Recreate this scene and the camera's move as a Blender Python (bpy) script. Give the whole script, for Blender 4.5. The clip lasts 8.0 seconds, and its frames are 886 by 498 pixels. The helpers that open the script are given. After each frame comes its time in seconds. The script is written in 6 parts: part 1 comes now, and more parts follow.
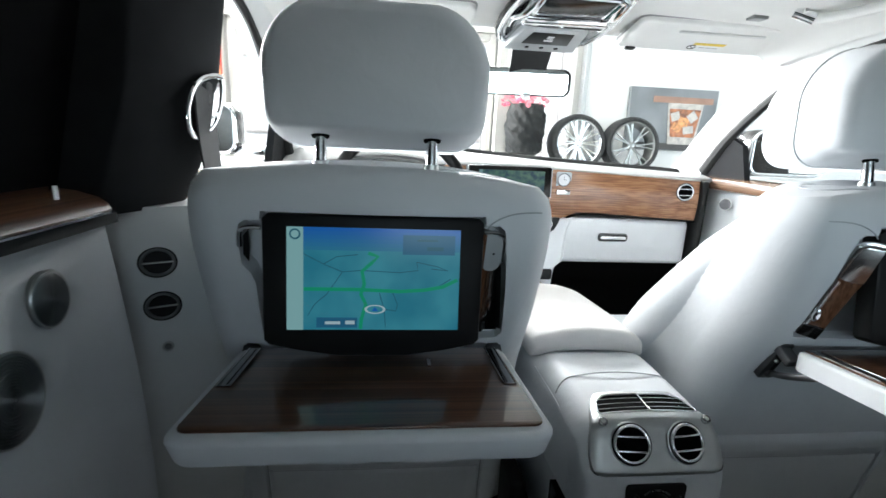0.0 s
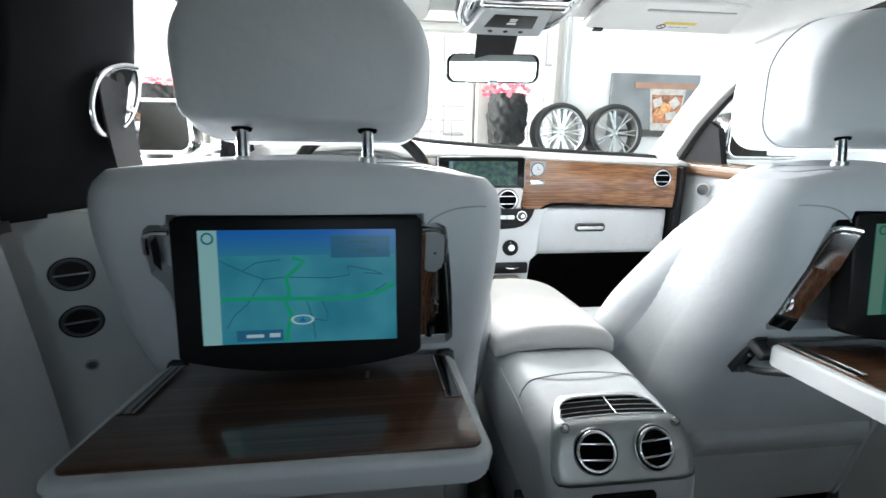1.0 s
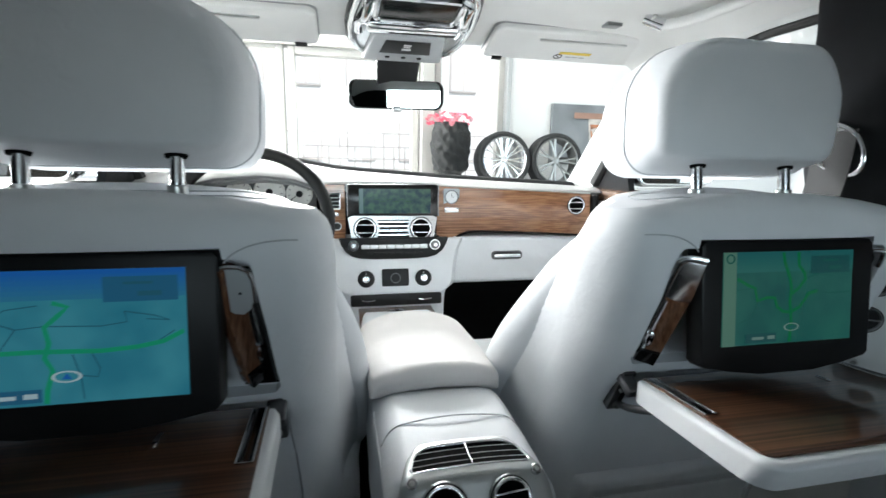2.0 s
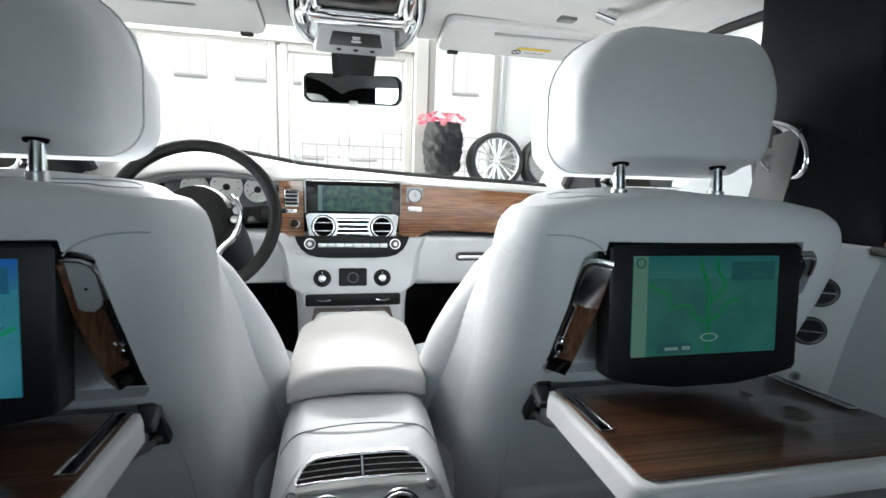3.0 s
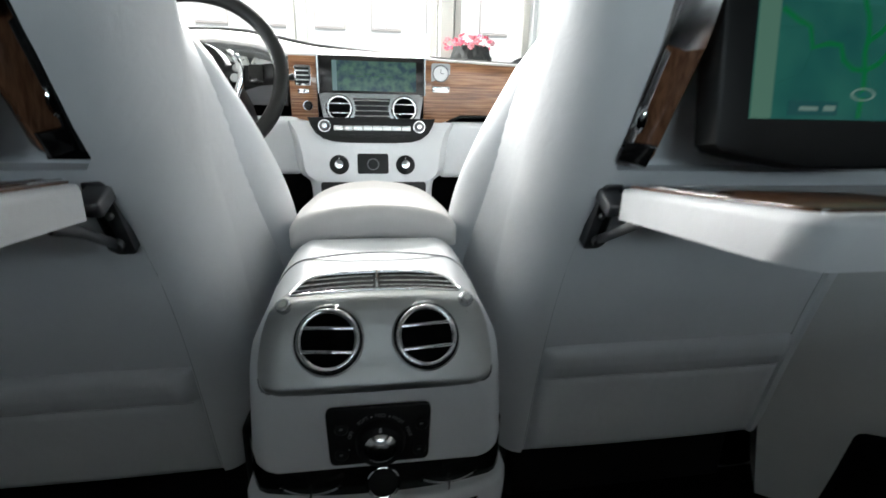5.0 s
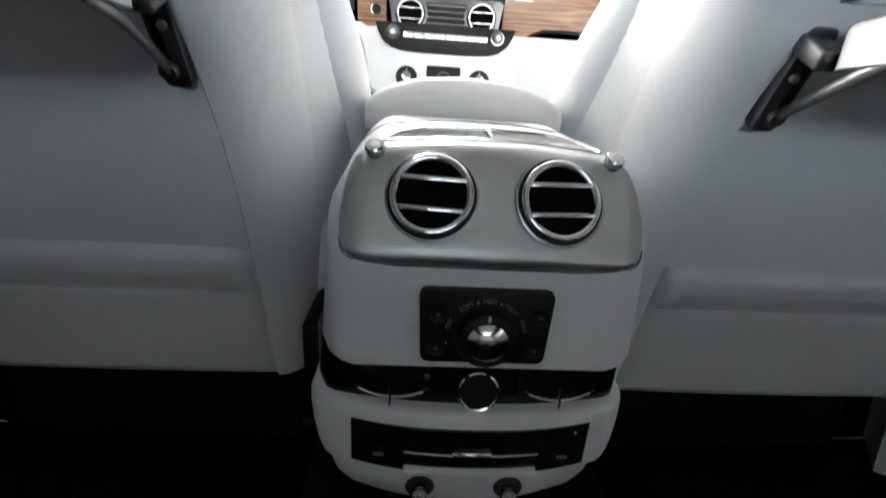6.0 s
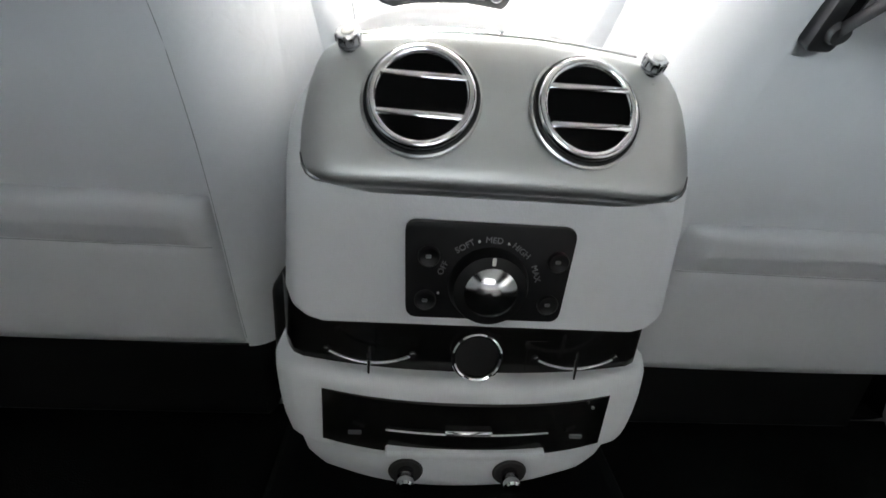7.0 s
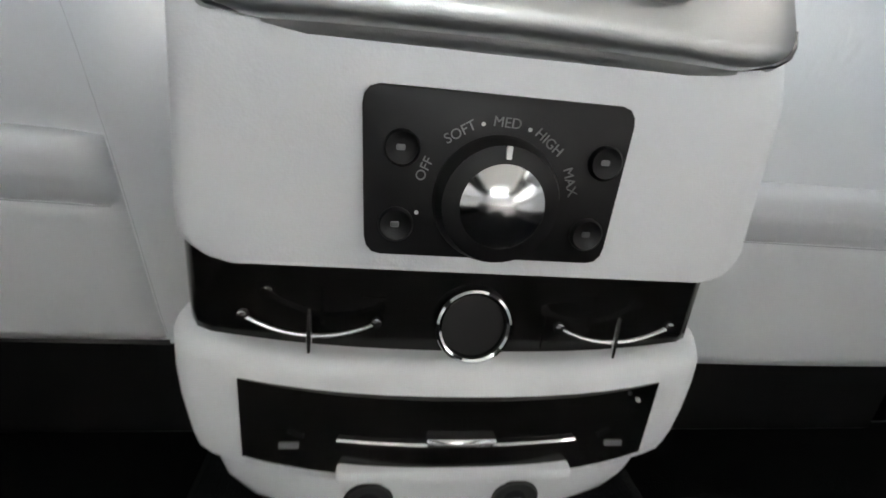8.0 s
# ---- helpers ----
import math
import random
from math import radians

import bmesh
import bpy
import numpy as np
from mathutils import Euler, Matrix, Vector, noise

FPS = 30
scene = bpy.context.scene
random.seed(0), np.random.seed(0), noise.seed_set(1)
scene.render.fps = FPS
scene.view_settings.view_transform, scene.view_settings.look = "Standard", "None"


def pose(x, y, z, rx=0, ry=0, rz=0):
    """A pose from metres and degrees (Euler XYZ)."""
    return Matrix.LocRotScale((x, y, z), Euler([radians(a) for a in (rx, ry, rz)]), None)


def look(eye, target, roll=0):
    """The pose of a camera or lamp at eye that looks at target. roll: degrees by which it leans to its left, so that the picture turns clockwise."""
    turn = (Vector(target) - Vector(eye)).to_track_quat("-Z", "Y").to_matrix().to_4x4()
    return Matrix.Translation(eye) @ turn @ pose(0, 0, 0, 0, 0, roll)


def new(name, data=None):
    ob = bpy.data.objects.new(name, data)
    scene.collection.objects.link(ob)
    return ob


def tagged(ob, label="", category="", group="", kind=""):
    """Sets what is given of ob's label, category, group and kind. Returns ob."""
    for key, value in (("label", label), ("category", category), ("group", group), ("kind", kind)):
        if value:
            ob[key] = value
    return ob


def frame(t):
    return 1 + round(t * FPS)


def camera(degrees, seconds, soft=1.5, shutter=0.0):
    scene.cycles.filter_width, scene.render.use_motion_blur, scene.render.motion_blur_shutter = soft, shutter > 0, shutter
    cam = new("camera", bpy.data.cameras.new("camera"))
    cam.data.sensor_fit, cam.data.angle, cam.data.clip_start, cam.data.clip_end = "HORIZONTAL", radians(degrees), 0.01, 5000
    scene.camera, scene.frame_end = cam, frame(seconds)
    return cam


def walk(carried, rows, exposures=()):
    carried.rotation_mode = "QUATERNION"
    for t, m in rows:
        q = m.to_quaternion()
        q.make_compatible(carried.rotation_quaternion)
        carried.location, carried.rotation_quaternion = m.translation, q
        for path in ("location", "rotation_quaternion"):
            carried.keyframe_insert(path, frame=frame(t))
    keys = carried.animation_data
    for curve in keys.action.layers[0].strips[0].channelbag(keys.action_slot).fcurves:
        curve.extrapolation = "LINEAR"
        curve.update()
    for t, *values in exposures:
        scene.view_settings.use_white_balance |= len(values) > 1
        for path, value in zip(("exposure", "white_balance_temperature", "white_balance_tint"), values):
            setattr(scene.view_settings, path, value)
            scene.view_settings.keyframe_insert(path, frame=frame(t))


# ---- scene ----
cam = camera(87.1, 8.0, shutter=0.4)
PATH = [
    (0, (-0.382, 0.348, 1.19), (-0.168, 2.284, 0.736), 2.6),
    (0.5, (-0.357, 0.373, 1.19), (-0.095, 2.298, 0.719), 0.9),
    (1, (-0.313, 0.395, 1.186), (-0.063, 2.32, 0.707), 0.9),
    (1.5, (-0.235, 0.409, 1.188), (0.119, 2.334, 0.779), 0.8),
    (2, (-0.153, 0.424, 1.187), (0.265, 2.345, 0.821), 1.1),
    (2.2, (-0.125, 0.426, 1.189), (0.306, 2.347, 0.835), 0.5),
    (3.3, (0.012, 0.436, 1.171), (0.414, 2.358, 0.792), 2.6),
    (3.5, (0.029, 0.438, 1.162), (0.425, 2.355, 0.752), 1.9),
    (4, (0.058, 0.453, 1.116), (0.406, 2.374, 0.679), 0.5),
    (4.5, (0.038, 0.486, 1.038), (0.314, 2.379, 0.455), -0.6),
    (4.7, (0.023, 0.504, 1.01), (0.338, 2.4, 0.459), 1.1),
    (5.8, (-0.049, 0.597, 0.872), (0.097, 2.486, 0.231), 2.3),
    (6, (-0.051, 0.609, 0.859), (0.073, 2.47, 0.139), 3.9),
    (6.5, (-0.05, 0.636, 0.827), (0.103, 2.448, -0.008), 4.1),
    (7, (-0.045, 0.658, 0.805), (0.112, 2.497, 0.035), 4.8),
    (7.5, (-0.04, 0.689, 0.76), (0.174, 2.502, -0.056), 5.8),
    (8, (-0.039, 0.729, 0.73), (0.238, 2.585, 0.038), 5.8),
]
walk(cam, [(t, look(eye, target, roll)) for t, eye, target, roll in PATH],
     exposures=[(0.0, 0.2, 6120, 8), (1.0, 0.17, 6140, 8), (2.0, -0.04, 6180, 8), (3.5, -0.1, 6250, 9), (4.5, -0.05, 6280, 8), (5.8, 0.68, 6500, 10), (6.5, 1.36, 6600, 12), (7.0, 1.86, 6700, 13), (7.5, 2.15, 6850, 14), (8.0, 2.70, 7000, 15)])

# ---- light: bright overcast daylight through the showroom windows, added side and rear lamps unseen ----
world = bpy.data.worlds.new("sky")
scene.world = world
world.use_nodes = True
wn = world.node_tree.nodes
sky = wn.new("ShaderNodeTexSky")
sky.sky_type, sky.sun_disc = "NISHITA", False
sky.sun_elevation, sky.sun_rotation = radians(50), radians(195)
world.node_tree.links.new(sky.outputs[0], wn["Background"].inputs[0])
wn["Background"].inputs[1].default_value = 0.15
sun = new("sun", bpy.data.lights.new("sun", "SUN"))
sun.data.energy, sun.data.angle, sun.data.color = 5.0, radians(8), (1.0, 0.96, 0.9)
sun.matrix_world = look((3, -8, 16), (0, 6, 0))


def area_lamp(name, at, target, sx, sy, power, colour=(1, 1, 1)):
    lamp = new(name, bpy.data.lights.new(name, "AREA"))
    lamp.data.shape, lamp.data.size, lamp.data.size_y = "RECTANGLE", sx, sy
    lamp.data.energy, lamp.data.color = power, colour
    lamp.matrix_world = look(at, target)
    return lamp


# lamps for daylight at the front windows, the first in an added opening above
area_lamp("window_daylight", (-0.7, 5.72, 2.68), (-0.7, 2.2, 1.3), 2.7, 0.45, 500, (1.0, 0.98, 0.95))
area_lamp("window_daylight", (-4.15, 5.75, 1.95), (-1.5, 2.0, 1.2), 3.2, 1.8, 1900, (1.0, 0.98, 0.95))
# added lamps at unseen side wall openings, to brighten the cabin
area_lamp("side_fill", (-5.98, -0.2, 1.75), (0, 0.4, 1.2), 6.0, 2.2, 220, (0.84, 0.95, 1.0))
area_lamp("side_fill", (5.98, -0.2, 1.75), (0, 0.4, 1.2), 6.0, 2.2, 150, (0.84, 0.95, 1.0))
# added lamp behind the car, out of view, to light seat backs and console
area_lamp("rear_fill", (-1.15, -5.98, 1.8), (0, 0, 1.1), 4.8, 1.6, 250, (0.80, 0.95, 1.0))

# ---- materials ----


def material(name, colour, rough=0.5, metal=0.0, vary=0.08, scale=6.0, grain=0.0, grain_scale=400.0, coat=0.0, spec=0.5, crease=0.0, crease_scale=45.0):
    """Principled paint with a large soft mottling, a fine grain in colour and relief, and optional clear coat."""
    m = bpy.data.materials.new(name)
    m.use_nodes = True
    nt = m.node_tree
    n, l = nt.nodes, nt.links
    b = n["Principled BSDF"]
    b.inputs["Roughness"].default_value, b.inputs["Metallic"].default_value = rough, metal
    b.inputs["Coat Weight"].default_value, b.inputs["Coat Roughness"].default_value = coat, 0.06
    b.inputs["Specular IOR Level"].default_value = spec
    co = n.new("ShaderNodeTexCoord")
    big = n.new("ShaderNodeTexNoise")
    big.inputs["Scale"].default_value, big.inputs["Detail"].default_value = scale, 4
    l.new(co.outputs["Object"], big.inputs["Vector"])
    ramp = n.new("ShaderNodeValToRGB")
    lo, hi = [max(0, c * (1 - vary)) for c in colour], [min(1, c * (1 + vary)) for c in colour]
    ramp.color_ramp.elements[0].color, ramp.color_ramp.elements[1].color = (*lo, 1), (*hi, 1)
    ramp.color_ramp.elements[0].position, ramp.color_ramp.elements[1].position = 0.3, 0.7
    l.new(big.outputs["Fac"], ramp.inputs[0])
    l.new(ramp.outputs[0], b.inputs["Base Color"])
    rmap = n.new("ShaderNodeMapRange")
    rmap.inputs["To Min"].default_value, rmap.inputs["To Max"].default_value = max(0.01, rough * 0.85), min(1, rough * 1.15)
    l.new(big.outputs["Fac"], rmap.inputs["Value"])
    l.new(rmap.outputs[0], b.inputs["Roughness"])
    if grain:
        fine = n.new("ShaderNodeTexVoronoi")
        fine.inputs["Scale"].default_value = grain_scale
        l.new(co.outputs["Object"], fine.inputs["Vector"])
        bump = n.new("ShaderNodeBump")
        bump.inputs["Strength"].default_value, bump.inputs["Distance"].default_value = grain, 0.001
        l.new(fine.outputs["Distance"], bump.inputs["Height"])
        l.new(bump.outputs[0], b.inputs["Normal"])
        if crease:      # soft puckers under the grain
            soft, under = n.new("ShaderNodeTexNoise"), n.new("ShaderNodeBump")
            soft.inputs["Scale"].default_value, soft.inputs["Detail"].default_value, soft.inputs["Distortion"].default_value = crease_scale, 2, 0.6
            under.inputs["Strength"].default_value, under.inputs["Distance"].default_value = crease, 0.004
            l.new(co.outputs["Object"], soft.inputs["Vector"])
            l.new(soft.outputs["Fac"], under.inputs["Height"])
            l.new(under.outputs[0], bump.inputs["Normal"])
    return m


def wood_material(name, dark, light, axis=0, rough=0.18):
    """Straight-grained lacquered veneer; the grain runs along the given axis."""
    m = bpy.data.materials.new(name)
    m.use_nodes = True
    nt = m.node_tree
    n, l = nt.nodes, nt.links
    b = n["Principled BSDF"]
    b.inputs["Roughness"].default_value = rough
    b.inputs["Coat Weight"].default_value, b.inputs["Coat Roughness"].default_value = 0.6, 0.05
    b.inputs["Specular IOR Level"].default_value = 0.25
    co, mp = n.new("ShaderNodeTexCoord"), n.new("ShaderNodeMapping")
    mp.inputs["Scale"].default_value = [0.7 if i == axis else 260.0 for i in range(3)]
    l.new(co.outputs["Object"], mp.inputs["Vector"])
    tex = n.new("ShaderNodeTexNoise")
    tex.inputs["Scale"].default_value, tex.inputs["Detail"].default_value, tex.inputs["Distortion"].default_value = 1.0, 4, 0.03
    l.new(mp.outputs[0], tex.inputs["Vector"])
    mp2 = n.new("ShaderNodeMapping")
    mp2.inputs["Scale"].default_value = [0.3 if i == axis else 34.0 for i in range(3)]
    l.new(co.outputs["Object"], mp2.inputs["Vector"])
    tex2 = n.new("ShaderNodeTexNoise")
    tex2.inputs["Scale"].default_value, tex2.inputs["Detail"].default_value = 1.0, 3
    l.new(mp2.outputs[0], tex2.inputs["Vector"])
    mix = n.new("ShaderNodeMath")
    mix.operation = "MULTIPLY_ADD"
    l.new(tex.outputs["Fac"], mix.inputs[0])
    mix.inputs[1].default_value = 0.72
    half = n.new("ShaderNodeMath")
    half.operation = "MULTIPLY"
    half.inputs[1].default_value = 0.28
    l.new(tex2.outputs["Fac"], half.inputs[0])
    l.new(half.outputs[0], mix.inputs[2])
    ramp = n.new("ShaderNodeValToRGB")
    ramp.color_ramp.elements[0].color, ramp.color_ramp.elements[1].color = (*dark, 1), (*light, 1)
    ramp.color_ramp.elements[0].position, ramp.color_ramp.elements[1].position = 0.4, 0.6
    l.new(mix.outputs[0], ramp.inputs[0])
    l.new(ramp.outputs[0], b.inputs["Base Color"])
    return m


def glow_material(name, colour, strength=1.0, second=None, scale=18.0):
    """A lit display: emission with a slow change of tint across it, under a glossy face."""
    m = bpy.data.materials.new(name)
    m.use_nodes = True
    nt = m.node_tree
    n, l = nt.nodes, nt.links
    b = n["Principled BSDF"]
    b.inputs["Base Color"].default_value, b.inputs["Roughness"].default_value = (0.01, 0.01, 0.01, 1), 0.2
    b.inputs["Specular IOR Level"].default_value = 0.2
    b.inputs["Emission Strength"].default_value = strength
    b.inputs["Emission Color"].default_value = (*colour, 1)
    if second:
        co, tex, ramp = n.new("ShaderNodeTexCoord"), n.new("ShaderNodeTexNoise"), n.new("ShaderNodeValToRGB")
        tex.inputs["Scale"].default_value, tex.inputs["Detail"].default_value = scale, 2
        ramp.color_ramp.elements[0].color, ramp.color_ramp.elements[1].color = (*colour, 1), (*second, 1)
        ramp.color_ramp.elements[0].position, ramp.color_ramp.elements[1].position = 0.35, 0.65
        l.new(co.outputs["Object"], tex.inputs["Vector"])
        l.new(tex.outputs["Fac"], ramp.inputs[0])
        l.new(ramp.outputs[0], b.inputs["Emission Color"])
    return m


def glass_material(name, tint=(0.985, 0.99, 0.988)):
    m = bpy.data.materials.new(name)
    m.use_nodes = True
    nt = m.node_tree
    n, l = nt.nodes, nt.links
    n.remove(n["Principled BSDF"])
    clear, gloss, mix, fres = n.new("ShaderNodeBsdfTransparent"), n.new("ShaderNodeBsdfGlossy"), n.new("ShaderNodeMixShader"), n.new("ShaderNodeLayerWeight")
    clear.inputs[0].default_value = (*tint, 1)
    gloss.inputs["Roughness"].default_value = 0.02
    power, add = n.new("ShaderNodeMath"), n.new("ShaderNodeMath")
    power.operation, add.operation = "POWER", "MULTIPLY_ADD"
    power.inputs[1].default_value, add.inputs[1].default_value, add.inputs[2].default_value = 5.0, 0.18, 0.01
    l.new(fres.outputs["Facing"], power.inputs[0])
    l.new(power.outputs[0], add.inputs[0])
    l.new(add.outputs[0], mix.inputs[0])
    l.new(clear.outputs[0], mix.inputs[1])
    l.new(gloss.outputs[0], mix.inputs[2])
    l.new(mix.outputs[0], n["Material Output"].inputs[0])
    return m


LEATHER = material("white_leather", (0.78, 0.80, 0.82), 0.50, vary=0.03, scale=9, grain=0.07, grain_scale=900, spec=0.38, crease=0.22, crease_scale=38)
# colour of the unseen bench, darkened to hold down bounce light
BENCH = material("low_bounce_bench", (0.10, 0.10, 0.104), 0.7, vary=0.1, scale=20, grain=0.2, grain_scale=900)
LEATHER_SOFT = material("white_leather_pad", (0.79, 0.765, 0.75), 0.6, vary=0.03, scale=14, grain=0.15, grain_scale=800, spec=0.25, crease=0.3, crease_scale=30)
PALE_SEAM = material("pale_seam_thread", (0.5, 0.52, 0.54), 0.7, vary=0.08, scale=200)
SEAM = material("grey_seam_thread", (0.32, 0.34, 0.35), 0.7, vary=0.1, scale=200)
HEADLINING = material("pale_headlining", (0.76, 0.76, 0.74), 0.85, vary=0.03, scale=12, grain=0.25, grain_scale=1500)
PLASTIC_WHITE = material("white_trim_plastic", (0.72, 0.73, 0.72), 0.4, vary=0.03, scale=12, grain=0.08, grain_scale=1200)
DARK_FABRIC = material("black_pillar_cloth", (0.014, 0.0148, 0.016), 0.9, spec=0.15, vary=0.2, scale=20, grain=0.3, grain_scale=1500)
CURTAIN = material("black_curtain_cloth", (0.003, 0.003, 0.0035), 0.95, spec=0.1, vary=0.2, scale=14, grain=0.3, grain_scale=1200)
BLACK = material("black_plastic", (0.007, 0.007, 0.0075), 0.45, spec=0.3, vary=0.2, scale=30, grain=0.06, grain_scale=1600)
GLOSS_BLACK = material("gloss_black_lacquer", (0.008, 0.0075, 0.0075), 0.16, vary=0.2, scale=20, spec=0.4)
VOID = material("matt_black", (0.003, 0.003, 0.003), 0.9, spec=0.05, vary=0.2)
GREY_TRIM = material("grey_trim_plastic", (0.42, 0.44, 0.45), 0.4, vary=0.04, scale=12)
RUBBER = material("black_rubber", (0.02, 0.02, 0.02), 0.7, vary=0.2, scale=40, grain=0.1, grain_scale=500)
CARPET = material("black_carpet", (0.0035, 0.0035, 0.004), 0.95, spec=0.08, vary=0.3, scale=60, grain=0.8, grain_scale=700)
CHROME = material("chrome", (0.82, 0.83, 0.84), 0.07, metal=1.0, vary=0.04, scale=60)
SATIN = material("satin_aluminium", (0.62, 0.63, 0.62), 0.3, metal=1.0, vary=0.05, scale=40, grain=0.05, grain_scale=1500)
GUNMETAL = material("grey_speaker_metal", (0.3, 0.31, 0.31), 0.35, metal=1.0, vary=0.1, scale=60)
BELT = material("grey_belt_webbing", (0.022, 0.023, 0.0235), 0.8, vary=0.1, scale=90, grain=0.4, grain_scale=900)
BRIGHT_TRIM = material("polished_trim_metal", (0.30, 0.295, 0.29), 0.22, metal=1.0, vary=0.08, scale=50)
PANEL_METAL = material("brushed_aluminium", (0.57, 0.585, 0.58), 0.46, metal=1.0, vary=0.05, scale=30, grain=0.06, grain_scale=1500)
WOOD = wood_material("walnut_veneer", (0.19, 0.082, 0.040), (0.43, 0.215, 0.11))
WOOD_DARK = wood_material("dark_walnut_veneer", (0.062, 0.030, 0.017), (0.15, 0.070, 0.038), rough=0.28)
WOOD_Y = wood_material("walnut_capping", (0.09, 0.053, 0.034), (0.19, 0.118, 0.078), axis=1)
GLASS = glass_material("car_glass")
MIRROR = material("mirror_glass", (0.9, 0.92, 0.92), 0.015, metal=1.0, vary=0.01)
DIM_INK = material("dim_print", (0.20, 0.205, 0.21), 0.5, vary=0.02)
WHITE_INK = material("white_print", (0.75, 0.75, 0.75), 0.5, vary=0.02)
GREY_INK = material("grey_print", (0.3, 0.3, 0.3), 0.5, vary=0.02)

# ---- mesh helpers ----
WORLD_OF = {}


def thing(name, at, label, category, group="", kind=""):
    ob = new(name)
    ob.empty_display_size = 0.05
    ob.location = at
    WORLD_OF[ob.name] = Matrix.Translation(at)
    return tagged(ob, label, category, group, kind)


def part(name, bm, mat, parent=None, label="", smooth=True, sharp=40, kind="", category=""):
    """Links bm, given in the world's metres, as one mesh object under a thing or a part."""
    me = bpy.data.meshes.new(name)
    bmesh.ops.recalc_face_normals(bm, faces=bm.faces[:])
    bm.to_mesh(me)
    bm.free()
    me.materials.append(mat)
    if smooth:
        me.polygons.foreach_set("use_smooth", [True] * len(me.polygons))
        me.set_sharp_from_angle(angle=radians(sharp))
    ob = new(name, me)
    WORLD_OF[ob.name] = Matrix.Identity(4)
    if parent:
        ob.parent = parent
        ob.matrix_parent_inverse = WORLD_OF[parent.name].inverted()
    return tagged(ob, label, category, kind=kind)


def join(*bms):
    out = bmesh.new()
    for b in bms:
        me = bpy.data.meshes.new("tmp")
        b.to_mesh(me)
        b.free()
        out.from_mesh(me)
        bpy.data.meshes.remove(me)
    return out


def moved(bm, m):
    bmesh.ops.transform(bm, matrix=m, verts=bm.verts[:])
    return bm


def box(x0, x1, y0, y1, z0, z1, r=0.0, seg=2):
    bm = bmesh.new()
    bmesh.ops.create_cube(bm, size=1)
    for v in bm.verts:
        v.co = Vector(((x0 + x1) / 2 + v.co.x * (x1 - x0), (y0 + y1) / 2 + v.co.y * (y1 - y0), (z0 + z1) / 2 + v.co.z * (z1 - z0)))
    if r:
        bmesh.ops.bevel(bm, geom=bm.edges[:], offset=r, segments=seg, profile=0.5, affect="EDGES")
    return bm


def rounded(w, h, r, n=5, cx=0.0, cy=0.0):
    """Outline of a rounded rectangle of half-sizes w, h."""
    pts = []
    for sx, sy, a0 in ((1, 1, 0), (-1, 1, 90), (-1, -1, 180), (1, -1, 270)):
        for i in range(n + 1):
            a = radians(a0 + 90 * i / n)
            pts.append((cx + sx * (w - r) + r * math.cos(a), cy + sy * (h - r) + r * math.sin(a)))
    return pts


def rounded2(w, z0, z1, r0, r1, n=6):
    """Outline of half-width w from z0 to z1 with corner radius r0 below and r1 above."""
    pts = []
    for sx, zc, r, a0 in ((1, z1, r1, 0), (-1, z1, r1, 90), (-1, z0, r0, 180), (1, z0, r0, 270)):
        for i in range(n + 1):
            a = radians(a0 + 90 * i / n)
            pts.append((sx * (w - r) + r * math.cos(a), (zc - r if a0 < 180 else zc + r) + r * math.sin(a)))
    return pts


def loft(rings, cap=True, closed=True):
    bm = bmesh.new()
    rows = [[bm.verts.new(p) for p in ring] for ring in rings]
    n = len(rows[0])
    for a, b in zip(rows, rows[1:]):
        for i in range(n if closed else n - 1):
            bm.faces.new((a[i], a[(i + 1) % n], b[(i + 1) % n], b[i]))
    if cap and closed:
        bm.faces.new(rows[0][::-1])
        bm.faces.new(rows[-1])
    return bm


def plate(outline, depth, m=Matrix.Identity(4), r=0.0, seg=2):
    """A flat outline (x, y) extruded to z = -depth behind its face z = 0, edges rounded by r, then placed by m."""
    top = [Vector((x, y, 0)) for x, y in outline]
    if r:
        c = sum(top, Vector()) / len(top)
        rings = []
        n = len(outline)
        norms = []
        for i in range(n):
            e = Vector(outline[(i + 1) % n]) - Vector(outline[i - 1])
            norms.append(Vector((e.y, -e.x)).normalized())
        for k in range(seg + 1):
            a = math.pi / 2 * k / seg
            inset, drop = r * (1 - math.sin(a)), r * (1 - math.cos(a))
            rings.append([(p.x - nn.x * inset, p.y - nn.y * inset, -drop) for p, nn in zip(top, norms)])
        rings.append([(p.x, p.y, -depth) for p in top])
    else:
        rings = [[(p.x, p.y, 0) for p in top], [(p.x, p.y, -depth) for p in top]]
    return moved(loft(rings), m)


def facing(at, out, up=(0, 0, 1)):
    """Axes at a point whose z looks along out and whose y runs upward."""
    z = Vector(out).normalized()
    x = Vector(up).cross(z).normalized()
    y = z.cross(x)
    m = Matrix((x, y, z)).transposed().to_4x4()
    m.translation = Vector(at)
    return m


def lathe(profile, n=32, m=Matrix.Identity(4)):
    """profile: (radius, height) along z, closed at ends where the radius is 0."""
    bm = bmesh.new()
    rows = []
    for rad, h in profile:
        if rad < 1e-6:
            rows.append([bm.verts.new((0, 0, h))])
        else:
            rows.append([bm.verts.new((rad * math.cos(2 * math.pi * i / n), rad * math.sin(2 * math.pi * i / n), h)) for i in range(n)])
    for a, b in zip(rows, rows[1:]):
        for i in range(n):
            j = (i + 1) % n
            if len(a) == 1 and len(b) == 1:
                continue
            if len(a) == 1:
                bm.faces.new((a[0], b[i], b[j]))
            elif len(b) == 1:
                bm.faces.new((a[i], a[j], b[0]))
            else:
                bm.faces.new((a[i], a[j], b[j], b[i]))
    return moved(bm, m)


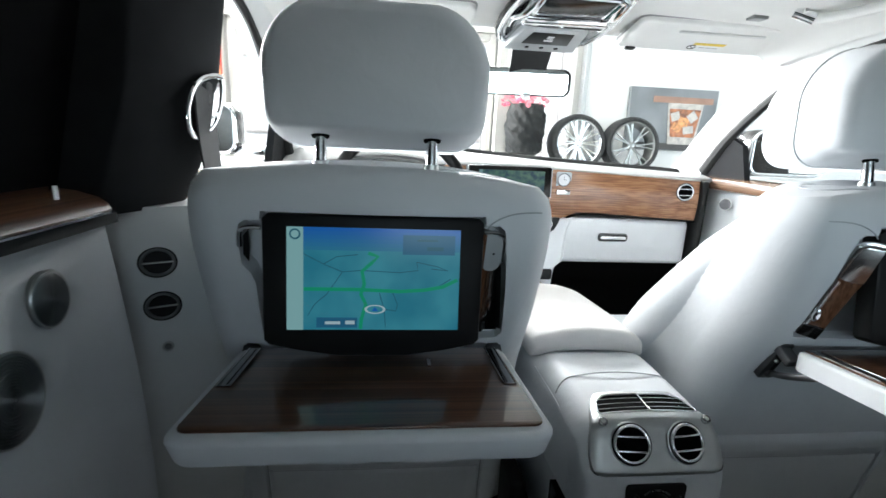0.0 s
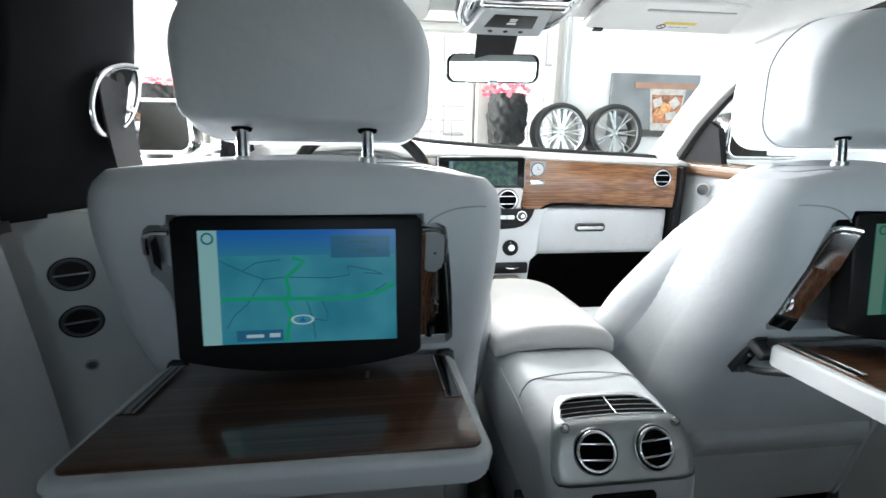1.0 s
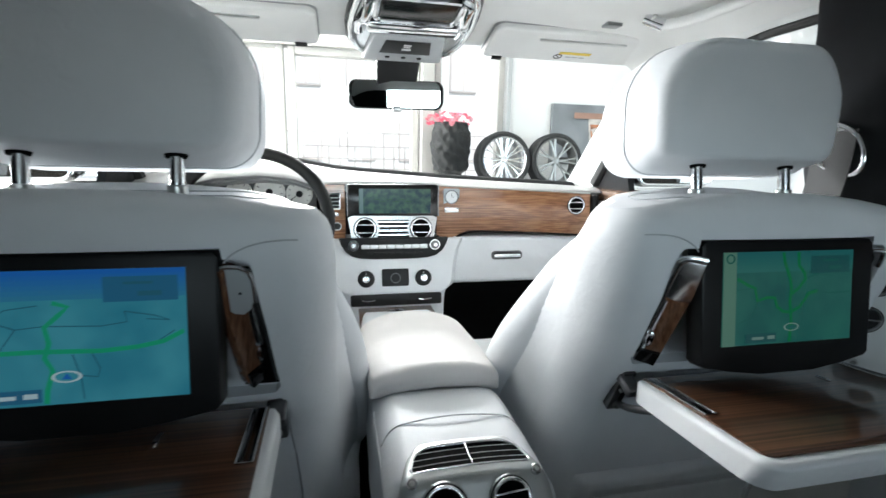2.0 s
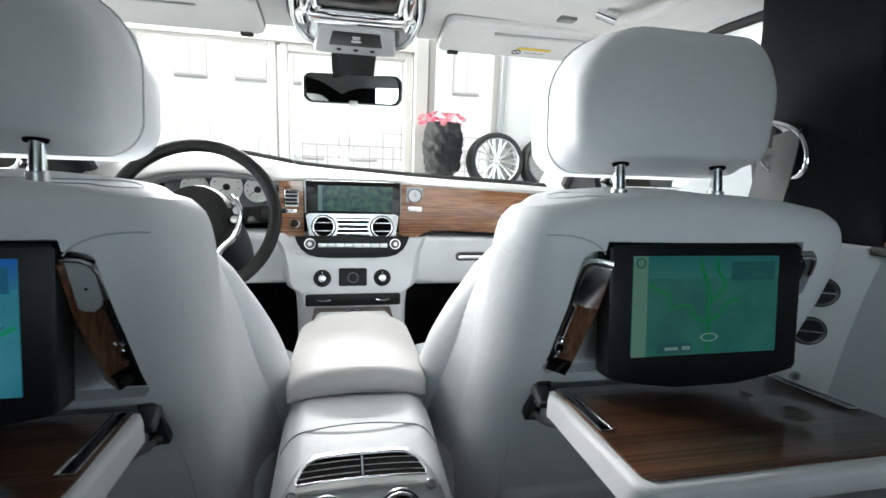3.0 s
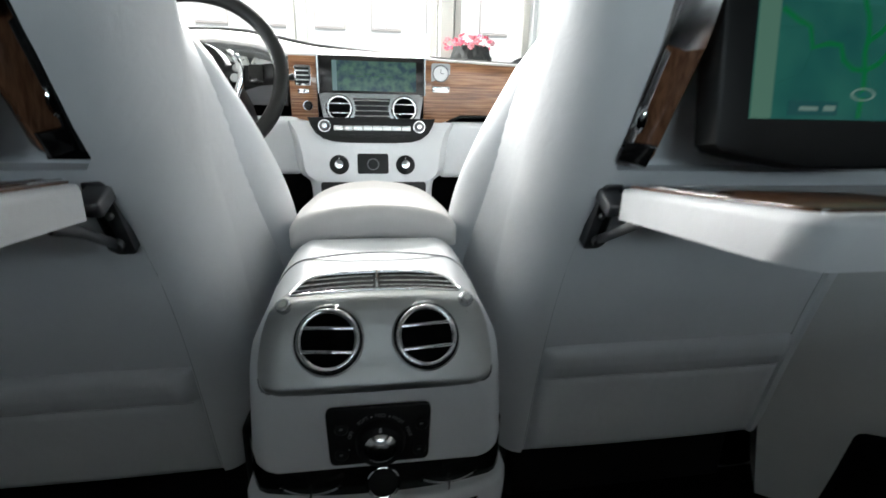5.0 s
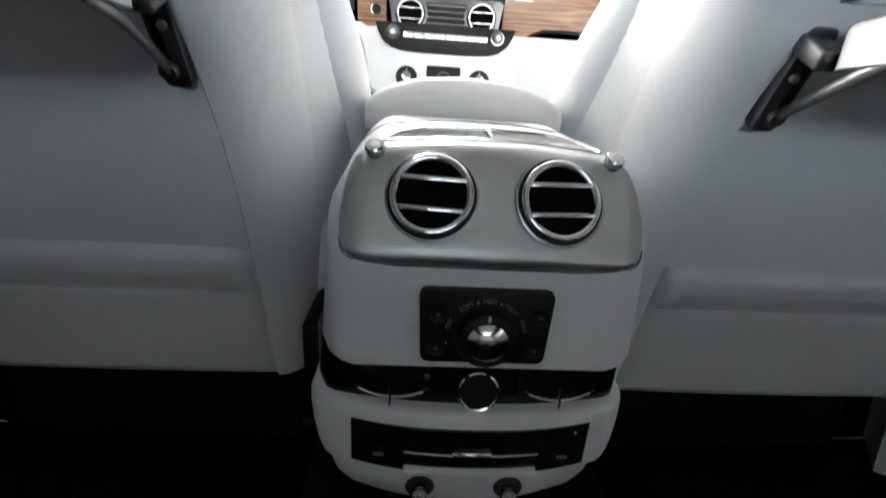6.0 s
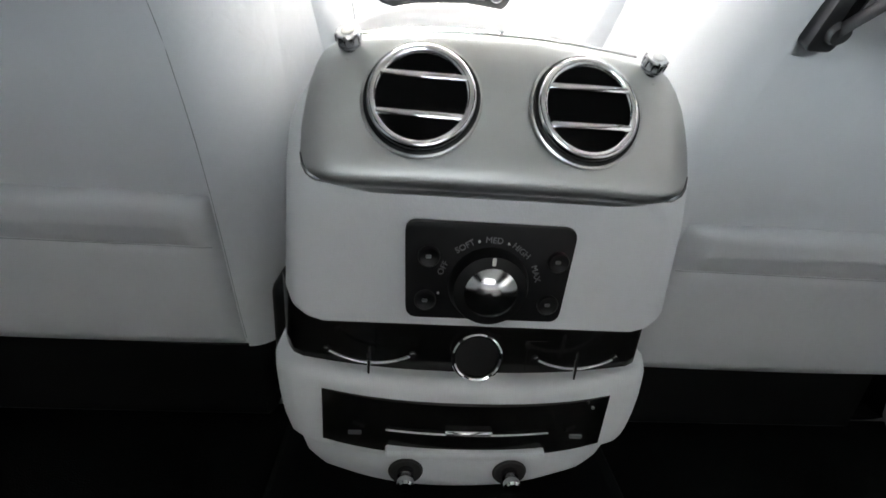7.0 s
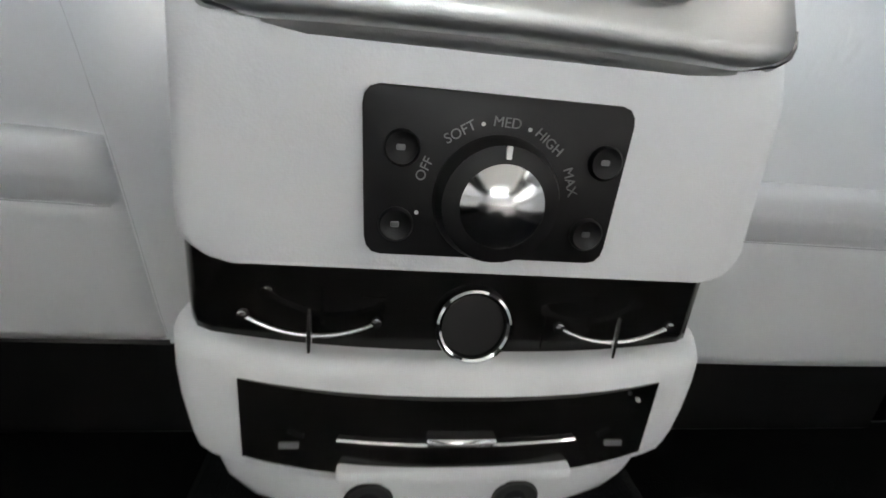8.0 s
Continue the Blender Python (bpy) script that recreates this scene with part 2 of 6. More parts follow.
def ring(big, small, n=36, k=10, m=Matrix.Identity(4), squash=1.0):
    pts = [(big + small * math.cos(2 * math.pi * i / k), squash * small * math.sin(2 * math.pi * i / k)) for i in range(k)]
    bm = bmesh.new()
    rows = [[bm.verts.new((r * math.cos(2 * math.pi * j / n), r * math.sin(2 * math.pi * j / n), h)) for r, h in pts] for j in range(n)]
    for j in range(n):
        for i in range(k):
            bm.faces.new((rows[j][i], rows[j][(i + 1) % k], rows[(j + 1) % n][(i + 1) % k], rows[(j + 1) % n][i]))
    return moved(bm, m)


def tube(points, radius, k=8, closed=False, flat=1.0):
    """A round (or flattened) bar along points; radius may be a list."""
    pts = [Vector(p) for p in points]
    n = len(pts)
    rings = []
    ref = None
    for i, p in enumerate(pts):
        d = (pts[(i + 1) % n] - pts[i - 1]) if closed else (pts[min(i + 1, n - 1)] - pts[max(i - 1, 0)])
        d.normalize()
        if ref is None:
            ref = Vector((0, 0, 1)) if abs(d.z) < 0.9 else Vector((0, 1, 0))
        u = ref - d * ref.dot(d)
        u.normalize()
        ref = u
        w = d.cross(u)
        rad = radius[i] if isinstance(radius, (list, tuple)) else radius
        rings.append([p + rad * (math.cos(2 * math.pi * j / k) * u + flat * math.sin(2 * math.pi * j / k) * w) for j in range(k)])
    if closed:
        rings.append(rings[0])
    bm = loft(rings, cap=not closed)
    if closed:
        bmesh.ops.remove_doubles(bm, verts=bm.verts[:], dist=1e-7)
    return bm


def bezier(p, n=16):
    """Smooth points through the given ones (Catmull-Rom)."""
    q = [Vector(a) for a in p]
    q = [q[0] * 2 - q[1]] + q + [q[-1] * 2 - q[-2]]
    out = []
    for i in range(1, len(q) - 2):
        for k in range(n):
            t = k / n
            a, b, c, d = q[i - 1], q[i], q[i + 1], q[i + 2]
            out.append(0.5 * (2 * b + (c - a) * t + (2 * a - 5 * b + 4 * c - d) * t * t + (3 * b - a - 3 * c + d) * t ** 3))
    out.append(q[-2])
    return out


def sheet(fn, nu, nv, thick):
    """A curved sheet fn(u, v) with u, v in 0..1, thickened by the vector thick."""
    th = Vector(thick)
    bm = bmesh.new()
    a = [[bm.verts.new(Vector(fn(i / nu, j / nv))) for j in range(nv + 1)] for i in range(nu + 1)]
    b = [[bm.verts.new(a[i][j].co + th) for j in range(nv + 1)] for i in range(nu + 1)]
    for i in range(nu):
        for j in range(nv):
            bm.faces.new((a[i][j], a[i + 1][j], a[i + 1][j + 1], a[i][j + 1]))
            bm.faces.new((b[i][j], b[i][j + 1], b[i + 1][j + 1], b[i + 1][j]))
    for i in range(nu):
        bm.faces.new((a[i][0], b[i][0], b[i + 1][0], a[i + 1][0]))
        bm.faces.new((a[i][nv], a[i + 1][nv], b[i + 1][nv], b[i][nv]))
    for j in range(nv):
        bm.faces.new((a[0][j], a[0][j + 1], b[0][j + 1], b[0][j]))
        bm.faces.new((a[nu][j], b[nu][j], b[nu][j + 1], a[nu][j + 1]))
    return bm


def lerp(table, x):
    """Linear look-up in rows (x, value, ...); returns the values."""
    if x <= table[0][0]:
        return table[0][1:]
    for a, b in zip(table, table[1:]):
        if x <= b[0]:
            k = (x - a[0]) / (b[0] - a[0])
            return tuple(p + (q - p) * k for p, q in zip(a[1:], b[1:]))
    return table[-1][1:]


def band(line_a, line_b, thick, n=6):
    """A strip between two lines of points, thickened."""
    la, lb = bezier(line_a, 8), bezier(line_b, 8)
    m = len(la) - 1

    def fn(u, v):
        i = min(int(round(u * m)), m)
        return la[i].lerp(lb[min(i, len(lb) - 1)], v)
    return sheet(fn, m, n, thick)


def cut(bm, *cutters):
    """Takes the cutters out of bm."""
    me = bpy.data.meshes.new("body")
    bmesh.ops.recalc_face_normals(bm, faces=bm.faces[:])
    bm.to_mesh(me)
    bm.free()
    body = new("body", me)
    knives = []
    for c in cutters:
        cm = bpy.data.meshes.new("knife")
        bmesh.ops.recalc_face_normals(c, faces=c.faces[:])
        c.to_mesh(cm)
        c.free()
        k = new("knife", cm)
        knives.append(k)
        mod = body.modifiers.new("cut", "BOOLEAN")
        mod.object, mod.operation, mod.solver = k, "DIFFERENCE", "EXACT"
    bpy.context.view_layer.update()
    done = bpy.data.meshes.new_from_object(body.evaluated_get(bpy.context.evaluated_depsgraph_get()))
    out = bmesh.new()
    out.from_mesh(done)
    for o in (body, *knives):
        bpy.data.objects.remove(o, do_unlink=True)
    return out


def letters(text, size, m, mat, parent, depth=0.0003, label=""):
    """A word in the built-in font, turned into a mesh."""
    cu = bpy.data.curves.new("word", "FONT")
    cu.body, cu.size, cu.align_x, cu.align_y, cu.extrude = text, size, "CENTER", "CENTER", depth
    tmp = new("word", cu)
    bpy.context.view_layer.update()
    me = bpy.data.meshes.new_from_object(tmp.evaluated_get(bpy.context.evaluated_depsgraph_get()))
    bpy.data.objects.remove(tmp, do_unlink=True)
    bm = bmesh.new()
    bm.from_mesh(me)
    return part("lettering", moved(bm, m), mat, parent, label, smooth=False)

# ---- front seats ----
SEAT_X = 0.403


PANEL_EDGE = [(0.48, 0.190), (0.55, 0.188), (0.67, 0.186), (0.75, 0.183), (0.84, 0.177), (0.90, 0.176), (1.2, 0.185)]
BACK_Y = [(0.500, 1.100), (0.53, 1.092), (0.62, 1.071), (0.72, 1.047), (0.80, 1.024), (0.84, 1.006), (0.88, 0.984), (0.90, 0.972), (0.95, 0.948), (1.02, 0.924), (1.07, 0.912), (1.105, 0.909), (1.125, 0.913), (1.138, 0.922), (1.148, 0.940)]


def panel_sink(z):
    """How far the flat panel below the tray lies inside the padded edge round it."""
    return 0.006 * min(1.0, max(0.0, (0.885 - z) / 0.03))


def seat_back(cx):
    """Reclined leather shell: a sunk flat panel behind, padded shoulders rolling forward from its seam, an arched top."""
    rows = [  # z, y of the front, half-width at the back, at the front
        (0.500, 1.42, 0.229, 0.252), (0.53, 1.415, 0.238, 0.270), (0.62, 1.385, 0.241, 0.279), (0.72, 1.33, 0.243, 0.281),
        (0.80, 1.28, 0.240, 0.276), (0.88, 1.23, 0.239, 0.267), (0.95, 1.185, 0.239, 0.250), (1.02, 1.145, 0.240, 0.229),
        (1.07, 1.115, 0.241, 0.214), (1.105, 1.095, 0.2395, 0.206), (1.125, 1.085, 0.2365, 0.203), (1.138, 1.074, 0.231, 0.197),
        (1.148, 1.06, 0.219, 0.187)]
    rings = []
    drop = 0.02 if cx > 0 else 0.006
    zs = [0.500, 0.506, 0.516, 0.53] + [0.53 + 0.01625 * i for i in range(1, 31)] + [1.04, 1.06, 1.08, 1.095, 1.108, 1.119, 1.128, 1.136, 1.143, 1.148]
    n = 18
    for z in zs:
        yf, wb, wf = lerp(rows, z)
        yb, p = lerp(BACK_Y, z)[0], lerp(PANEL_EDGE, z)[0]
        sink = panel_sink(z)
        rf, rb = min(0.06, (yf - yb) * 0.48), wb - p - 0.003
        ra = min(rb * 1.5, (yf - yb) * 0.5)          # the shoulder is longer fore and aft than it is wide
        pts = []
        for sx, a0 in ((1, 0), (-1, 90)):
            for i in range(n + 1):
                a = radians(a0 + 90 * i / n)
                pts.append((sx * (wf - rf) + rf * math.cos(a), yf - rf + rf * math.sin(a)))
            if a0 == 0:      # points along the long sides, so that the arch bends smoothly
                pts += [((wf - rf) * (1 - 2 * k / 8), yf) for k in range(1, 8)]
        for i in range(n + 1):
            a = radians(180 + 90 * i / n)
            pts.append((-(wb - rb) + rb * math.cos(a), yb + ra + ra * math.sin(a)))
        pts.append((-p, yb + sink))
        pts += [(-p * (1 - 2 * k / 8), yb + sink) for k in range(1, 8)]
        pts.append((p, yb + sink))
        for i in range(n + 1):
            a = radians(270 + 90 * i / n)
            pts.append((wb - rb + rb * math.cos(a), yb + ra + ra * math.sin(a)))
        k = max(0.0, (z - 1.0) / 0.146)
        bow = 0.006 + 0.006 * min(1, max(0, (z - 0.85) / 0.1))
        # the back bows out a little in the middle and the top edge arches
        rings.append([(cx + x, y - bow * max(0, 1 - (x / 0.25) ** 2) * (1 if y < (yb + yf) / 2 else 0), z + k * (0.008 - (0.017 if cx < 0 and x < 0 else 0.028) * (x / 0.24) ** 2)) for x, y in pts])
        if z < 0.62:
            rings[-1] = [(x, y, q - drop * (0.62 - z) / 0.12) for x, y, q in rings[-1]]
    return loft(rings)


def panel_y(z, x):
    """Rear face of the sunk panel."""
    return lerp(BACK_Y, z)[0] + panel_sink(z) - (0.006 + 0.006 * min(1, max(0, (z - 0.85) / 0.1))) * (1 - (x / 0.25) ** 2)


def map_screen(cx, parent, scheme):
    """Black monitor with a lit route map, tilted slightly up, in the mouth of the recess."""
    m = facing((cx, 0.890, 1.0225), (0, -1, 0.13))
    outline = [(-0.132, 0.071), (-0.126, 0.077), (0.126, 0.077), (0.132, 0.071), (0.130, -0.074), (0.124, -0.08), (0.085, -0.088), (0.04, -0.094), (-0.04, -0.094), (-0.085, -0.088), (-0.124, -0.08), (-0.130, -0.074)]
    mon = part("monitor", plate(outline[::-1], 0.026, m, 0.004), BLACK, parent, "black monitor showing a lit route map")
    fit = Matrix.Identity(4) if cx < 0 else Matrix.Translation((-0.0035, 0.0035, 0)) @ Matrix.Diagonal((0.965, 0.95, 1, 1))
    f = lambda dz: m @ fit @ Matrix.Translation((0, 0.001, dz))
    part("display", plate([(-0.1025, -0.0615), (0.1025, -0.0615), (0.1025, 0.0615), (-0.1025, 0.0615)], 0.002, f(0.0012)), scheme["land"], mon)
    for k in range(6):      # the sky pales towards the horizon
        y0, y1 = 0.0615 - 0.0045 * (k + 1), 0.0615 - 0.0045 * k
        part("map_sky", plate([(-0.0835, y0), (0.1025, y0), (0.1025, y1), (-0.0835, y1)], 0.001, f(0.0016)), scheme["sky"][k], mon)
    part("side_bar", plate([(-0.1025, -0.0615), (-0.0835, -0.0615), (-0.0835, 0.0615), (-0.1025, 0.0615)], 0.001, f(0.0018)), scheme["bar"], mon)
    part("side_icon", ring(0.0055, 0.001, 20, 6, f(0.002) @ Matrix.Translation((-0.093, 0.053, 0))), scheme["ink"], mon)

    def line(pts, w, mat, dz):
        ps = [Vector(p) for p in pts]
        bm = bmesh.new()
        rows = []
        for i, p in enumerate(ps):
            d = (ps[min(i + 1, len(ps) - 1)] - ps[max(i - 1, 0)]).normalized() * w
            rows.append([bm.verts.new((p.x + q * -d.y, p.y + q * d.x, z)) for q, z in ((1, 0), (-1, 0), (-1, -0.0004), (1, -0.0004))])
        for a, b in zip(rows, rows[1:]):
            for k in range(4):
                bm.faces.new((a[k], a[(k + 1) % 4], b[(k + 1) % 4], b[k]))
        bm.faces.new(rows[0])
        bm.faces.new(rows[-1][::-1])
        return part("map_road", moved(bm, f(dz)), mat, mon, smooth=False)
    for pts in scheme["routes"]:
        line(pts, 0.0021, scheme["route"], 0.0024)
    for pts in scheme["roads"]:
        line(pts, 0.0005, scheme["ink"], 0.0021)
    part("info_box", plate([(0.033, 0.031), (0.096, 0.031), (0.096, 0.0545), (0.033, 0.0545)], 0.0008, f(0.0022)), scheme["box"], mon)
    part("info_text", join(plate([(0.05, 0.047), (0.075, 0.047), (0.075, 0.0495), (0.05, 0.0495)], 0.0004, f(0.0027)), plate([(0.062, 0.036), (0.082, 0.036), (0.082, 0.0405), (0.062, 0.0405)], 0.0004, f(0.0027))), scheme["ink"], mon)
    part("scale_box", plate([(-0.068, -0.0585), (-0.02, -0.0585), (-0.02, -0.0465), (-0.068, -0.0465)], 0.0008, f(0.0022)), scheme["box"], mon)
    part("scale_text", join(plate([(-0.058, -0.0545), (-0.04, -0.0545), (-0.04, -0.051), (-0.058, -0.051)], 0.0004, f(0.0027)), plate([(-0.034, -0.0545), (-0.023, -0.0545), (-0.023, -0.05), (-0.034, -0.05)], 0.0004, f(0.0027))), scheme["text"], mon)
    px, py = scheme["here"]
    part("position_marker", ring(0.0088, 0.0012, 28, 6, f(0.0026) @ Matrix.Translation((px, py, 0)) @ Matrix.Diagonal((1.25, 0.55, 0.3, 1))), scheme["text"], mon)
    part("position_arrow", plate([(px - 0.004, py - 0.0022), (px + 0.004, py - 0.0022), (px, py + 0.003)], 0.0004, f(0.0028)), scheme["sky"][0], mon)
    return mon


def corner(x, y, r, a0, n=6):
    """Points round a corner whose centre is x, y."""
    return [(x + r * math.cos(radians(a0 + 90 * i / n)), y + r * math.sin(radians(a0 + 90 * i / n))) for i in range(n + 1)]


SMOKED = material("smoked_metal", (0.14, 0.14, 0.145), 0.38, metal=0.85, vary=0.1, scale=40)

STRIP_METAL = material("polished_strip_metal", (0.34, 0.35, 0.355), 0.16, metal=1.0, vary=0.08, scale=50)


def folding_table(cx, seat):
    """Tray let down from the seat back: leather-edged, veneered on top, on two dark hinge arms."""
    z = 0.921
    tray = [(0.170, 0.942), (-0.170, 0.942), (-0.177, 0.93)] + corner(-0.161, 0.7485, 0.022, 180) + corner(0.161, 0.7485, 0.022, 270) + [(0.177, 0.93)]
    body = plate(tray, 0.029, Matrix.Translation((cx, 0, z)), 0.007, 4)
    def tip(bm):             # the tray sinks towards its hinges
        for v in bm.verts:
            v.co.z -= (0.017 if cx > 0 else 0.011) * (v.co.y - 0.745) / 0.195
        return bm
    for v in body.verts:     # the leather edge sags a little under the middle of the front
        if v.co.z < z - 0.02:
            v.co.y += 0.012 if v.co.y < 0.8 else 0
            v.co.z -= 0.016 * max(0, 1 - ((v.co.x - cx) / 0.19) ** 2) if v.co.y < 0.8 else 0
    t = part("folding_table", tip(body), LEATHER, seat, "let-down tray with white leather edge and walnut top")
    top = [(0.165, 0.938), (-0.165, 0.938)] + corner(-0.1625, 0.752, 0.011, 180, 4) + corner(0.1625, 0.752, 0.011, 270, 4)
    part("table_veneer", tip(plate(top, 0.004, Matrix.Translation((cx, 0, z + 0.0022)), 0.0008)), WOOD_DARK, t, "dark lacquered walnut veneer with straight grain")
    for s in (-1, 1):
        strip = [(s * 0.1490, 0.934), (s * 0.1625, 0.934), (s * 0.1665, 0.826), (s * 0.1520, 0.826)]
        hs = part("hinge_strip", tip(plate(strip if s < 0 else strip[::-1], 0.003, Matrix.Translation((cx, 0, z + 0.0032)), 0.0006)), STRIP_METAL, t, "polished aluminium hinge strip")
        rim = [Vector((cx + x, y, z + 0.0034)) for x, y in strip]
        part("strip_rim", tip(tube([rim[1], rim[2], rim[2].lerp(rim[3], 0.5), rim[3], rim[0]], 0.0009, 6)), CHROME, hs)
        part("strip_groove", tip(plate([(s * x, y) for x, y in ((0.1528, 0.930), (0.1545, 0.930), (0.1575, 0.832), (0.1558, 0.832))][::s], 0.001, Matrix.Translation((cx, 0, z + 0.0036)))), BLACK, hs)
        # hinge: a slanting channel at the foot of the recess, a link to the tray and a strut below it
        up = 0.0 if cx > 0 else 0.006
        leg_at = facing((cx + s * 0.166, 0.987, 0.867 + up), (0, -0.89, -0.45), (s * 0.016, -0.45, 0.89))
        leg = part("hinge_bracket", plate(rounded(0.0105, 0.043, 0.005, 4), 0.030, leg_at @ Matrix.Translation((0, 0, 0.006)), 0.002), SMOKED, t, "dark bronze metal hinge channel")
        part("channel_groove", plate(rounded(0.0032, 0.036, 0.003, 3), 0.0012, leg_at @ Matrix.Translation((-s * 0.004, 0, 0.0066))), BLACK, leg)
        part("hinge_link", moved(box(-0.010, 0.010, -0.008, 0.007, -0.012, 0.032, 0.003, 3), leg_at @ Matrix.Translation((s * 0.004, 0.031, 0))), SMOKED, t, "dark hinge link")
        pin = leg_at @ Vector((-s * 0.003, -0.028, 0.006))
        part("hinge_pin", lathe([(0, 0.006), (0.0065, 0.0055), (0.0075, 0.003), (0.0075, -0.006), (0, -0.006)], 20, leg_at @ Matrix.Translation((-s * 0.003, -0.028, 0.006))), SMOKED, leg)
        part("hinge_stud", lathe([(0, 0.004), (0.003, 0.003), (0.0035, 0), (0.0035, -0.006), (0, -0.006)], 14, leg_at @ Matrix.Translation((s * 0.003, 0.006, 0.007))), SATIN, leg)
        part("table_strut", tube(bezier([pin, (cx + s * 0.170, 0.958, 0.853 + up), (cx + s * 0.173, 0.925, 0.868 + up), (cx + s * 0.173, 0.893, 0.884)], 5), 0.0052, 8, flat=0.5), SMOKED, t, "dark metal table strut")
    part("table_catch", tip(plate(rounded(0.0022, 0.010, 0.002, 3), 0.002, Matrix.Translation((cx + 0.069, 0.886, z + 0.004)))), CHROME, t)
    return t


PALE_CHROME = material("pale_chrome", (0.9, 0.91, 0.92), 0.24, metal=1.0, vary=0.04, scale=60)
CHEEK_WOOD = wood_material("lacquered_walnut_cheek", (0.10, 0.045, 0.024), (0.20, 0.095, 0.052), axis=2, rough=0.2)


def headrest(cx, seat):
    rings = []
    cx += 0.007 if cx > 0 else -0.003
    prof = [(0.955, 0.118, 0.070), (0.9565, 0.130, 0.080), (0.962, 0.1385, 0.0865), (0.972, 0.143, 0.089), (0.99, 0.1455, 0.0895), (1.02, 0.148, 0.0895), (1.05, 0.1495, 0.089), (1.08, 0.1495, 0.0885), (1.105, 0.148, 0.087), (1.125, 0.142, 0.083), (1.137, 0.131, 0.075), (1.143, 0.112, 0.06)]
    for y, w, h in prof:
        w *= 1.045
        o = rounded2(w, -h, h, min(0.043, h * 0.55), min(0.076, h * 0.95), 9)
        zc = 1.2605 + (y - 0.955) * 0.05 - 0.22 * max(0, y - 1.04)
        ring_pts = []
        for x, zz in o:
            k = 1 - 0.038 * max(0, -zz / 0.09)          # narrower towards the bottom
            lift = 0.026 * max(0, 1 - max(0, y - 0.958) / 0.07) * max(0, -zz / 0.09) ** 3     # the underside rises towards the back
            ring_pts.append((cx + x * k, y + 0.028 * (x / 0.145) ** 2 * (1 if y < 1.0 else 0.3) + 0.10 * max(0, zz - 0.03) * (1 if y < 1.0 else -0.2), zc + zz + lift + 0.006 * (1 - (x / 0.145) ** 2) * (1 if zz > 0 else 0.3)))
        rings.append(ring_pts)
    h = part("headrest", loft(rings), LEATHER, seat, "wide white leather headrest with side piping")
    seam = [Vector(p) for p in rings[6]]
    c = sum(seam, Vector()) / len(seam)
    part("piping", tube([c + (p - c) * 1.002 for p in seam], 0.0014, 8, closed=True), PALE_SEAM, h)
    for s in (-1, 1):
        x = cx + s * 0.0745
        p = part("headrest_post", tube([(x, 0.992, 1.13), (x, 0.998, 1.17), (x, 1.006, 1.215)], 0.0078, 14), PALE_CHROME, seat, "chrome headrest post")
        part("post_hole", lathe([(0, 0.0006), (0.0090, 0.0004), (0.0098, -0.003), (0, -0.003)], 18, facing((x, 0.9980, 1.1868), (0, -0.38, -0.92)) @ Matrix.Diagonal((1.25, 0.8, 1, 1))), VOID, h)
        part("post_collar", lathe([(0, 0.0015), (0.0095, 0.0015), (0.0105, 0.0005), (0.0105, -0.01), (0, -0.01)], 24, Matrix.Translation((x, 0.996, 1.1555))), SATIN, p)
    return h


